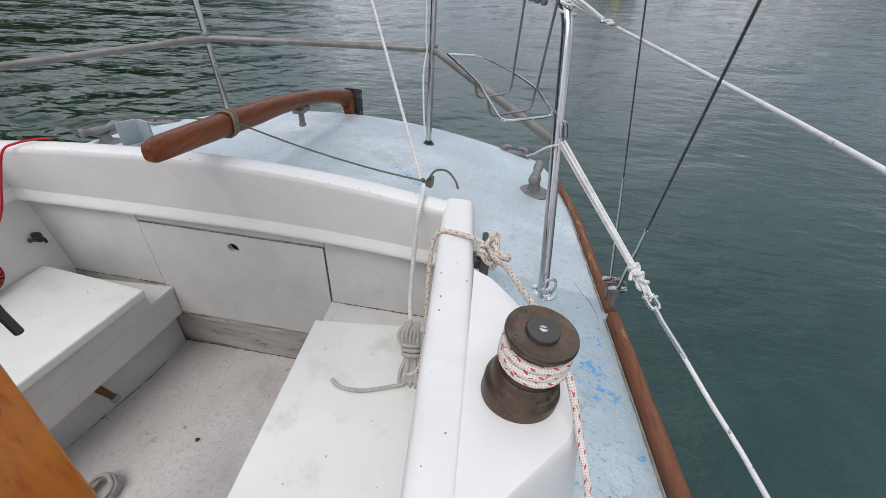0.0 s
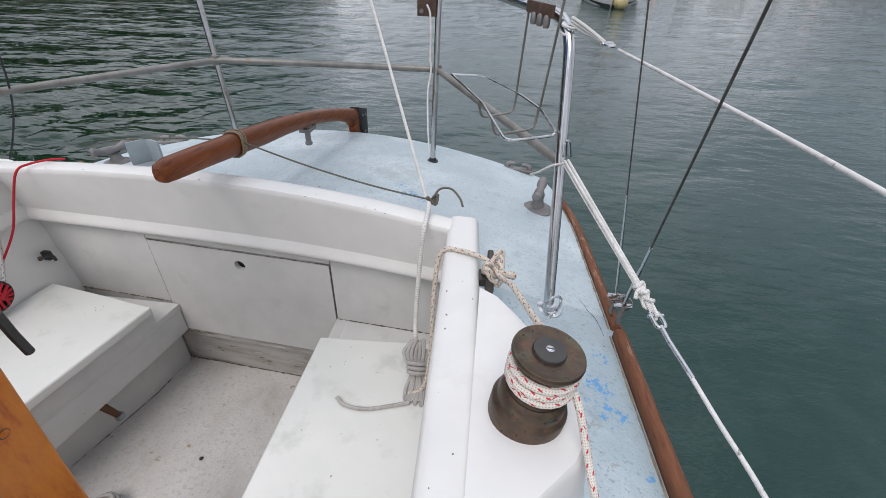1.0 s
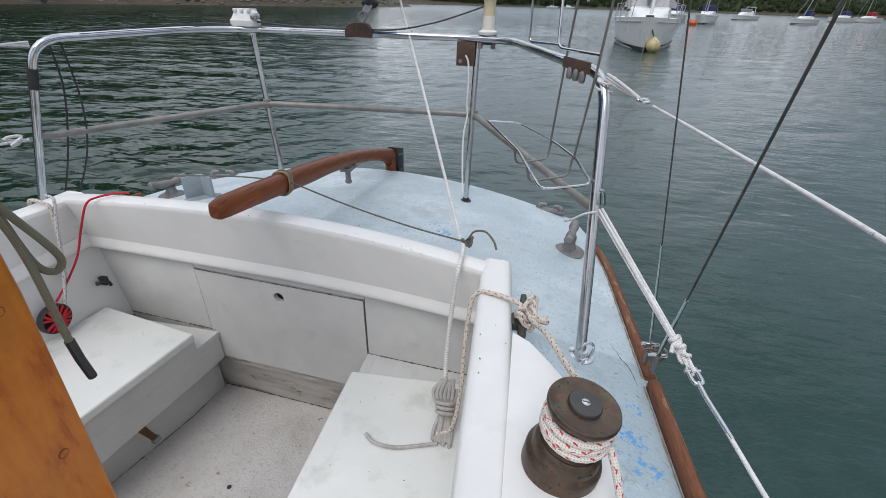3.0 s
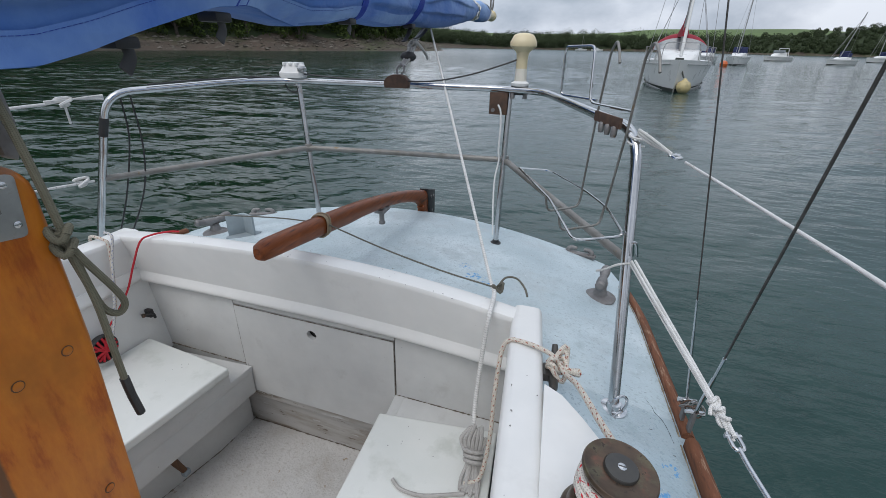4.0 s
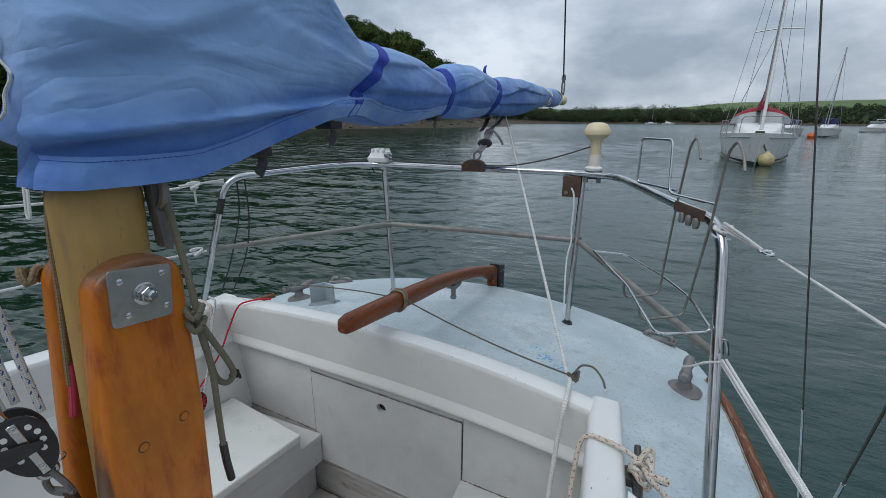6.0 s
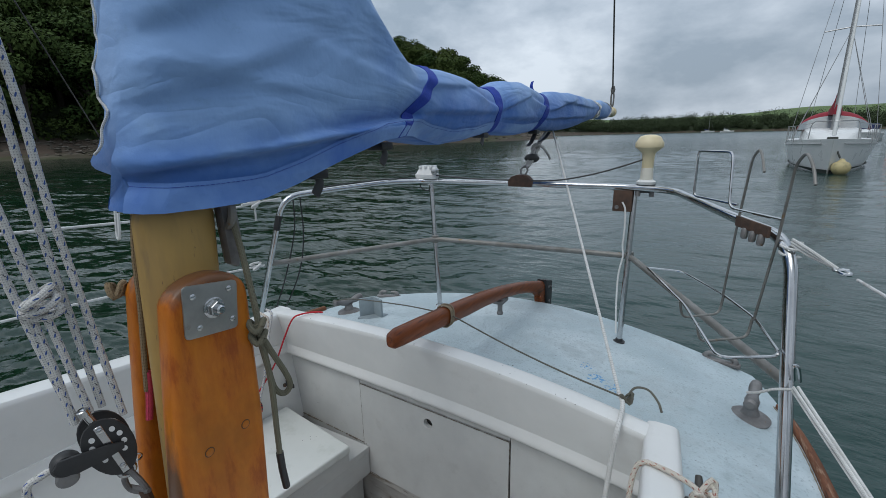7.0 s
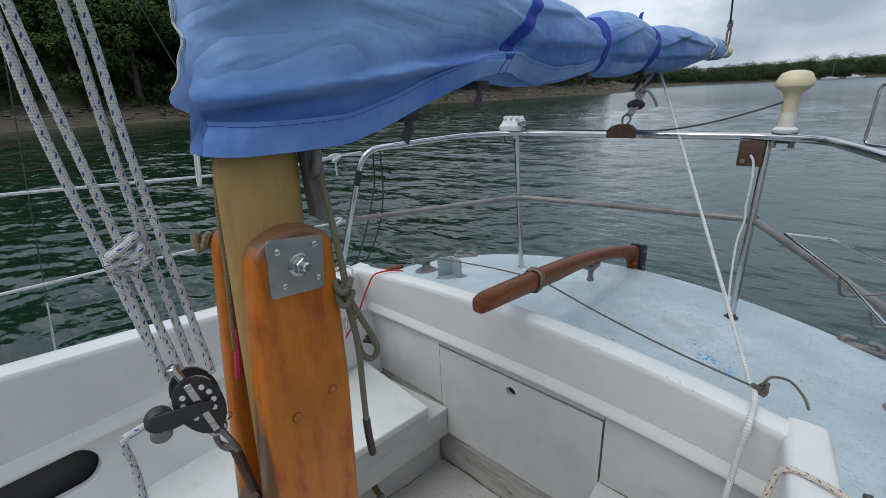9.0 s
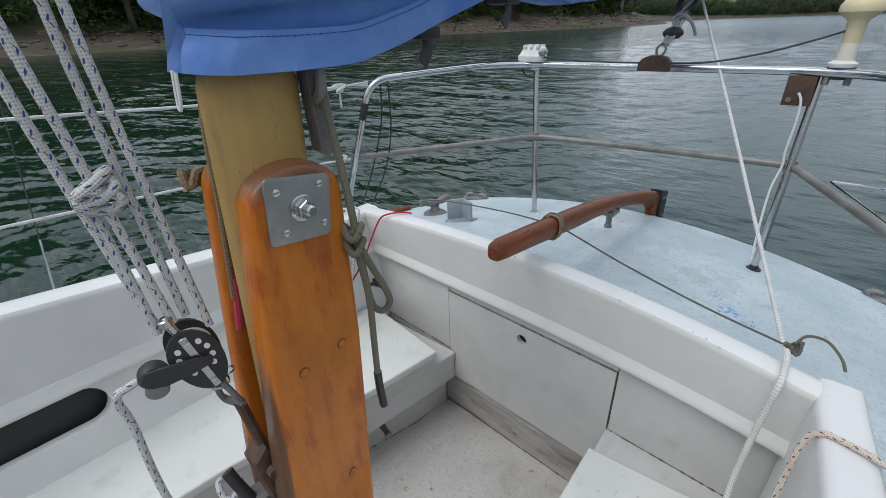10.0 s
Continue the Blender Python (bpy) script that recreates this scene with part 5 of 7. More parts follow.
def boom():
    ob = thing("boom", "cream painted wooden boom end with a topping lift", "boom", (0.05, 2.9, 1.7))
    part("spar", sweep([(0.0, -0.655, 1.54), (0.0, -0.2, 1.605), (0.008, 0.4, 1.615), (0.02, 1.0, 1.635), (0.054, 3.04, 1.71)], 0.034, 18), CREAM, ob)
    part("end_cap", lathe([(0.030, 0), (0.042, 0.006), (0.042, 0.05), (0.036, 0.06)], (0.054, 3.02, 1.71), 20, Matrix.Rotation(radians(-88), 4, "X")), CREAM, ob, "cream end cap")
    part("shackle", sweep([(0.054, 3.05, 1.745), (0.045, 3.05, 1.78), (0.045, 3.05, 1.86), (0.063, 3.05, 1.86), (0.063, 3.05, 1.78), (0.054, 3.05, 1.745)], 0.007, 8, 4), GALV, ob)
    part("topping_lift", sweep([(0.054, 3.05, 1.86), (0.048, 2.6, 3.2), (0.03, 1.0, 6.6)], 0.0065, 8), WIRE, ob, "dark wire topping lift")
    part("thimble", lathe([(0.012, -0.03), (0.02, 0), (0.012, 0.03)], (0.054, 3.05, 1.895), 10), GALV, ob)
    return ob


boom()


# ---- fittings on the stern rail ----
def stern_light():
    ob = thing("stern_light", "white plastic stern light clamped on the top rail", "light", (-0.47, 0.80, 1.335))
    rows = []
    for z, g in ((1.334, 0.92), (1.342, 1.0), (1.356, 1.0), (1.360, 0.9), (1.385, 0.78), (1.395, 0.6)):
        rows.append([(-0.47 + 0.062 * g * math.copysign(abs(math.cos(a)) ** 0.55, math.cos(a)) + (0.01 if z > 1.36 else 0), 0.80 + 0.034 * g * math.copysign(abs(math.sin(a)) ** 0.6, math.sin(a)), z) for a in [2 * math.pi * k / 24 for k in range(24)]])
    body = part("body", loft(rows), WHITE_PLASTIC, ob)
    part("lens", block((-0.425, 0.765, 1.362), (-0.398, 0.80, 1.382), 0.004), STEEL, body, "small glassy lens")
    for k in range(3):
        part("rib", block((-0.50 + 0.03 * k, 0.768, 1.386), (-0.486 + 0.03 * k, 0.83, 1.399), 0.003), WHITE_PLASTIC, body)
    part("clamp", block((-0.495, 0.785, 1.300), (-0.445, 0.815, 1.336), 0.004), STEEL, ob)
    part("cable", sweep([(-0.52, 0.80, 1.322), (-0.50, 0.79, 1.285), (-0.455, 0.785, 1.275), (-0.44, 0.79, 1.30)], 0.003, 6, 6), CABLE, ob, "black loop of cable")
    part("cable", sweep([(-0.52, 0.79, 1.336), (-0.60, 0.69, 1.338), (-0.66, 0.55, 1.337), (-0.70, 0.42, 1.336), (-0.74, 0.28, 1.33)], 0.0032, 6, 6), CABLE, ob, "black cable along the rail")
    return ob


def gps_aerial():
    ob = thing("gps_aerial", "cream mushroom-shaped satellite aerial on a rail mount", "aerial", (0.55, 0.825, 1.335))
    part("base", lathe([(0.033, 0), (0.036, 0.005), (0.036, 0.012), (0.028, 0.016), (0.024, 0.02)], (0.55, 0.825, 1.336), 24), WHITE_PLASTIC, ob)
    part("stem", lathe([(0.025, 0.016), (0.0235, 0.03), (0.0225, 0.062), (0.0215, 0.066)], (0.55, 0.825, 1.336), 20), CREAM_PALE, ob, "pale plastic stem")
    part("neck", lathe([(0.0215, 0.065), (0.0222, 0.10), (0.0238, 0.118), (0.028, 0.127)], (0.55, 0.825, 1.336), 24), CREAM, ob)
    part("cap", lathe([(0.027, 0.126), (0.047, 0.143), (0.0515, 0.146), (0.052, 0.150), (0.0515, 0.163), (0.047, 0.170), (0.041, 0.182), (0.036, 0.187), (0.018, 0.193), (0.0, 0.194)], (0.55, 0.825, 1.336), 28), CREAM, ob, "cream domed cap")
    part("clamp", block((0.515, 0.806, 1.302), (0.585, 0.845, 1.337), 0.005), BLACK, ob, "dark clamp")
    for x in (0.525, 0.575):
        part("bolt", lathe([(0.009, 0), (0.009, 0.02), (0.006, 0.024)], (x, 0.812, 1.288), 10), GALV, ob)
    part("cable", sweep([(0.535, 0.82, 1.435), (0.45, 0.80, 1.405), (0.34, 0.79, 1.372), (0.2, 0.79, 1.345), (0.06, 0.795, 1.339), (-0.15, 0.79, 1.339), (-0.30, 0.785, 1.345), (-0.41, 0.79, 1.352)], 0.0034, 6, 8), CABLE, ob, "black cable drooping to the rail")
    return ob


def boom_mount():
    ob = thing("boom_tackle", "grey block and line holding the boom to the rail", "tackle", (0.03, 0.81, 1.33))
    part("saddle", prism([(-0.028, 1.31), (0.085, 1.31), (0.085, 1.338), (0.065, 1.358), (0.045, 1.364), (0.01, 1.363), (-0.012, 1.355), (-0.028, 1.338)], "y", 0.79, 0.828, 0.004), RUST, ob, "brown corroded saddle")
    part("shackle", sweep([(0.03, 0.81, 1.355), (0.022, 0.825, 1.385), (0.035, 0.845, 1.40), (0.05, 0.835, 1.38), (0.04, 0.812, 1.356)], 0.0045, 8, 5), GALV, ob)
    bl = part("pulley", lathe([(0.006, -0.034), (0.018, -0.022), (0.022, 0.0), (0.018, 0.024), (0.006, 0.036)], (0.045, 0.905, 1.432), 14, Matrix.Rotation(radians(-42), 4, "X") @ Matrix.Rotation(radians(90), 4, "X") @ Matrix.Rotation(radians(90), 4, "Y")), BLACK, ob, "dark pulley block")
    for k, dx in enumerate((-0.008, 0.008, 0.0)):
        part("line", sweep([(0.04 + dx, 0.85, 1.395), (0.045 + dx * 1.6, 0.92, 1.44), (0.035 + dx, 1.03, 1.49), (0.025, 1.22, 1.56)], 0.0065 - 0.001 * k, 8, 6), GREY_ROPE, ob)
    part("line", sweep([(0.035, 0.99, 1.475), (0.055, 0.98, 1.49), (0.075, 1.0, 1.47), (0.085, 1.04, 1.44), (0.088, 1.06, 1.42)], 0.006, 8, 6), GREY_ROPE, ob, "loose grey tail")
    part("line", sweep([(0.05 * math.cos(a) * 0.35 + 0.035, 0.99 + 0.012 * math.sin(a), 1.475 + 0.02 * math.sin(a)) for a in [k * 0.45 for k in range(30)]], 0.0055, 8), GREY_ROPE, ob)
    return ob


def socket_bracket():
    ob = thing("socket_plate", "rusty brown plate on the rail post with a white cable", "bracket", (0.445, 0.81, 1.26))
    part("plate", block((0.432, 0.806, 1.222), (0.506, 0.818, 1.31), 0.003), RUST, ob)
    part("bolt", lathe([(0.008, 0), (0.008, 0.005)], (0.449, 0.806, 1.24), 10, Matrix.Rotation(radians(90), 4, "X")), GALV, ob)
    part("cable", sweep([(0.470, 0.803, 1.262), (0.483, 0.798, 1.235), (0.488, 0.795, 1.17), (0.486, 0.797, 1.08), (0.490, 0.800, 1.03), (0.480, 0.785, 0.95), (0.484, 0.765, 0.83), (0.494, 0.748, 0.70)], 0.0038, 7, 6), WHITE_PLASTIC, ob, "white cable down the post")
    return ob


stern_light()
gps_aerial()
boom_mount()
socket_bracket()


def buoy_holder():
    ob = thing("lifebuoy_holder", "bare stainless wire rack for a horseshoe lifebuoy", "rack", (0.8, 0.15, 1.1))
    z = 1.092
    ring = fillet([(0.607, 0.462, z), (0.712, 0.466, z), (0.825, 0.262, z), (0.876, 0.125, z), (0.901, -0.075, z), (0.787, -0.138, z), (0.759, -0.015, z), (0.723, 0.15, z), (0.607, 0.462, z)], 0.03, 4)
    part("hoop", sweep(ring, 0.0034, 8), STEEL, ob)
    for a, b in (((0.712, 0.17), (0.818, 0.27)), ((0.752, 0.03), (0.872, 0.13))):
        part("cradle", sweep(fillet([(a[0], a[1], z), (a[0] + 0.01, a[1] + 0.01, z - 0.05), (b[0] - 0.005, b[1], z - 0.055), (b[0], b[1], z)], 0.02, 4), 0.0034, 8), DULL_STEEL, ob)
    part("upright", sweep(fillet([(0.816, 0.27, z), (0.82, 0.222, 1.31), (0.826, 0.18, 1.475), (0.832, 0.13, 1.50), (0.836, 0.085, 1.475), (0.838, 0.06, 1.452)], 0.02, 5), 0.0030, 8), DULL_STEEL, ob)
    part("upright", sweep(fillet([(0.873, 0.118, z), (0.882, 0.058, 1.31), (0.888, 0.045, 1.47), (0.894, 0.0, 1.498), (0.90, -0.045, 1.47), (0.902, -0.07, 1.44)], 0.02, 5), 0.0030, 8), DULL_STEEL, ob)
    part("hoop", sweep(fillet([(0.815, 0.245, 1.352), (0.717, 0.449, 1.345), (0.715, 0.40, 1.484), (0.79, 0.235, 1.487), (0.795, 0.20, 1.35), (0.887, 0.075, 1.348)], 0.022, 5), 0.0035, 8), STEEL, ob)
    plate = part("clamp_plate", prism([(0.012, -0.016), (0.012, -0.009), (0.155, -0.009), (0.155, -0.016)], "z", 1.306, 1.332, 0.002, 2, None), RUST, ob, "dark clamp plate with bolts")
    plate.matrix_local = Matrix.Translation(Vector((0.822, 0.215, 0)) - ob.location) @ Matrix.Rotation(radians(-69), 4, "Z") @ Matrix.Translation(ob.location)
    for k in range(3):
        t = 0.35 + 0.2 * k
        x, y = 0.822 + (0.885 - 0.822) * t, 0.215 + (0.05 - 0.215) * t
        part("u_bolt", lathe([(0.006, 0), (0.008, 0.006), (0.008, 0.022), (0.005, 0.026)], (x - 0.014, y - 0.006, 1.284), 10), GALV, ob)
    return ob


buoy_holder()


# ---- guard wires, lashings and shrouds ----
def turnbuckle(parent, a, b, r=0.008):
    a, b = Vector(a), Vector(b)
    part("turnbuckle", sweep([a, a.lerp(b, 0.08), a.lerp(b, 0.1), a.lerp(b, 0.45), a.lerp(b, 0.5), a.lerp(b, 0.55), a.lerp(b, 0.9), b], lambda t: r * (0.55 if t < 0.12 or t > 0.95 else 1.0), 10), STEEL, parent, "metal bottlescrew")


def toggle(parent, at, way, s=1.0):
    way = Vector(way).normalized()
    side = way.cross(Vector((0, 0, 1))).normalized()
    at = Vector(at)
    part("fork", sweep([at + side * 0.009 * s - way * 0.02 * s, at + side * 0.010 * s + way * 0.012 * s, at + way * 0.02 * s, at - side * 0.010 * s + way * 0.012 * s, at - side * 0.009 * s - way * 0.02 * s], 0.0042 * s, 8, 5), STEEL, parent)
    part("pin", sweep([at + side * 0.017 * s - way * 0.012 * s, at - side * 0.017 * s - way * 0.012 * s], 0.0045 * s, 8), STEEL, parent)


def guard_wires():
    up = thing("guard_wire", "white sheathed guard wire lashed to the stern rail", "guard wire", (1.0, -0.5, 1.27), "guard wires")
    part("wire", sweep([(0.985, -0.085, 1.272), (1.04, -0.32, 1.262), (1.10, -0.64, 1.252), (1.13, -1.2, 1.25), (1.13, -1.9, 1.26)], 0.0029, 10, 5), SHEATH, up, "white sheathed wire")
    toggle(up, (0.972, -0.052, 1.276), (0.12, -0.45, -0.04), 0.75)
    for k in range(3):
        part("lashing", sweep([(0.905, 0.045, 1.312 - 0.006 * k), (0.93, 0.0 + 0.003 * k, 1.30 - 0.006 * k), (0.965, -0.045, 1.279)], 0.0032, 6, 3), WHITE_ROPE, up, "white cord lashing")
    part("lashing", sweep([(0.905 + 0.018 * math.cos(a), 0.047 + 0.018 * math.sin(a), 1.305 - 0.0025 * a) for a in [k * 0.4 for k in range(34)]], 0.003, 6), WHITE_ROPE, up, "white cord turns round the tube")
    low = thing("guard_wire", "lower guard wire with a long white cord lashing and knot", "guard wire", (1.0, -0.4, 1.0), "guard wires")
    A, B = Vector((0.925, -0.115, 1.045)), Vector((1.017, -0.490, 0.982))
    for k in range(5):
        o = Vector((0.005 * math.cos(k * 1.26), 0, 0.006 * math.sin(k * 1.26)))
        part("lashing", sweep([A + o * 1.2, A.lerp(B, 0.5) + o * (0.8 + 0.05 * k), B + o * 0.5], 0.003, 6, 4), WHITE_ROPE, low, "white cord lashing")
    for k in range(3):
        c = A.lerp(B, 0.93 + 0.04 * k)
        part("knot", sweep([c + Vector((0.0075 * math.cos(a), 0.005 * math.sin(2 * a + k), 0.008 * math.sin(a))) for a in [j * 0.45 for j in range(15)]], 0.0032, 7), WHITE_ROPE, low)
    part("tail", sweep([B + Vector((0.0, 0.02, 0.006)), B + Vector((-0.008, 0.020, 0.006)), B + Vector((-0.013, 0.014, 0.002)), B + Vector((-0.015, 0.006, -0.004))], 0.0032, 7, 5), WHITE_ROPE, low, "frayed white cord end")
    part("tail", sweep([A, A + Vector((-0.03, 0.012, -0.014)), A + Vector((-0.055, 0.03, -0.04)), A + Vector((-0.068, 0.05, -0.055))], 0.0028, 6, 4), WHITE_ROPE, low, "thin loose cord end")
    for k in (-1, 1):
        part("lashing", sweep([B + Vector((0.003 * k, 0, 0.002)), B.lerp(Vector((1.026, -0.525, 0.974)), 0.9) + Vector((0, 0, 0.004 * k))], 0.0032, 6), WHITE_ROPE, low, "white cord lashing")
    part("eye", sweep([(0.935, -0.085, 1.05), (0.925, -0.10, 1.085), (0.918, -0.098, 1.085), (0.925, -0.085, 1.05)], 0.0035, 6, 4), STEEL, low)
    toggle(low, (1.026, -0.525, 0.974), (0.075, -0.33, -0.06), 0.7)
    part("wire", sweep([(1.028, -0.535, 0.972), (1.033, -0.56, 0.968), (1.048, -0.62, 0.9615)], 0.0036, 10), STEEL, low, "bright swaged terminal")
    part("wire", sweep([(1.045, -0.61, 0.9625), (1.06, -0.68, 0.955), (1.083, -0.79, 0.945), (1.13, -1.2, 0.93), (1.14, -1.9, 0.92)], 0.0031, 10, 4), SHEATH, low, "white sheathed wire")
    pu = thing("guard_wire", "white sheathed upper guard wire lashed to the stern rail's corner", "guard wire", (-0.9, -0.5, 1.29), "guard wires")
    part("wire", sweep([(-0.83, -0.02, 1.29), (-0.90, -0.30, 1.285), (-0.96, -0.9, 1.32), (-1.02, -1.9, 1.38)], 0.0045, 8, 5), SHEATH, pu)
    for k in range(3):
        part("lashing", sweep([(-0.79, 0.14, 1.305 - 0.006 * k), (-0.81, 0.06, 1.30), (-0.832, -0.02, 1.29 + 0.004 * k)], 0.0035, 6, 3), WHITE_ROPE, pu, "white cord lashing")
    part("knot", sweep([(-0.82 + 0.012 * math.cos(a), 0.03 + 0.02 * math.sin(2 * a), 1.293 + 0.012 * math.sin(a)) for a in [j * 0.4 for j in range(22)]], 0.005, 6), WHITE_ROPE, pu)
    part("tail", sweep([(-0.82, 0.03, 1.28), (-0.818, 0.028, 1.25), (-0.821, 0.03, 1.225)], 0.004, 6, 3), WHITE_ROPE, pu)
    pl = thing("guard_wire", "white sheathed lower guard wire tied to the stern rail", "guard wire", (-0.9, -0.5, 1.03), "guard wires")
    part("wire", sweep([(-0.90, 0.10, 1.005), (-0.92, -0.1, 1.02), (-0.95, -0.44, 1.045), (-1.0, -0.96, 1.06), (-1.03, -1.9, 1.09)], 0.0045, 8, 5), SHEATH, pl)
    part("knot", sweep([(-0.905 + 0.012 * math.cos(a), 0.06 + 0.02 * math.sin(2 * a), 1.012 + 0.014 * math.sin(a)) for a in [j * 0.4 for j in range(22)]], 0.005, 6), WHITE_ROPE, pl)


guard_wires()


def shroud(base, way, r, label, screw=0.16, chain=True):
    base, way = Vector(base), Vector(way).normalized()
    ob = thing("shroud", label, "shroud", base, "shrouds")
    part("wire", sweep([base + way * screw, base + way * 2.5, base + way * 7.0], r, 8), WIRE, ob)
    turnbuckle(ob, base + way * 0.015, base + way * screw, r * 2.1)
    part("swage", sweep([base + way * (screw - 0.01), base + way * (screw + 0.07)], r * 1.6, 8), STEEL, ob)
    if chain:
        part("chainplate", block((base.x - 0.004, base.y - 0.009, base.z - 0.05), (base.x + 0.004, base.y + 0.009, base.z + 0.014), 0.003), GALV, ob, "corroded chainplate")
        part("clevis", sweep([base + Vector((-0.02, 0, 0.008)), base + Vector((0.02, 0, 0.008))], 0.006, 8), STEEL, ob)
    return ob


shroud((1.100, -0.165, 0.722), (-1.1, -0.25, 6.3), 0.0015, "thin dark wire shroud with a bottlescrew at the deck edge", 0.22)
shroud((1.106, -0.205, 0.726), (-0.139, -0.46, 1.0), 0.0020, "thick dark wire stay with a long bottlescrew at the deck edge", 0.20)
shroud((-1.08, -0.02, 0.66), (0.139, -0.42, 1.0), 0.002, "dark wire stay rising from the deck edge", 0.2)
shroud((-1.03, -0.925, 0.77), (0.05, 0.14, 1.0), 0.0017, "thin dark wire shroud beside the coaming", 0.16)


def split_pins():
    ob = thing("split_pin_ring", "tangle of rusty split pins and grey cord on the chainplate", "fitting", (1.10, -0.19, 0.73))
    for k in range(6):
        a = k * 1.1
        c = Vector((1.10 + 0.014 * math.cos(a), -0.195 + 0.016 * math.sin(a), 0.728 + 0.004 * k))
        part("ring", sweep([c + Vector((0.012 * math.cos(b), 0.008 * math.sin(b + k), 0.011 * math.sin(b))) for b in [j * 0.5 for j in range(13)]], 0.0018, 5), GALV if k % 2 else RUST, ob)
    return ob


split_pins()


def deck_crack():
    """Cracks in the deck paint beside the chainplate."""
    ob = thing("paint_crack", "dark crack in the deck paint beside the chainplate", "crack", (1.05, -0.2, 0.70))
    pts = [(1.030, -0.115), (1.040, -0.135), (1.043, -0.155), (1.056, -0.175), (1.062, -0.195), (1.066, -0.225), (1.068, -0.25)]
    part("crack", sweep([(x, y, deck_z(x, y) + 0.0005) for x, y in pts], lambda t: 0.0005 * (0.5 + math.sin(t * 3.1) + 0.5 * math.sin(t * 40)), 5, 4, flat=0.5), BLACK_IRON, ob)
    return ob


deck_crack()


# ---- deck fittings ----
def bollard_cleat(x, y, yaw, label, tall=0.085):
    z = deck_z(x, y)
    ob = thing("deck_cleat", label, "cleat", (x, y, z), "deck cleats")
    m = Matrix.Rotation(radians(yaw), 4, "Z")
    part("base", lathe([(0.058, -0.004), (0.060, 0.004), (0.05, 0.011), (0.028, 0.018), (0.022, 0.03), (0.019, 0.045), (0.022, tall - 0.02)], (x, y, z), 24), GALV, ob)
    pts = [m @ Vector(p) + Vector((x, y, z)) for p in ((-0.085, 0, tall + 0.005), (-0.06, 0, tall + 0.001), (-0.03, 0, tall - 0.006), (0, 0, tall - 0.008), (0.03, 0, tall - 0.006), (0.06, 0, tall + 0.001), (0.085, 0, tall + 0.005))]
    part("horn_bar", sweep(pts, lambda t: 0.013 + 0.006 * abs(math.cos(t * math.pi * 2.5)) - (0.008 if t < 0.02 or t > 0.98 else 0), 12, 4), GALV, ob)
    for a in (45, 135, 225, 315):
        part("screw", lathe([(0.006, 0), (0.006, 0.003)], (x + 0.044 * math.cos(radians(a)), y + 0.044 * math.sin(radians(a)), z + 0.008), 8), GALV, ob)
    return ob


bollard_cleat(0.958, 0.475, 78, "weathered grey cast deck cleat on a round base", 0.085)
bollard_cleat(-0.815, 0.52, 70, "weathered grey cast deck cleat on a round base", 0.07)


def fairlead(x, y, yaw):
    z = deck_z(x, y)
    ob = thing("fairlead", "grey cast fairlead at the deck's edge", "fairlead", (x, y, z), "fairleads")
    m = Matrix.Translation((x, y, z)) @ Matrix.Rotation(radians(yaw), 4, "Z")
    part("base", block((-0.075, -0.016, -0.004), (0.075, 0.016, 0.012), 0.006, 3, m), GALV, ob)
    for s in (-1, 1):
        part("horn", sweep([m @ Vector((s * 0.052, 0, 0.004)), m @ Vector((s * 0.054, 0, 0.020)), m @ Vector((s * 0.040, 0, 0.031)), m @ Vector((s * 0.016, 0, 0.030))], lambda t: 0.014 - 0.006 * t, 10, 5), GALV, ob)
    return ob


fairlead(0.90, 0.93, -14)
fairlead(-0.84, 0.91, 16)


def angle_block():
    x, y = -0.60, 0.46
    ob = thing("pilot_socket", "grey painted folded-metal socket standing on the deck", "bracket", (x, y, deck_z(x, y)))
    z = deck_z(x, y)
    m = pose(x, y, z, 0, 0, 12)
    part("angle", prism([(-0.06, -0.03), (0.0, 0.022), (0.062, -0.018), (0.056, -0.026), (0.0, 0.010), (-0.054, -0.037)], "z", 0.0, 0.10, 0.002, 2, m), PAINT_GREY, ob)
    part("foot", block((-0.06, -0.055, -0.002), (0.065, 0.03, 0.008), 0.003, 2, m), PAINT_GREY, ob)
    return ob


angle_block()


# ---- winch with its sheet ----
WX, WY, WZ = 0.846, -0.668, 0.933
# the winch leans outboard on its pad
LEANING = Matrix.Translation((WX, WY, WZ + 0.104)) @ Matrix.Rotation(radians(6), 4, "Y") @ Matrix.Translation((-WX, -WY, -WZ - 0.104))


def leaned(bm):
    bmesh.ops.transform(bm, matrix=LEANING, verts=bm.verts)
    return bm


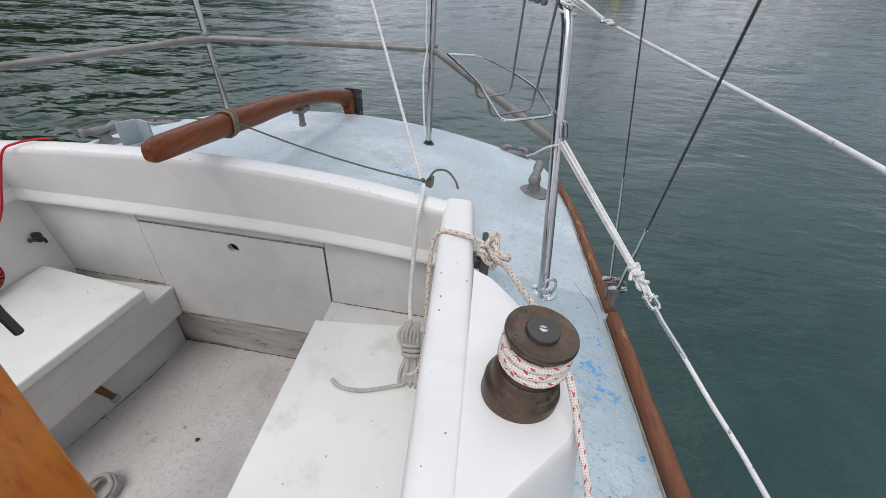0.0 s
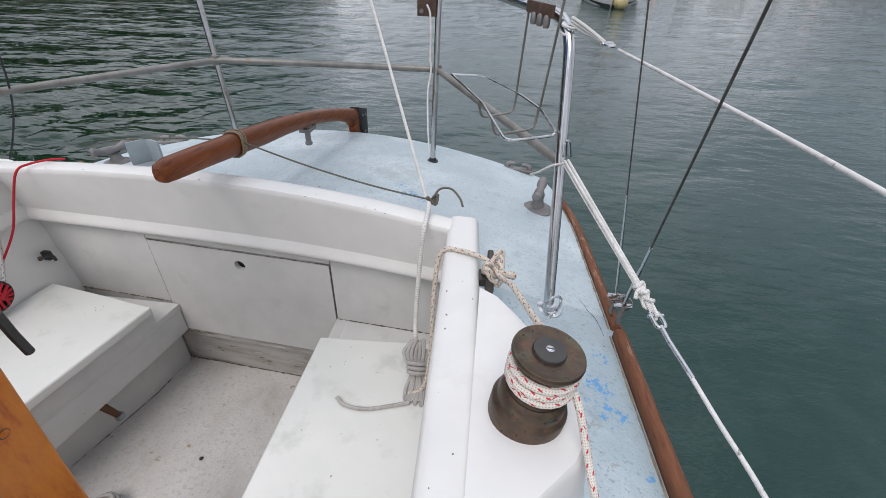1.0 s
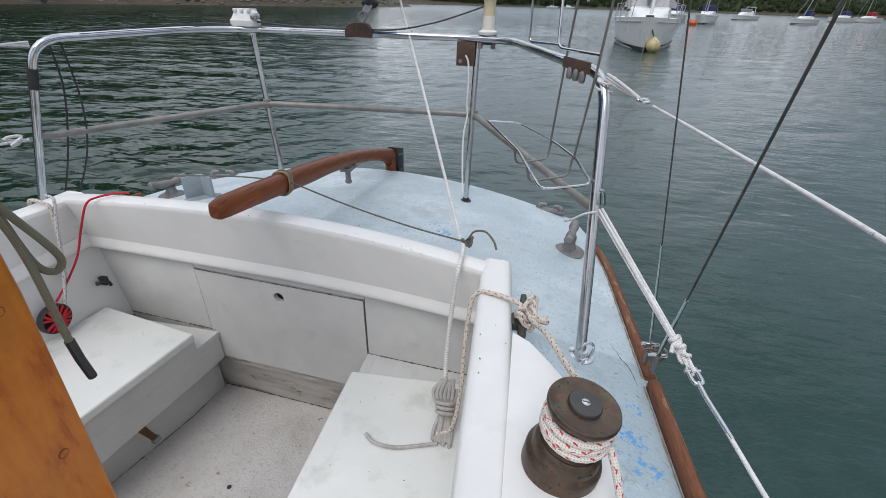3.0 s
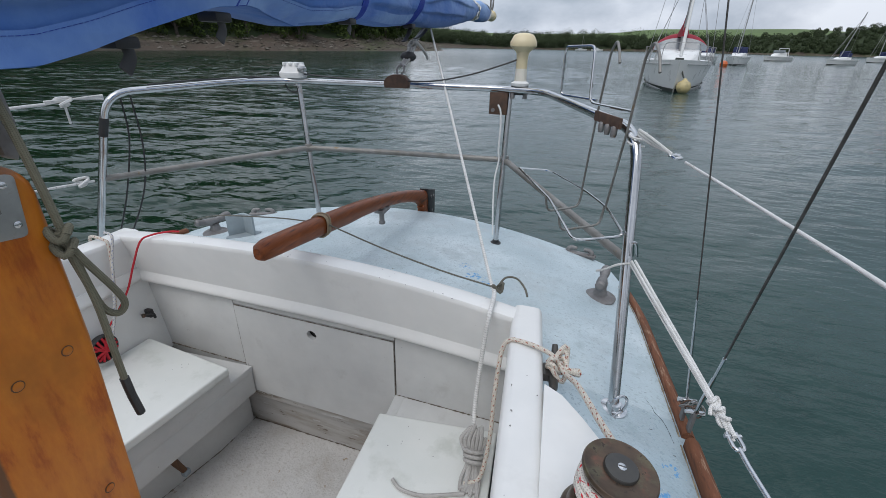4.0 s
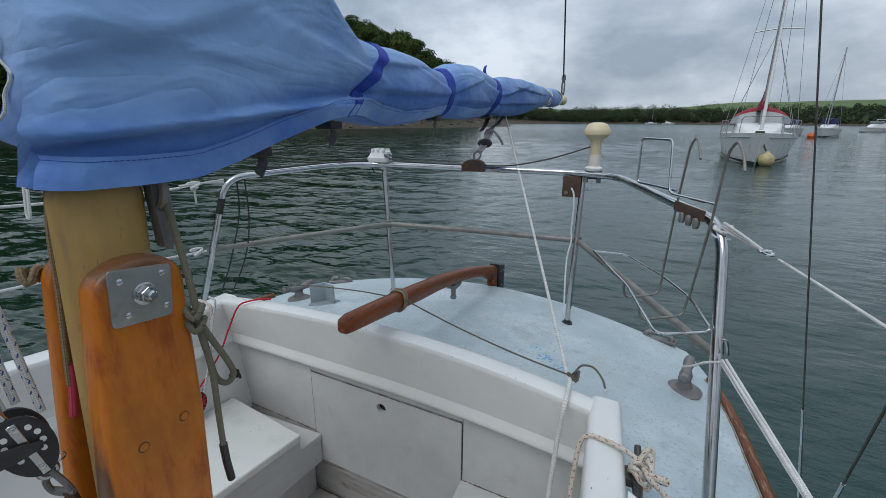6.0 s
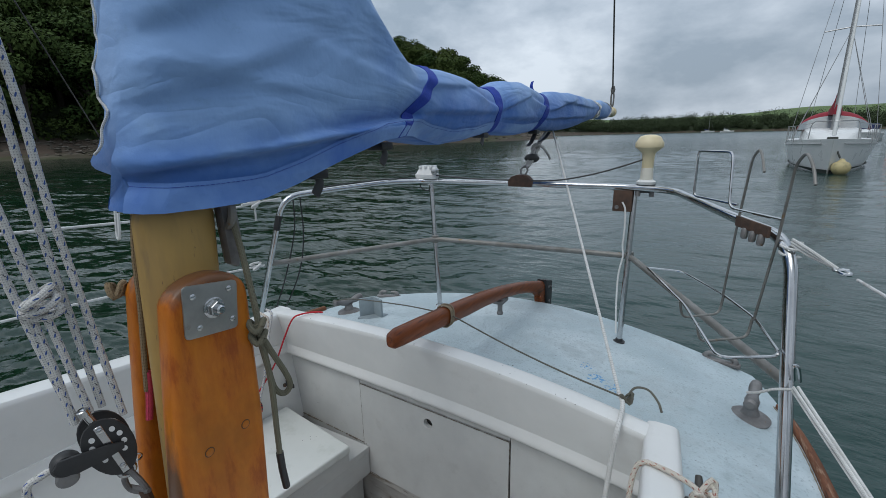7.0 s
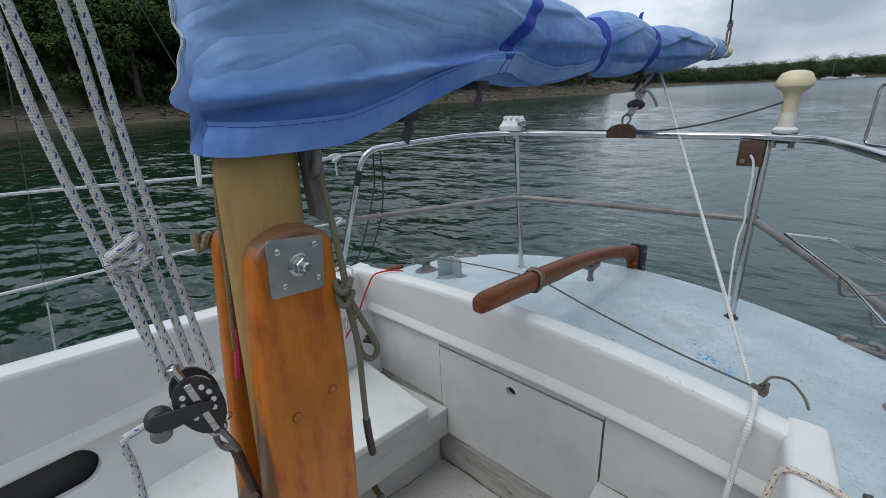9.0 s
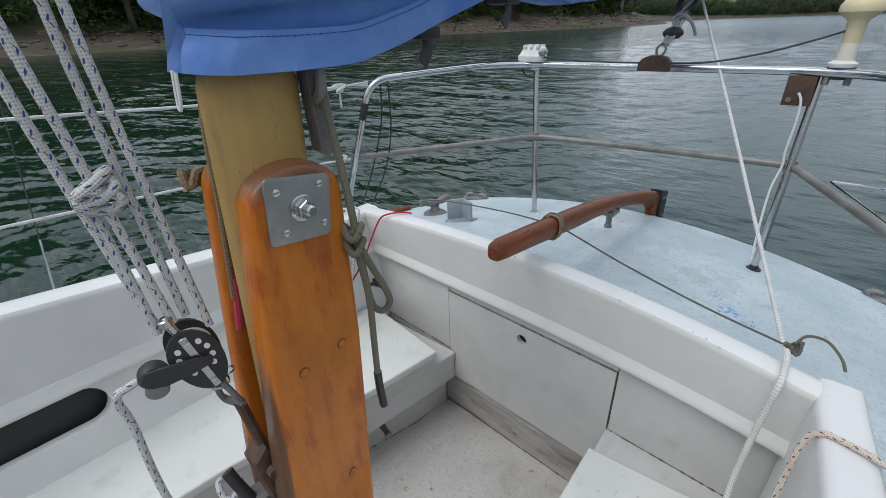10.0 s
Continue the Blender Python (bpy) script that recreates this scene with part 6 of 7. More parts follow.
def winch():
    ob = thing("winch", "tarnished bronze sheet winch with a wide top flange", "winch", (WX, WY, WZ))
    turned = lambda prof, n=44: leaned(lathe([(r * 0.87, z * 0.80) for r, z in prof], (WX, WY, WZ), n))
    part("base", turned([(0.0575, -0.026), (0.0575, 0.004), (0.0555, 0.010), (0.0515, 0.014), (0.0505, 0.018), (0.0495, 0.032), (0.0475, 0.038), (0.044, 0.043)]), BRONZE, ob)
    part("drum", turned([(0.042, 0.043), (0.038, 0.052), (0.037, 0.080), (0.039, 0.10), (0.044, 0.110)]), BRONZE, ob)
    part("flange", turned([(0.042, 0.108), (0.0485, 0.112), (0.051, 0.116), (0.0512, 0.120), (0.0500, 0.1238), (0.0488, 0.1242), (0.0475, 0.1232), (0.03, 0.1225), (0.001, 0.1225)], 52), BRONZE, ob, "wide mottled bronze top flange")
    cap = part("cap", turned([(0.0235, 0.121), (0.0235, 0.1265), (0.0222, 0.1285), (0.001, 0.1290)], 36), BRONZE_DARK, ob, "dark centre cap")
    z = WZ + 0.129 * 0.80
    part("screw", leaned(lathe([(0.0052, -0.001), (0.0052, 0.0008), (0.0042, 0.0013)], (WX, WY, z), 16)), STEEL, cap)
    part("slot", leaned(block((WX - 0.0046, WY - 0.0007, z + 0.0010), (WX + 0.0046, WY + 0.0007, z + 0.0016), 0)), BRONZE_DARK, cap)
    a = radians(-62)
    m = Matrix.Translation((WX + 0.0433 * math.cos(a), WY + 0.0433 * math.sin(a), WZ + 0.021)) @ Matrix.Rotation(a + radians(90), 4, "Z")
    part("pawl_slot", leaned(block((-0.010, -0.0008, -0.0018), (0.010, 0.0008, 0.0018), 0.0006, 1, m)), BLACK, ob, "dark slot in the base")
    return ob


winch()


def sheet_rope():
    ob = thing("sheet_rope", "white sheet rope with red flecks, three turns round the winch", "rope", (WX, WY, WZ + 0.1))
    pts = []
    for k in range(3 * 24 + 1):
        a = radians(75) - 2 * math.pi * k / 24
        r = 0.0388 + 0.0008 * math.sin(k * 0.37)
        pts.append((WX + r * math.cos(a), WY + r * math.sin(a), WZ + 0.0800 - 0.0108 * k / 24 + 0.0008 * math.sin(k * 0.61)))
    part("coil", leaned(sweep(pts, 0.0056, 10)), RED_FLECK, ob)
    part("tail", sweep([(WX + 0.036, WY - 0.014, WZ + 0.050), (WX + 0.044, WY - 0.032, WZ + 0.035), (WX + 0.058, WY - 0.062, WZ - 0.010), (WX + 0.074, WY - 0.10, WZ - 0.06), (WX + 0.092, WY - 0.14, WZ - 0.135), (WX + 0.10, WY - 0.19, WZ - 0.165), (WX + 0.11, WY - 0.4, WZ - 0.147)], 0.0050, 10, 6), RED_FLECK, ob)
    led = thing("lead_rope", "cream rope with brown flecks led over the coaming to the winch", "rope", (0.75, -0.3, 0.87))
    part("line", sweep([(WX + 0.0075, WY + 0.0375, WZ + 0.0800), (0.842, -0.52, 0.957), (0.82, -0.39, 0.905), (0.80, -0.325, 0.875), (0.775, -0.275, 0.874), (0.74, -0.255, 0.876), (0.70, -0.24, 0.873), (0.675, -0.232, 0.864), (0.660, -0.235, 0.83), (0.655, -0.265, 0.72), (0.655, -0.285, 0.60), (0.64, -0.30, 0.47), (0.60, -0.315, 0.45)], 0.0055, 10, 7), GOLD_FLECK, led)
    for k in range(3):
        part("hitch", sweep([(0.785 + 0.020 * math.cos(a), -0.292 + 0.026 * math.sin(a + 0.5 * k) + 0.006 * k, 0.856 + 0.010 * k + 0.016 * math.sin(2 * a)) for a in [j * 0.42 for j in range(16)]], 0.0053, 8), GOLD_FLECK, led)
    part("frayed_end", sweep([(0.79, -0.30, 0.867), (0.815, -0.315, 0.874), (0.828, -0.31, 0.870)], lambda t: 0.0055 + 0.004 * t, 8, 4), GOLD_FLECK, led)
    cl = thing("horn_cleat", "dark grey horn cleat bolted to the coaming's outer side", "cleat", (0.775, -0.295, 0.84))
    part("horn", sweep([(0.778, -0.225, 0.868), (0.780, -0.255, 0.852), (0.778, -0.295, 0.846), (0.780, -0.34, 0.850), (0.778, -0.37, 0.862)], lambda t: 0.0065 + 0.004 * math.sin(t * math.pi), 10, 4), BRONZE_DARK, cl)
    part("stem", block((0.755, -0.315, 0.835), (0.782, -0.275, 0.855), 0.004), BRONZE_DARK, cl)


sheet_rope()


# ---- lashings across the cockpit ----
def tiller_lashing():
    ob = thing("tiller_lashing", "thin dark cord lashing the tiller, knotted on the coaming", "rope", (0.3, 0.0, 0.9))
    y0 = 0.105
    x0 = 0.011
    part("line", sweep([(-0.70, 0.30, 0.80), (-0.52, 0.24, 0.862), (-0.2, 0.15, 0.925), (x0 - 0.026, y0, 0.948)], 0.0024, 7, 5), TILLER_ROPE, ob)
    part("line", sweep([(x0 + 0.026, y0, 0.946), (0.25, 0.055, 0.91), (0.45, 0.0, 0.893), (0.605, -0.04, 0.888)], 0.0025, 8, 5), TILLER_ROPE, ob)
    for k in range(4):
        pts = [(x0 + 0.030 * math.copysign(abs(math.cos(a)) ** 0.7, math.cos(a)), y0 + 0.0066 * k - 0.009 + (0.006 - 0.003 * (k % 3)) * math.sin(a), 0.940 + 0.0362 * math.copysign(abs(math.sin(a)) ** 0.7, math.sin(a))) for a in [2 * math.pi * j / 20 for j in range(20)]]
        part("turn", sweep(pts, 0.0025, 7, closed=True), BUFF_ROPE, ob, "buff cord turn round the tiller")
    for k in range(3):
        part("knot", sweep([(0.618 + 0.014 * math.cos(a), -0.035 + 0.012 * math.sin(a + k), 0.885 + 0.011 * math.sin(2 * a + k)) for a in [j * 0.45 for j in range(15)]], 0.0031, 7), TILLER_ROPE, ob)
    part("tail", sweep([(0.62, -0.03, 0.89), (0.635, -0.01, 0.905), (0.665, -0.015, 0.91), (0.69, -0.04, 0.898), (0.70, -0.06, 0.885)], 0.0029, 8, 5), TILLER_ROPE, ob)
    return ob


tiller_lashing()


def boom_line():
    ob = thing("boom_guy", "white cord from the boom, made fast and hanked on the seat", "rope", (0.6, -0.1, 0.9))
    part("line", sweep([(0.03, 1.30, 1.56), (0.32, 0.62, 1.225), (0.60, -0.03, 0.888)], 0.0047, 10, 6), BOOM_ROPE, ob)
    part("fall", sweep([(0.60, -0.03, 0.888), (0.612, -0.055, 0.880), (0.614, -0.10, 0.872), (0.612, -0.137, 0.855), (0.606, -0.152, 0.78), (0.60, -0.19, 0.62), (0.605, -0.225, 0.545)], 0.0060, 10, 6), BOOM_ROPE, ob)
    c = Vector((0.612, -0.255, 0.50))
    # a hanked coil standing in the corner, its turns and its long loops
    for k in range(6):
        s = (k - 2.5) * 0.006
        part("loop", sweep([c + Vector((s, 0.03, 0.055 + 0.006 * (k % 3))), c + Vector((s * 1.8 - 0.01, 0.015, 0.02)), c + Vector((s * 0.8, -0.01, -0.02)), c + Vector((s * 1.4 + 0.004 * (k % 2), -0.045 - 0.01 * (k % 3), -0.05)), c + Vector((s * 1.5 + 0.006, -0.075 - 0.012 * (k % 2), -0.054)), c + Vector((s + 0.012, -0.04, -0.045)), c + Vector((s * 0.7 + 0.008, 0.005, -0.01)), c + Vector((s * 1.6 + 0.006, 0.028, 0.03))], 0.0052, 8, 5), GREY_ROPE, ob, "grey rope loop")
    for k in range(3):
        part("wrap", sweep([c + Vector((0.023 * math.cos(a) + 0.002 * k, 0.015 * math.sin(a) - 0.008 * k, 0.004 - 0.013 * math.sin(a) - 0.009 * k)) for a in [2 * math.pi * j / 16 for j in range(16)]], 0.0055, 8, closed=True), GREY_ROPE, ob, "grey rope turn")
    part("tail", sweep([c + Vector((-0.004, -0.085, -0.052)), c + Vector((-0.05, -0.10, -0.055)), c + Vector((-0.11, -0.118, -0.055)), c + Vector((-0.165, -0.115, -0.055)), c + Vector((-0.195, -0.095, -0.054))], 0.0052, 8, 6), GREY_ROPE, ob, "loose grey rope end")
    return ob


boom_line()


def port_side_lines():
    a = thing("red_cord", "thin red cord over the coaming down to its reel", "rope", (-0.65, 0.0, 0.8))
    part("line", sweep([(-0.525, 0.058, 0.868), (-0.55, 0.04, 0.872), (-0.585, 0.0, 0.871), (-0.605, -0.03, 0.856), (-0.655, -0.04, 0.765), (-0.698, -0.055, 0.667), (-0.70, -0.11, 0.61), (-0.70, -0.175, 0.56)], 0.0034, 8, 6), RED_ROPE, a)
    r = thing("cord_reel", "round reel of red cord hanging on the cockpit side", "reel", (-0.70, -0.20, 0.51))
    turn = Matrix.Rotation(radians(90), 4, "Y")
    part("rim", lathe([(0.046, -0.012), (0.050, -0.008), (0.050, 0.008), (0.046, 0.012), (0.040, 0.008), (0.040, -0.008)], (-0.70, -0.20, 0.512), 26, turn), BLACK, r, "dark reel rim")
    for k in range(8):
        b = k * math.pi / 8
        part("cord_turn", sweep([(-0.690, -0.20 + 0.044 * math.cos(b), 0.512 + 0.044 * math.sin(b)), (-0.683, -0.20 + 0.01 * math.sin(5 * b), 0.512), (-0.690, -0.20 - 0.044 * math.cos(b + 0.4), 0.512 - 0.044 * math.sin(b + 0.4))], 0.0045, 6, 4), RED_ROPE, r, "red cord")
    w = thing("flecked_line", "white line with dark flecks hung over the coaming", "rope", (-0.7, -0.1, 0.7))
    part("line", sweep([(-0.83, -0.03, 0.79), (-0.805, -0.045, 0.853), (-0.73, -0.057, 0.858), (-0.712, -0.06, 0.835), (-0.714, -0.075, 0.74), (-0.71, -0.11, 0.62), (-0.70, -0.16, 0.53)], 0.0055, 8, 6), GOLD_FLECK, w)
    w = thing("white_cord", "white cord with dark flecks hanging down the cockpit side", "rope", (-0.70, -0.08, 0.75))
    part("line", sweep([(-0.760, -0.025, 0.868), (-0.725, -0.035, 0.871), (-0.706, -0.045, 0.858), (-0.704, -0.075, 0.77), (-0.698, -0.11, 0.66), (-0.694, -0.13, 0.61), (-0.69, -0.16, 0.545)], 0.0045, 8, 6), BLUE_FLECK, w)
    c = thing("wall_cleat", "small black jam cleat screwed to the cockpit side", "cleat", (-0.70, 0.01, 0.53))
    part("body", block((-0.722, -0.008, 0.512), (-0.694, 0.010, 0.545), 0.005, 2, pose(0, 0, 0)), BLACK, c)
    part("arm", sweep([(-0.70, -0.028, 0.535), (-0.692, 0.0, 0.528), (-0.70, 0.012, 0.503)], 0.0055, 8, 4), BLACK, c)
    part("knob", lathe([(0.006, -0.006), (0.007, 0), (0.006, 0.006)], (-0.70, -0.03, 0.537), 10), BRONZE, c)


port_side_lines()


def seat_strut():
    ob = thing("seat_latch", "small brown wooden turn latch under the seat's edge", "latch", (-0.41, -0.28, 0.14))
    part("stick", sweep([(-0.408, -0.315, 0.215), (-0.412, -0.290, 0.14), (-0.412, -0.272, 0.085)], lambda t: 0.014 - 0.004 * t, 8, flat=0.6), BARE_WOOD, ob)
    part("plate", block((-0.43, -0.335, 0.19), (-0.395, -0.285, 0.228), 0.005), RUST, ob)
    part("end", block((-0.422, -0.284, 0.068), (-0.402, -0.258, 0.090), 0.004), PAINT_GREY, ob)
    return ob


seat_strut()


def debris(x, y, z, s, material, name, label):
    bm = lathe([(s * 0.4, 0), (s, s * 0.3), (s * 0.9, s * 0.8), (s * 0.3, s * 1.1)], (x, y, z), 7)
    for v in bm.verts:
        v.co += Vector((noise3(v.co.x, v.co.y, v.co.z, 190), noise3(v.co.y, v.co.z, v.co.x, 190), 0)) * s * 0.4
    return solid(name, bm, material, label, "debris")


debris(-0.103, -0.334, 0.0, 0.007, BLACK, "pebble", "small dark stone lying on the cockpit sole")
rnd = random.Random(9)
chips = [(0.40, -0.17), (0.445, -0.205), (0.40, -0.225), (0.40, -0.235), (0.365, -0.25), (0.50, -0.25), (0.47, -0.55), (0.40, -0.62), (0.55, -0.45), (-0.44, -0.12), (-0.46, -0.13), (-0.45, -0.14), (-0.47, -0.16), (0.60, -0.60), (0.36, -0.45)]
for x, y in chips:
    bm = lathe([(0.0028, 0), (0.0032, 0.0006), (0.001, 0.001)], (0, 0, 0), 6)
    bmesh.ops.transform(bm, matrix=pose(x, y, 0.4401, 0, 0, rnd.uniform(0, 180)) @ Matrix.Diagonal((rnd.uniform(0.4, 1.0), rnd.uniform(0.25, 0.5), 1, 1)), verts=bm.verts)
    tagged(solid("paint_chip", bm, BLACK_IRON, "tiny dark chip in the white seat paint", "chip"), group="chips in the seat paint")


GRIME = surface("caked_grime", (0.17, 0.14, 0.11), (0.09, 0.072, 0.055), 30.0, 0.95, bump=0.5, bscale=150.0, specks=[((0.2, 0.18, 0.15), 40.0, 0.6)])


def grime(pts, r, seed):
    """A ragged line of dirt lodged in a joint."""
    rr = random.Random(seed)
    line = []
    for a, b in zip(pts, pts[1:]):
        line += [Vector(a).lerp(Vector(b), k / 24) for k in range(24)]
    line.append(Vector(pts[-1]))
    wid = [r * max(0.12, rr.gauss(0.75, 0.4)) for _ in line]
    return solid("grime_trim", sweep(line, lambda t: wid[min(len(wid) - 1, int(t * len(wid)))], 6), GRIME, "dark dirt caught in the joint of the painted boards", "dirt", kind="structure")


BULK = lambda x: 0.001 - 0.07 * x
grime([(-0.395, 0.066, 0.0), (-0.416, -0.11, 0.0), (-0.497, -0.40, 0.0), (-0.582, -0.8, 0.0), (-0.66, -1.5, 0.0)], 0.003, 1)
grime([(-0.39, 0.072, 0.002), (0.0, 0.047, 0.002), (0.31, 0.025, 0.002)], 0.0032, 2)
grime([(-0.72, BULK(-0.72), 0.354), (-0.5, BULK(-0.5), 0.354), (-0.31, BULK(-0.31), 0.354)], 0.0026, 3)
grime([(HX0, BULK(HX0) + 0.008, HZ0 - 0.003), (0.0, 0.008, HZ0 - 0.003), (HX1, BULK(HX1) + 0.008, HZ0 - 0.003)], 0.0026, 4)
grime([(0.30, BULK(0.30), 0.402), (0.5, BULK(0.5), 0.402), (0.66, BULK(0.66), 0.402)], 0.002, 5)
grime([(HX0 - 0.002, BULK(HX0), HZ0), (HX0 - 0.002, BULK(HX0), 0.4), (HX0 - 0.002, BULK(HX0), HZ1)], 0.0010, 6)
grime([(HX1 + 0.002, BULK(HX1), HZ0), (HX1 + 0.002, BULK(HX1), 0.42), (HX1 + 0.002, BULK(HX1), HZ1)], 0.0010, 7)
grime([(HX0, BULK(HX0), HZ1 + 0.002), (0.0, BULK(0.0), HZ1 + 0.002), (HX1, BULK(HX1), HZ1 + 0.002)], 0.0010, 8)


def rope_heap():
    ob = thing("rope_heap", "small heap of grey-white rope lying on the cockpit sole", "rope", (-0.27, -0.53, 0.0))
    rr = random.Random(3)
    pts = []
    for k in range(46):
        a = k * 0.62
        pts.append((-0.275 + (0.028 + 0.018 * rr.random()) * math.cos(a), -0.535 + (0.03 + 0.02 * rr.random()) * math.sin(a), 0.008 + 0.0009 * k + 0.004 * rr.random()))
    part("line", sweep(pts, 0.0058, 8, 3), GREY_ROPE, ob)
    return ob


rope_heap()

# ---- lines on the mast ----
rnd = random.Random(21)
for k in range(34):
    if k < 22:
        x = rnd.uniform(-0.62, 0.60)
        y = Y_IN(x) + rnd.choice((0.012, 0.018, 0.03, 0.06, 0.075))
        z = TOP_Z(x) + (0.0 if y < Y_IN(x) + 0.015 else 0.0016)
    else:
        y = rnd.uniform(-0.95, -0.2)
        x = XR_IN(y) + rnd.choice((0.016, 0.02, 0.045, 0.066))
        z = COAM_Z(y) + 0.0012
    bm = bmesh.new()
    bmesh.ops.create_icosphere(bm, subdivisions=1, radius=1.0)
    s = rnd.uniform(0.0007, 0.0018)
    bmesh.ops.transform(bm, matrix=Matrix.Translation((x, y, z)) @ Matrix.Rotation(rnd.uniform(0, 3), 4, "Z") @ Matrix.Diagonal((s * rnd.uniform(1, 2.4), s, 0.0009, 1)), verts=bm.verts)
    solid("paint_chip", bm, GALV, "tiny grey chip in the coaming's white paint", "chip", "chips in the coaming paint")


def mast_lines():
    ob = thing("green_halyard", "olive green halyard hitched beside the mast, its end whipped black", "rope", (0.05, -0.66, 1.2))
    part("line", sweep([(0.005, -0.648, 1.52), (0.03, -0.655, 1.44), (0.055, -0.660, 1.36), (0.078, -0.666, 1.27), (0.081, -0.665, 1.21), (0.079, -0.656, 1.12), (0.074, -0.654, 1.02), (0.070, -0.652, 0.96)], 0.0054, 9, 7), OLIVE_ROPE, ob)
    part("bight", sweep([(0.080, -0.672, 1.24), (0.086, -0.656, 1.19), (0.086, -0.630, 1.13), (0.080, -0.617, 1.095), (0.074, -0.627, 1.08), (0.072, -0.645, 1.10), (0.077, -0.658, 1.16), (0.080, -0.667, 1.21)], 0.0054, 9, 7), OLIVE_ROPE, ob)
    for k in range(2):
        part("hitch", sweep([(0.078 + 0.012 * math.cos(a), -0.668 + 0.012 * math.sin(a), 1.215 + 0.022 * k + 0.008 * math.sin(2 * a)) for a in [j * 0.45 for j in range(15)]], 0.0054, 8), OLIVE_ROPE, ob)
    part("whipping", sweep([(0.070, -0.652, 0.965), (0.066, -0.648, 0.92), (0.063, -0.642, 0.875)], 0.0072, 9), BLACK, ob, "black tape whipping")
    f = thing("mast_cleat", "grey metal cleat and shackle on the mast's after side", "cleat", (0.0, -0.655, 1.4))
    part("body", prism([(-0.662, 1.50), (-0.645, 1.48), (-0.64, 1.38), (-0.652, 1.33), (-0.668, 1.34), (-0.672, 1.44)], "x", 0.012, 0.034, 0.005), GALV, f)
    part("shackle", sweep([(0.02, -0.66, 1.47), (0.045, -0.662, 1.455), (0.05, -0.664, 1.425), (0.035, -0.664, 1.405), (0.02, -0.66, 1.42)], 0.0065, 8, 5), DULL_STEEL, f)
    b = thing("laid_rope", "thin tan laid rope and pink cord between mast and cheek", "rope", (-0.06, -0.79, 1.2))
    part("line", sweep([(-0.046, -0.762, 1.45), (-0.042, -0.776, 1.375), (-0.040, -0.784, 1.29), (-0.040, -0.795, 1.195), (-0.040, -0.80, 1.15)], 0.0042, 8, 5), BROWN_ROPE, b)
    part("cord", sweep([(-0.040, -0.793, 1.182), (-0.040, -0.798, 1.14), (-0.040, -0.805, 1.10)], 0.0055, 8, 4), PINK_ROPE, b, "pink-red cord")
    part("knot", sweep([(-0.088 + 0.008 * math.cos(a), -0.79 + 0.01 * math.sin(a), 1.315 + 0.01 * math.sin(2 * a)) for a in [j * 0.45 for j in range(15)]], 0.006, 7), BROWN_ROPE, b)


mast_lines()


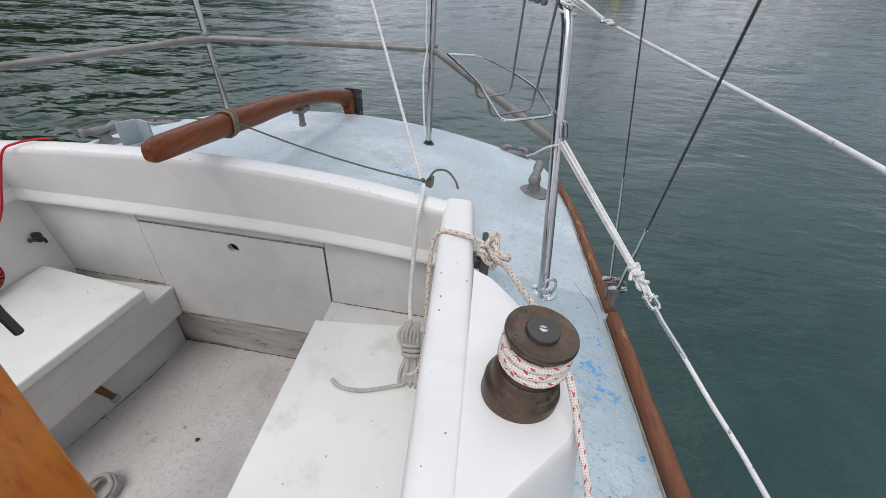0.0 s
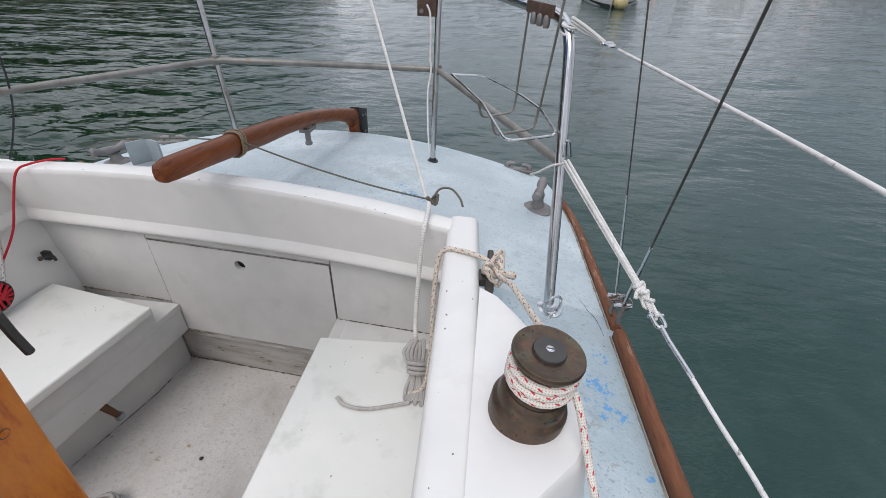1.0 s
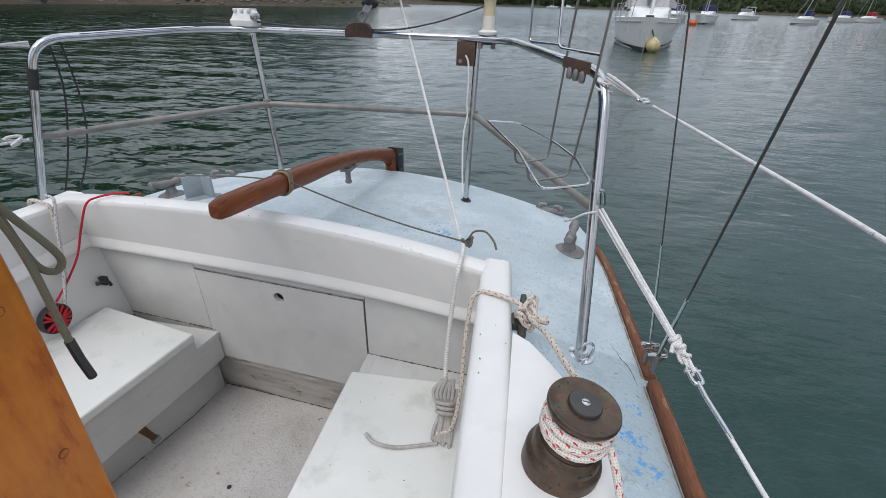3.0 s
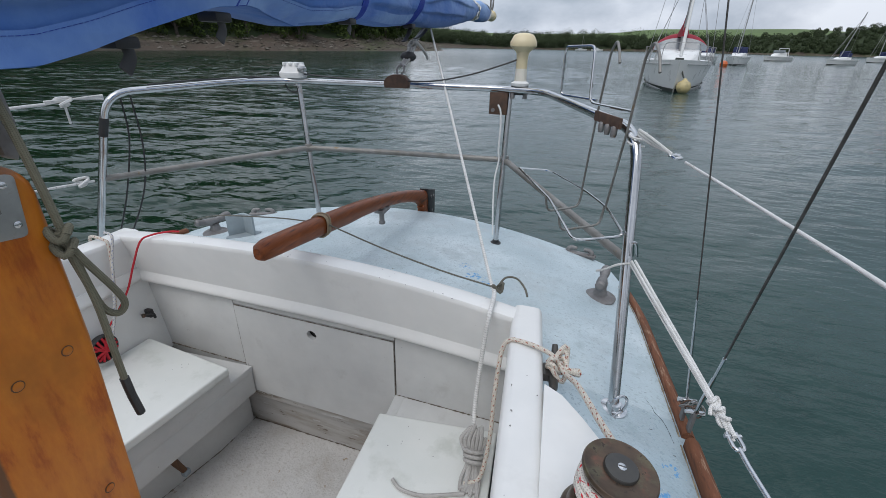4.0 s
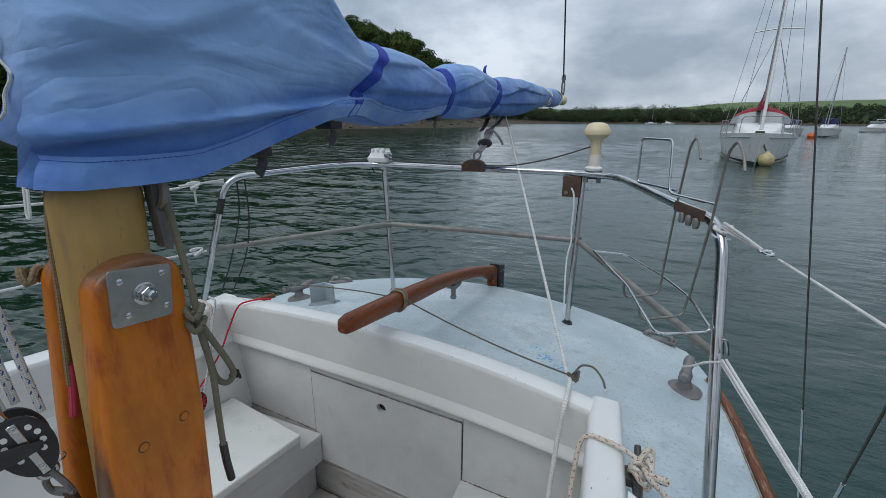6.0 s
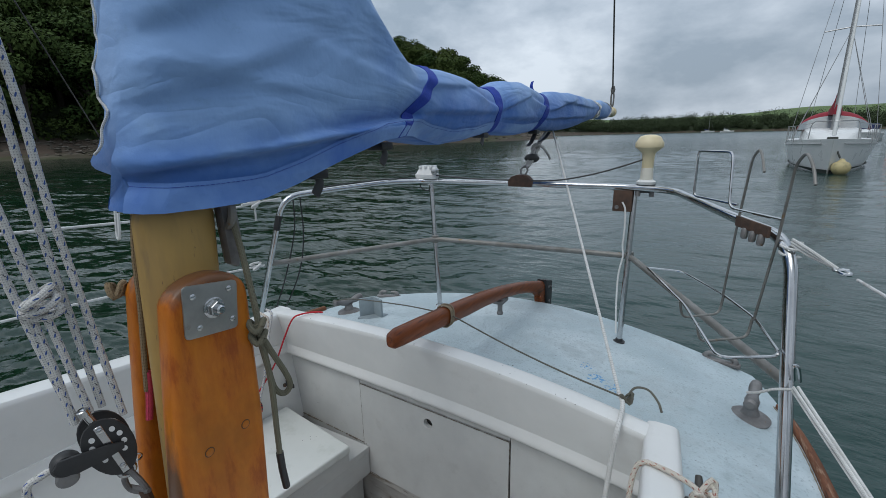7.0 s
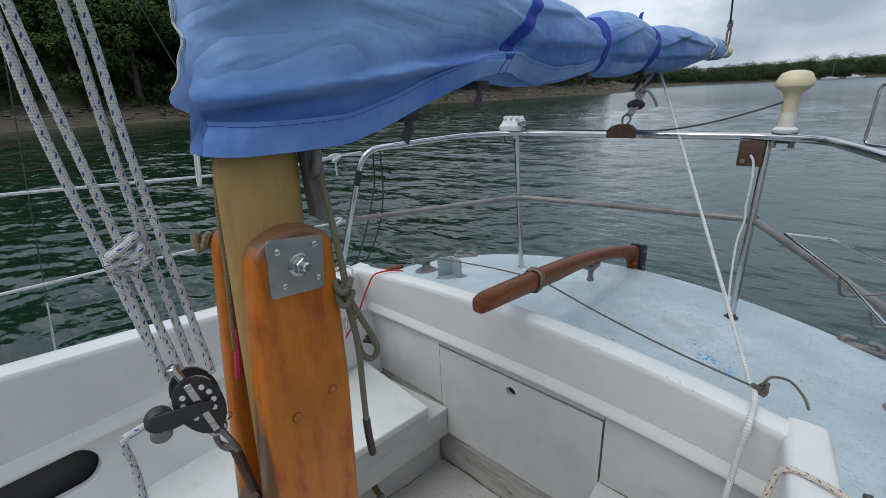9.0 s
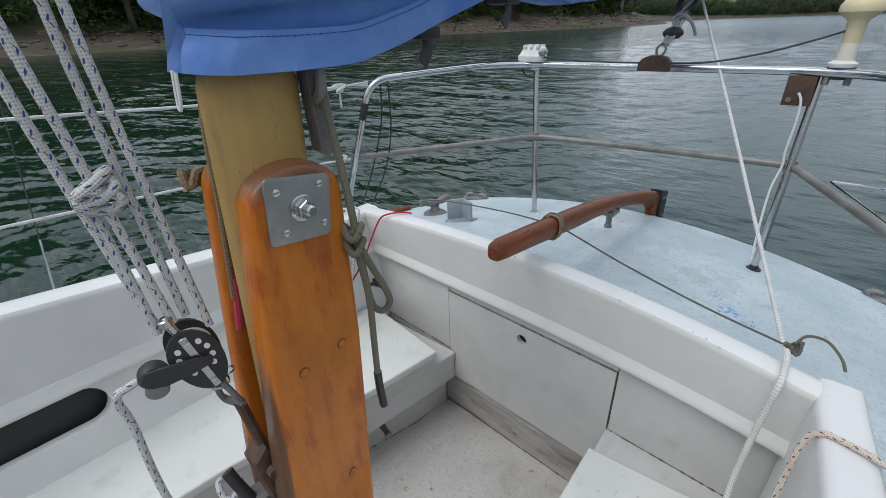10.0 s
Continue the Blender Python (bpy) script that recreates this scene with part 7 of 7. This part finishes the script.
# ---- mainsheet tackle ----
def mainsheet():
    C, S = Vector((-0.018, -0.872, 1.110)), 0.69
    u = Vector((0.06, 0.22, -0.97)).normalized()
    nrm = Vector((0.86, -0.30, 0.38))
    nrm = (nrm - u * nrm.dot(u)).normalized()
    v = nrm.cross(u).normalized()
    R = Matrix(((v.x, u.x, nrm.x, 0), (v.y, u.y, nrm.y, 0), (v.z, u.z, nrm.z, 0), (0, 0, 0, 1)))
    M = Matrix.Translation(C) @ R @ Matrix.Diagonal((S, S, S, 1))
    ob = thing("sheet_block", "black ball-bearing pulley block with a cam cleat below the mainsheet", "pulley block", C)

    def egg(r, w, n=28):
        return [(w * math.cos(a) * (1 - 0.10 * math.sin(a)), r * math.sin(a)) for a in [2 * math.pi * k / n for k in range(n)]]

    for s in (-1, 1):
        ch = part("cheek", prism(egg(0.073, 0.043), "z", s * 0.022 - 0.004, s * 0.022 + 0.004, 0.002, 2, M), BLACK, ob)
        part("strap", block((-0.007, -0.062, s * 0.027 - 0.0018), (0.007, 0.068, s * 0.027 + 0.0018), 0.001, 1, M), STEEL, ch, "bright steel strap")
        for y in (-0.052, 0.0, 0.05):
            part("rivet", lathe([(0.0042, 0), (0.0042, 0.0015), (0.002, 0.0025)], M @ Vector((0, y, s * 0.029)), 12, R if s > 0 else R @ Matrix.Rotation(math.pi, 4, "X")), STEEL, ch)
        if s > 0:
            for k in range(12):
                if k in (2, 3, 8, 9):
                    continue
                a = 2 * math.pi * (k + 0.5) / 12
                part("hole", prism([(0.026 * math.cos(a) + 0.0052 * math.cos(b), -0.012 + 0.040 * math.sin(a) + 0.0066 * math.sin(b)) for b in [2 * math.pi * j / 10 for j in range(10)]], "z", 0.0245, 0.0265, 0, 1, M), WHITE_PLASTIC, ch, "pale lightening hole")
    for s in (-0.011, 0.011):
        part("sheave", lathe([(0.0225, -0.0055), (0.025, -0.005), (0.022, 0.0), (0.025, 0.005), (0.0225, 0.0055)], M @ Vector((0, -0.015, s)), 24, R), WHITE_PLASTIC, ob)
    part("head_pin", sweep([M @ Vector((-0.002, -0.07, 0.014)), M @ Vector((-0.004, -0.095, 0.016))], 0.0055, 10), STEEL, ob, "steel head fitting")
    part("head_ring", lathe([(0.0055, -0.006), (0.0075, -0.0045), (0.0075, 0.0045), (0.0055, 0.006)], M @ Vector((-0.005, -0.10, 0.016)), 16, R @ Matrix.Rotation(radians(90), 4, "X")), STEEL, ob)
    arm = part("cam_arm", prism([(0.024, -0.004), (0.019, 0.011), (-0.02, 0.010), (-0.062, 0.004), (-0.084, -0.010), (-0.090, -0.030), (-0.076, -0.043), (-0.048, -0.034), (0.0, -0.016)], "z", 0.030, 0.037, 0.003, 2, M), BLACK, ob, "black cam cleat arm")
    part("cam_jaw", lathe([(0.016, 0), (0.0175, 0.004), (0.0175, 0.014), (0.0145, 0.018)], M @ Vector((-0.070, -0.020, 0.004)), 20, R), BLACK, arm)
    part("cam_jaw", lathe([(0.0125, 0), (0.0135, 0.010), (0.0115, 0.012)], M @ Vector((-0.080, 0.008, 0.010)), 20, R), GALV, arm, "grey roller")
    part("foot_fork", sweep([M @ Vector((0.013, 0.066, 0)), M @ Vector((0.014, 0.088, 0)), M @ Vector((0.0, 0.098, 0)), M @ Vector((-0.014, 0.088, 0)), M @ Vector((-0.013, 0.066, 0))], 0.0036, 8, 5), STEEL, ob)
    part("split_ring", sweep([M @ Vector((0.026 + 0.010 * math.cos(a), 0.068 + 0.008 * math.sin(a), 0.004)) for a in [2 * math.pi * k / 14 for k in range(14)]], 0.0014, 6, closed=True), STEEL, ob)
    s0 = M @ Vector((0, 0.098, 0))
    part("bow_shackle", sweep([s0 + Vector((0.0, 0, 0.008)), s0 + Vector((0.014, 0.006, -0.012)), s0 + Vector((0.012, 0.012, -0.034)), s0 + Vector((0, 0.01, -0.042)), s0 + Vector((-0.013, 0.0, -0.034)), s0 + Vector((-0.013, -0.004, -0.012)), s0 + Vector((0.0, 0, 0.008))], 0.0045, 8, 5), GALV, ob, "galvanised bow shackle")
    part("shackle_pin", sweep([s0 + Vector((-0.024, 0.0, -0.034)), s0 + Vector((0.02, 0.012, -0.032))], 0.004, 8), GALV, ob)
    e0 = s0 + Vector((0.002, 0.012, -0.038))
    br = thing("sheet_bracket", "rust-brown iron bracket bolted to the mast's foot", "bracket", (0, -0.83, 0.85))
    part("link", sweep([e0, e0.lerp(Vector((0.004, -0.835, 0.895)), 0.5), (0.004, -0.835, 0.895)], 0.008, 8), RUST, br)
    part("angle_iron", prism([(-0.862, 0.905), (-0.838, 0.925), (-0.812, 0.82), (-0.81, 0.55), (-0.83, 0.55), (-0.848, 0.78)], "x", -0.018, 0.020, 0.004), RUST, br)
    part("bolt", lathe([(0.009, 0), (0.009, 0.012)], (0.03, -0.845, 0.89), 8, Matrix.Rotation(radians(90), 4, "Y")), RUST, br)

    jc = thing("jam_cleat", "black lever jammer with white line beside the mast's foot", "cleat", (-0.02, -0.875, 0.83))
    part("lever", sweep([(-0.045, -0.885, 0.862), (-0.03, -0.88, 0.835), (-0.012, -0.868, 0.785)], 0.010, 10, 4, flat=0.7), BLACK, jc)
    part("body", block((-0.04, -0.89, 0.77), (0.0, -0.845, 0.805), 0.006), GALV, jc)
    part("line", sweep([(-0.06 + 0.02 * math.cos(a), -0.885 + 0.016 * math.sin(a), 0.812 + 0.010 * math.sin(2 * a)) for a in [k * 0.45 for k in range(20)]], 0.0052, 8), BLUE_FLECK, jc)
    part("post", sweep([(-0.02, -0.86, 0.78), (-0.02, -0.85, 0.43)], 0.012, 10), GALV, jc)

    rp = thing("mainsheet", "white braided mainsheet with blue flecks and a stopper knot", "rope", (-0.02, -0.9, 1.4))
    runs = [((-0.028, -0.899, 1.16), (-0.030, -0.936, 1.457), (-0.030, -0.943, 1.588), (-0.031, -0.948, 1.69)), ((-0.017, -0.884, 1.17), (-0.020, -0.917, 1.454), (-0.020, -0.932, 1.587), (-0.020, -0.940, 1.69)),
            ((-0.020, -0.868, 1.17), (-0.030, -0.883, 1.447), (-0.030, -0.887, 1.588), (-0.031, -0.893, 1.69)), ((-0.006, -0.850, 1.15), (-0.018, -0.870, 1.445), (-0.018, -0.875, 1.588), (-0.020, -0.882, 1.69))]
    for k, run in enumerate(runs):
        part("fall", sweep(run, 0.0050, 10, 8), BLUE_FLECK, rp)
    part("fall", sweep([(-0.030, -0.915, 1.34), (-0.026, -0.907, 1.25), (-0.024, -0.902, 1.16)], 0.0050, 10, 6), BLUE_FLECK, rp)
    for k in range(3):
        part("stopper_knot", sweep([(-0.016 + 0.011 * math.cos(a + k), -0.906 + 0.017 * math.cos(a), 1.335 + 0.010 * k + 0.009 * math.sin(a + 0.9 * k)) for a in [j * 0.42 for j in range(16)]], 0.0052, 9), BLUE_FLECK, rp)
    j = M @ Vector((-0.108, -0.024, 0.016))
    part("tail", sweep([M @ Vector((-0.06, -0.022, 0.014)), j, j + Vector((-0.006, -0.016, -0.012)), Vector((-0.042, -0.962, 1.04)), Vector((-0.046, -0.965, 0.90)), Vector((-0.03, -0.955, 0.72)), Vector((0.02, -0.96, 0.5))], 0.0050, 10, 8), BLUE_FLECK, rp, "loose tail of the sheet")
    up = thing("upper_block", "black pulley block at the head of the mainsheet", "pulley block", (-0.03, -0.91, 1.68))
    turn = Matrix.Rotation(radians(90), 4, "Y")
    for s in (-1, 1):
        x = -0.030 + s * 0.017
        ch = part("cheek", prism([(-0.917 + 0.031 * math.cos(a), 1.70 + 0.072 * math.sin(a)) for a in [2 * math.pi * k / 28 for k in range(28)]], "x", x - 0.003, x + 0.003, 0.002), BLACK, up)
        for y, z, r in ((-0.899, 1.700, 0.0062), (-0.901, 1.676, 0.0045), (-0.904, 1.657, 0.003), (-0.934, 1.69, 0.0062), (-0.931, 1.66, 0.0045), (-0.899, 1.728, 0.0062)):
            part("lightening_hole", lathe([(r, 0), (r * 0.8, 0.0012)], (x + 0.003, y, z), 14, turn), BARE_WOOD, ch, "brownish hole in the cheek")
    strap = part("strap", block((-0.010, -0.925, 1.638), (-0.0075, -0.911, 1.76), 0.001), STEEL, up, "bright steel strap")
    for z in (1.645, 1.705):
        part("rivet", lathe([(0.0042, 0), (0.004, 0.0015), (0.002, 0.0024)], (-0.0075, -0.918, z), 12, turn), STEEL, strap)


mainsheet()


def boom_buckles():
    for y, z, drop in ((-0.475, 1.478, 0.045), (-0.25, 1.525, 0.045), (0.33, 1.545, 0.035), (0.93, 1.555, 0.03)):
        ob = thing("strap_buckle", "black plastic strap buckle with a loose webbing end", "buckle", (0.04, y, z), "buckles under the boom")
        part("buckle", block((0.02, y - 0.02, z - 0.012), (0.065, y + 0.025, z + 0.006), 0.005), BLACK, ob)
        part("webbing_end", sweep([(0.04, y + 0.015, z), (0.042, y + 0.02, z - drop * 0.5), (0.045, y + 0.015 - drop * 0.3, z - drop)], 0.011, 8, 4, flat=0.15), BLACK, ob, "loose black webbing")
    for a, b in (((0.05, 0.93, 1.545), (0.06, 0.80, 1.49)), ((0.04, 1.2, 1.55), (0.055, 0.98, 1.505))):
        ob = thing("strap_tail", "loose dark webbing tail hanging under the boom", "strap", a, "strap tails")
        part("tail", sweep([a, Vector(a).lerp(Vector(b), 0.5) + Vector((0, 0, -0.008)), b], 0.010, 8, 4, flat=0.15), BLACK, ob)


boom_buckles()

cab = thing("hanging_cables", "pair of thin black cables hanging down the rail post", "cable", (-0.85, 0.2, 1.0))
part("cable", sweep([(-0.775, 0.19, 1.30), (-0.80, 0.20, 1.15), (-0.87, 0.19, 0.95), (-0.93, 0.17, 0.80), (-0.98, 0.14, 0.67)], 0.003, 6, 6), CABLE, cab)
part("cable", sweep([(-0.765, 0.22, 1.30), (-0.78, 0.23, 1.12), (-0.83, 0.23, 0.95), (-0.90, 0.19, 0.78), (-0.97, 0.15, 0.67)], 0.003, 6, 6), CABLE, cab)


# ---- moored boats ----
YWHITE = surface("white_topsides", (0.74, 0.75, 0.74), (0.68, 0.69, 0.68), 0.8, 0.3, bump=0.02, bscale=4.0)
YDARK = surface("dark_boot_top", (0.03, 0.035, 0.03), (0.05, 0.055, 0.045), 1.0, 0.6, bump=0.1, bscale=6.0)
YRED = surface("burgundy_canvas", (0.30, 0.02, 0.035), (0.24, 0.015, 0.03), 2.0, 0.85, bump=0.2, bscale=12.0)
YGLASS = surface("tinted_screen", (0.20, 0.23, 0.25), (0.26, 0.29, 0.31), 1.0, 0.15, bump=0.0)
YGREY = surface("alloy_spar", (0.45, 0.45, 0.45), (0.36, 0.36, 0.36), 3.0, 0.4, 0.6, bump=0.0)
YELLOW = surface("weathered_yellow_float", (0.56, 0.47, 0.24), (0.48, 0.40, 0.21), 3.0, 0.6, bump=0.2, bscale=14.0, stains=[((0.32, 0.28, 0.15), 4.0, 0.56)])
ORANGE = surface("orange_float", (0.62, 0.14, 0.03), (0.5, 0.1, 0.02), 3.0, 0.5, bump=0.0)
YBLUE = surface("navy_canvas", (0.02, 0.03, 0.09), (0.03, 0.04, 0.11), 2.0, 0.85, bump=0.0)


def hull_rows(length, beam, free, stern=0.8, n=18, m=9):
    rows = []
    for i in range(n + 1):
        t = i / n
        half = beam / 2 * (math.sin(min(1.0, t / 0.62) * math.pi / 2) ** 0.8 if t < 0.62 else 1 - (1 - stern) * ((t - 0.62) / 0.38) ** 2)
        sheer = free * (1.18 - 0.35 * t + 0.22 * t * t)
        rake = (1 - t) ** 6 * 0.6
        row = []
        for j in range(m + 1):
            s = j / m
            z = -0.35 + (sheer + 0.35) * s
            row.append((half * (0.55 + 0.45 * s ** 0.45) if half > 0.01 else 0.012, t * length - rake * s, z))
        rows.append(row)
    return rows


def boat_hull(ob, length, beam, free, m):
    rows = hull_rows(length, beam, free)
    full = [[*(m @ Vector(p) for p in row), *(m @ Vector((-x, y, z)) for x, y, z in reversed(row))] for row in rows]
    hull = part("hull", loft(full), YWHITE, ob)
    part("boot_top", loft([[m @ Vector((s * (0.004 + half), y, z)) for half, y, z in [(row[0][0] * 1.0 + (row[4][0] - row[0][0]) * q + 0.012, row[4][1] - 0.012, -0.14 + 0.28 * q) for q in (0, 0.5, 1.0)]] for row in rows for s in (1,)], False, False), YDARK, hull)
    part("boot_top", loft([[m @ Vector((-(0.004 + half), y, z)) for half, y, z in [(row[0][0] * 1.0 + (row[4][0] - row[0][0]) * q + 0.012, row[4][1] - 0.012, -0.14 + 0.28 * q) for q in (0, 0.5, 1.0)]] for row in rows], False, False), YDARK, hull)
    part("stripe", sweep([m @ Vector((rows[i][-1][0] + 0.006, rows[i][-1][1], rows[i][-1][2] - 0.16)) for i in range(1, 19)], 0.018, 6), YGREY, hull)
    part("stripe", sweep([m @ Vector((-rows[i][-1][0] - 0.006, rows[i][-1][1], rows[i][-1][2] - 0.16)) for i in range(1, 19)], 0.018, 6), YGREY, hull)
    return rows


def cabin(ob, m, y0, y1, w0, w1, z0, z1, mat=None):
    rows = []
    for y, w, h in ((y0, w0 * 0.5, 0.0), (y0 + 0.5, w0, 0.55), (y0 + (y1 - y0) * 0.5, (w0 + w1) / 2 * 1.02, 0.9), (y1, w1, 1.0)):
        zt = z0 + (z1 - z0) * h + 0.02
        rows.append([m @ Vector(q) for q in ((w, y, z0 - 0.25), (w * 0.93, y, zt - 0.06), (w * 0.8, y, zt), (-w * 0.8, y, zt), (-w * 0.93, y, zt - 0.06), (-w, y, z0 - 0.25))])
    return part("cabin", loft(rows), mat or YWHITE, ob)


def big_yacht():
    m = pose(5.12, 19.7, WATER_Z, 0, 0, -10.5)
    ob = thing("yacht", "white moored sailing yacht with a burgundy sprayhood and sail cover", "yacht", (6, 24, WATER_Z))
    boat_hull(ob, 9.2, 3.15, 1.05, m)
    cabin(ob, m, 1.7, 6.3, 0.75, 1.12, 1.08, 1.62)
    rows = []
    for y, s in ((4.7, 0.0), (4.9, 0.55), (5.3, 0.9), (6.0, 1.0), (6.6, 0.98)):
        rows.append([m @ Vector((1.25 * math.cos(a), y, 1.5 + 0.85 * s * math.sin(a))) for a in [math.pi * k / 14 for k in range(15)]])
    hood = part("sprayhood", loft(rows[1:], False, False), YRED, ob, "burgundy canvas sprayhood")
    part("window", loft([[m @ Vector((1.27 * math.cos(a), y - 0.03, 1.5 + 0.87 * s * math.sin(a))) for a in [math.pi * (0.14 + 0.72 * k / 12) for k in range(13)]] for y, s in ((4.70, 0.12), (4.95, 0.72))], False, False), YGLASS, hood, "clear screen")
    part("mast", sweep([m @ Vector((0, 3.5, 1.5)), m @ Vector((0, 3.55, 12.2))], 0.075, 10), YGREY, ob)
    part("boom", sweep([m @ Vector((0, 3.6, 2.5)), m @ Vector((0, 6.8, 2.7))], 0.06, 8), YGREY, ob)
    part("sail_cover", loft([[m @ Vector((w * math.cos(a), 3.35 + 0.03 * k + dl * (math.sin(a) + 1), z)) for a in [2 * math.pi * j / 14 for j in range(14)]] for k, (z, w, dl) in enumerate(((2.15, 0.22, 1.6), (2.32, 0.24, 1.55), (2.5, 0.17, 0.9), (2.72, 0.11, 0.35), (3.0, 0.08, 0.14)))]), YRED, ob, "burgundy sail cover")
    part("furled_genoa", sweep([m @ Vector((0, 0.25, 1.35)), m @ Vector((0, 1.6, 5.8)), m @ Vector((0, 3.3, 11.6))], lambda t: 0.065 - 0.04 * t, 10), YWHITE, ob, "white rolled headsail")
    for z in (5.4, 8.6):
        part("spreader", sweep([m @ Vector((-1.05 + 0.04 * z, 3.6, z)), m @ Vector((0, 3.55, z + 0.06)), m @ Vector((1.05 - 0.04 * z, 3.6, z))], 0.025, 6), YGREY, ob)
    for x, y, top in ((1.4, 3.7, 11.9), (-1.4, 3.7, 11.9), (1.3, 4.2, 5.4), (-1.3, 4.2, 5.4), (1.3, 3.2, 5.4), (-1.3, 3.2, 5.4), (0.9, 9.0, 12.0), (-0.9, 9.0, 12.0)):
        mid = Vector((math.copysign(0.85, x), 3.6, 5.4)) if top > 11 and y < 5 else Vector((x, y, 1.1)).lerp(Vector((0, 3.55, top)), 0.5)
        part("stay", sweep([m @ Vector((x, y, 1.1)), m @ mid, m @ Vector((0, 3.55, top))], 0.010, 5), YGREY, ob)
    part("pulpit", sweep([m @ Vector(q) for q in ((0.72, 1.5, 1.2), (0.66, 1.35, 1.8), (0.35, 0.35, 1.85), (0, 0.0, 1.85), (-0.35, 0.35, 1.85), (-0.66, 1.35, 1.8), (-0.72, 1.5, 1.2))], 0.016, 6, 4), YGREY, ob)
    for s in (-1, 1):
        for y, b in ((2.6, 1.2), (4.3, 1.5), (6.0, 1.52), (7.8, 1.4)):
            part("stanchion", sweep([m @ Vector((s * b, y, 1.0)), m @ Vector((s * b, y, 1.72))], 0.015, 6), YGREY, ob)
        part("guard_line", sweep([m @ Vector(q) for q in ((s * 0.66, 1.35, 1.8), (s * 1.2, 2.6, 1.72), (s * 1.5, 4.3, 1.7), (s * 1.52, 6.0, 1.7), (s * 1.4, 7.8, 1.7))], 0.008, 5), YGREY, ob)
    part("deck_gear", block((-0.16, 1.0, 1.1), (0.16, 1.5, 1.28), 0.03, 2, m), YDARK, ob, "dark anchor windlass")
    bu = thing("mooring_buoy", "weathered yellow mooring buoy hanging at the yacht's bow", "buoy", (5.4, 19.55, 0.1))
    part("float", lathe([(0.05, -0.28), (0.18, -0.23), (0.27, -0.1), (0.28, 0.04), (0.22, 0.16), (0.11, 0.22), (0.07, 0.28), (0.05, 0.31)], (5.42, 19.45, 0.14), 22), YELLOW, bu)
    part("strop", sweep([(5.36, 19.5, 0.46), (5.25, 19.62, 0.75), (5.14, 19.75, 1.05)], 0.03, 7, 4), YDARK, bu, "dark rope strop")
    return ob


big_yacht()


def small_boat(x, y, yaw, length, beam, free, mast_h, canvas, label, lean=0, motor=False):
    m = pose(x, y, WATER_Z, 0, 0, yaw)
    ob = thing("motor_boat" if motor else "moored_yacht", label, "boat", (x, y, WATER_Z), "moored boats")
    boat_hull(ob, length, beam, free, m)
    cabin(ob, m, length * 0.25, length * 0.7, beam * 0.22, beam * 0.34, free * 1.0, free * (2.0 if motor else 1.55))
    if mast_h:
        part("mast", sweep([m @ Vector((0, length * 0.4, free)), m @ Vector((lean, length * 0.42, mast_h))], 0.06, 6), YGREY, ob)
        for s in (-1, 1):
            part("stay", sweep([m @ Vector((s * beam * 0.45, length * 0.42, free)), m @ Vector((lean, length * 0.42, mast_h * 0.97))], 0.012, 4), YGREY, ob)
        part("stay", sweep([m @ Vector((0, 0.1, free * 1.1)), m @ Vector((lean, length * 0.42, mast_h * 0.97))], 0.02, 4), YGREY, ob)
        part("boom", sweep([m @ Vector((0, length * 0.42, free + 1.0)), m @ Vector((0, length * 0.8, free + 1.1))], 0.14, 8), canvas, ob)
    if motor:
        part("windscreen", block((-beam * 0.3, length * 0.42, free * 1.9), (beam * 0.3, length * 0.62, free * 2.5), 0.1, 2, m), YGLASS, ob)
        part("arch", sweep([m @ Vector((-beam * 0.4, length * 0.72, free)), m @ Vector((-beam * 0.36, length * 0.7, free * 2.9)), m @ Vector((beam * 0.36, length * 0.7, free * 2.9)), m @ Vector((beam * 0.4, length * 0.72, free))], 0.06, 6), YWHITE, ob)
    else:
        part("dodger", block((-beam * 0.3, length * 0.6, free * 1.4), (beam * 0.3, length * 0.72, free * 2.3), 0.12, 2, m), canvas, ob)
    return ob


small_boat(20.2, 63, -22, 8.0, 2.6, 0.9, 9.8, YBLUE, "moored white yacht with a dark canopy and bare mast")
small_boat(17.6, 68, -24, 7.5, 2.5, 0.85, 0, YBLUE, "low dark-topped moored boat behind the yacht")
small_boat(36.3, 99, -52, 6.8, 2.4, 0.75, 0, YBLUE, "white moored motor cruiser with a raised screen", motor=True)
small_boat(37.3, 79, -50, 6.2, 2.2, 0.7, 6.8, YBLUE, "small white moored sloop with a leaning bare mast", 1.3)
small_boat(58, 110, -58, 7.0, 2.5, 0.8, 8.6, YBLUE, "distant white moored sloop with a bare mast")
small_boat(67, 118, -62, 7.0, 2.5, 0.8, 9.0, YRED, "distant white moored yacht with a red sail cover")
small_boat(12, 330, 80, 7.0, 2.4, 0.8, 9.0, YBLUE, "tiny far white sloop under the far woods")
small_boat(22, 325, 70, 7.0, 2.4, 0.8, 0, YBLUE, "tiny far white motor boat under the far woods", motor=True)
of = thing("orange_buoy", "orange mooring buoy floating beside the moored boats", "buoy", (17.8, 58, 0))
part("float", lathe([(0.05, -0.25), (0.35, -0.15), (0.42, 0.1), (0.3, 0.36), (0.05, 0.45)], (17.8, 58, 0.05), 14), ORANGE, of)
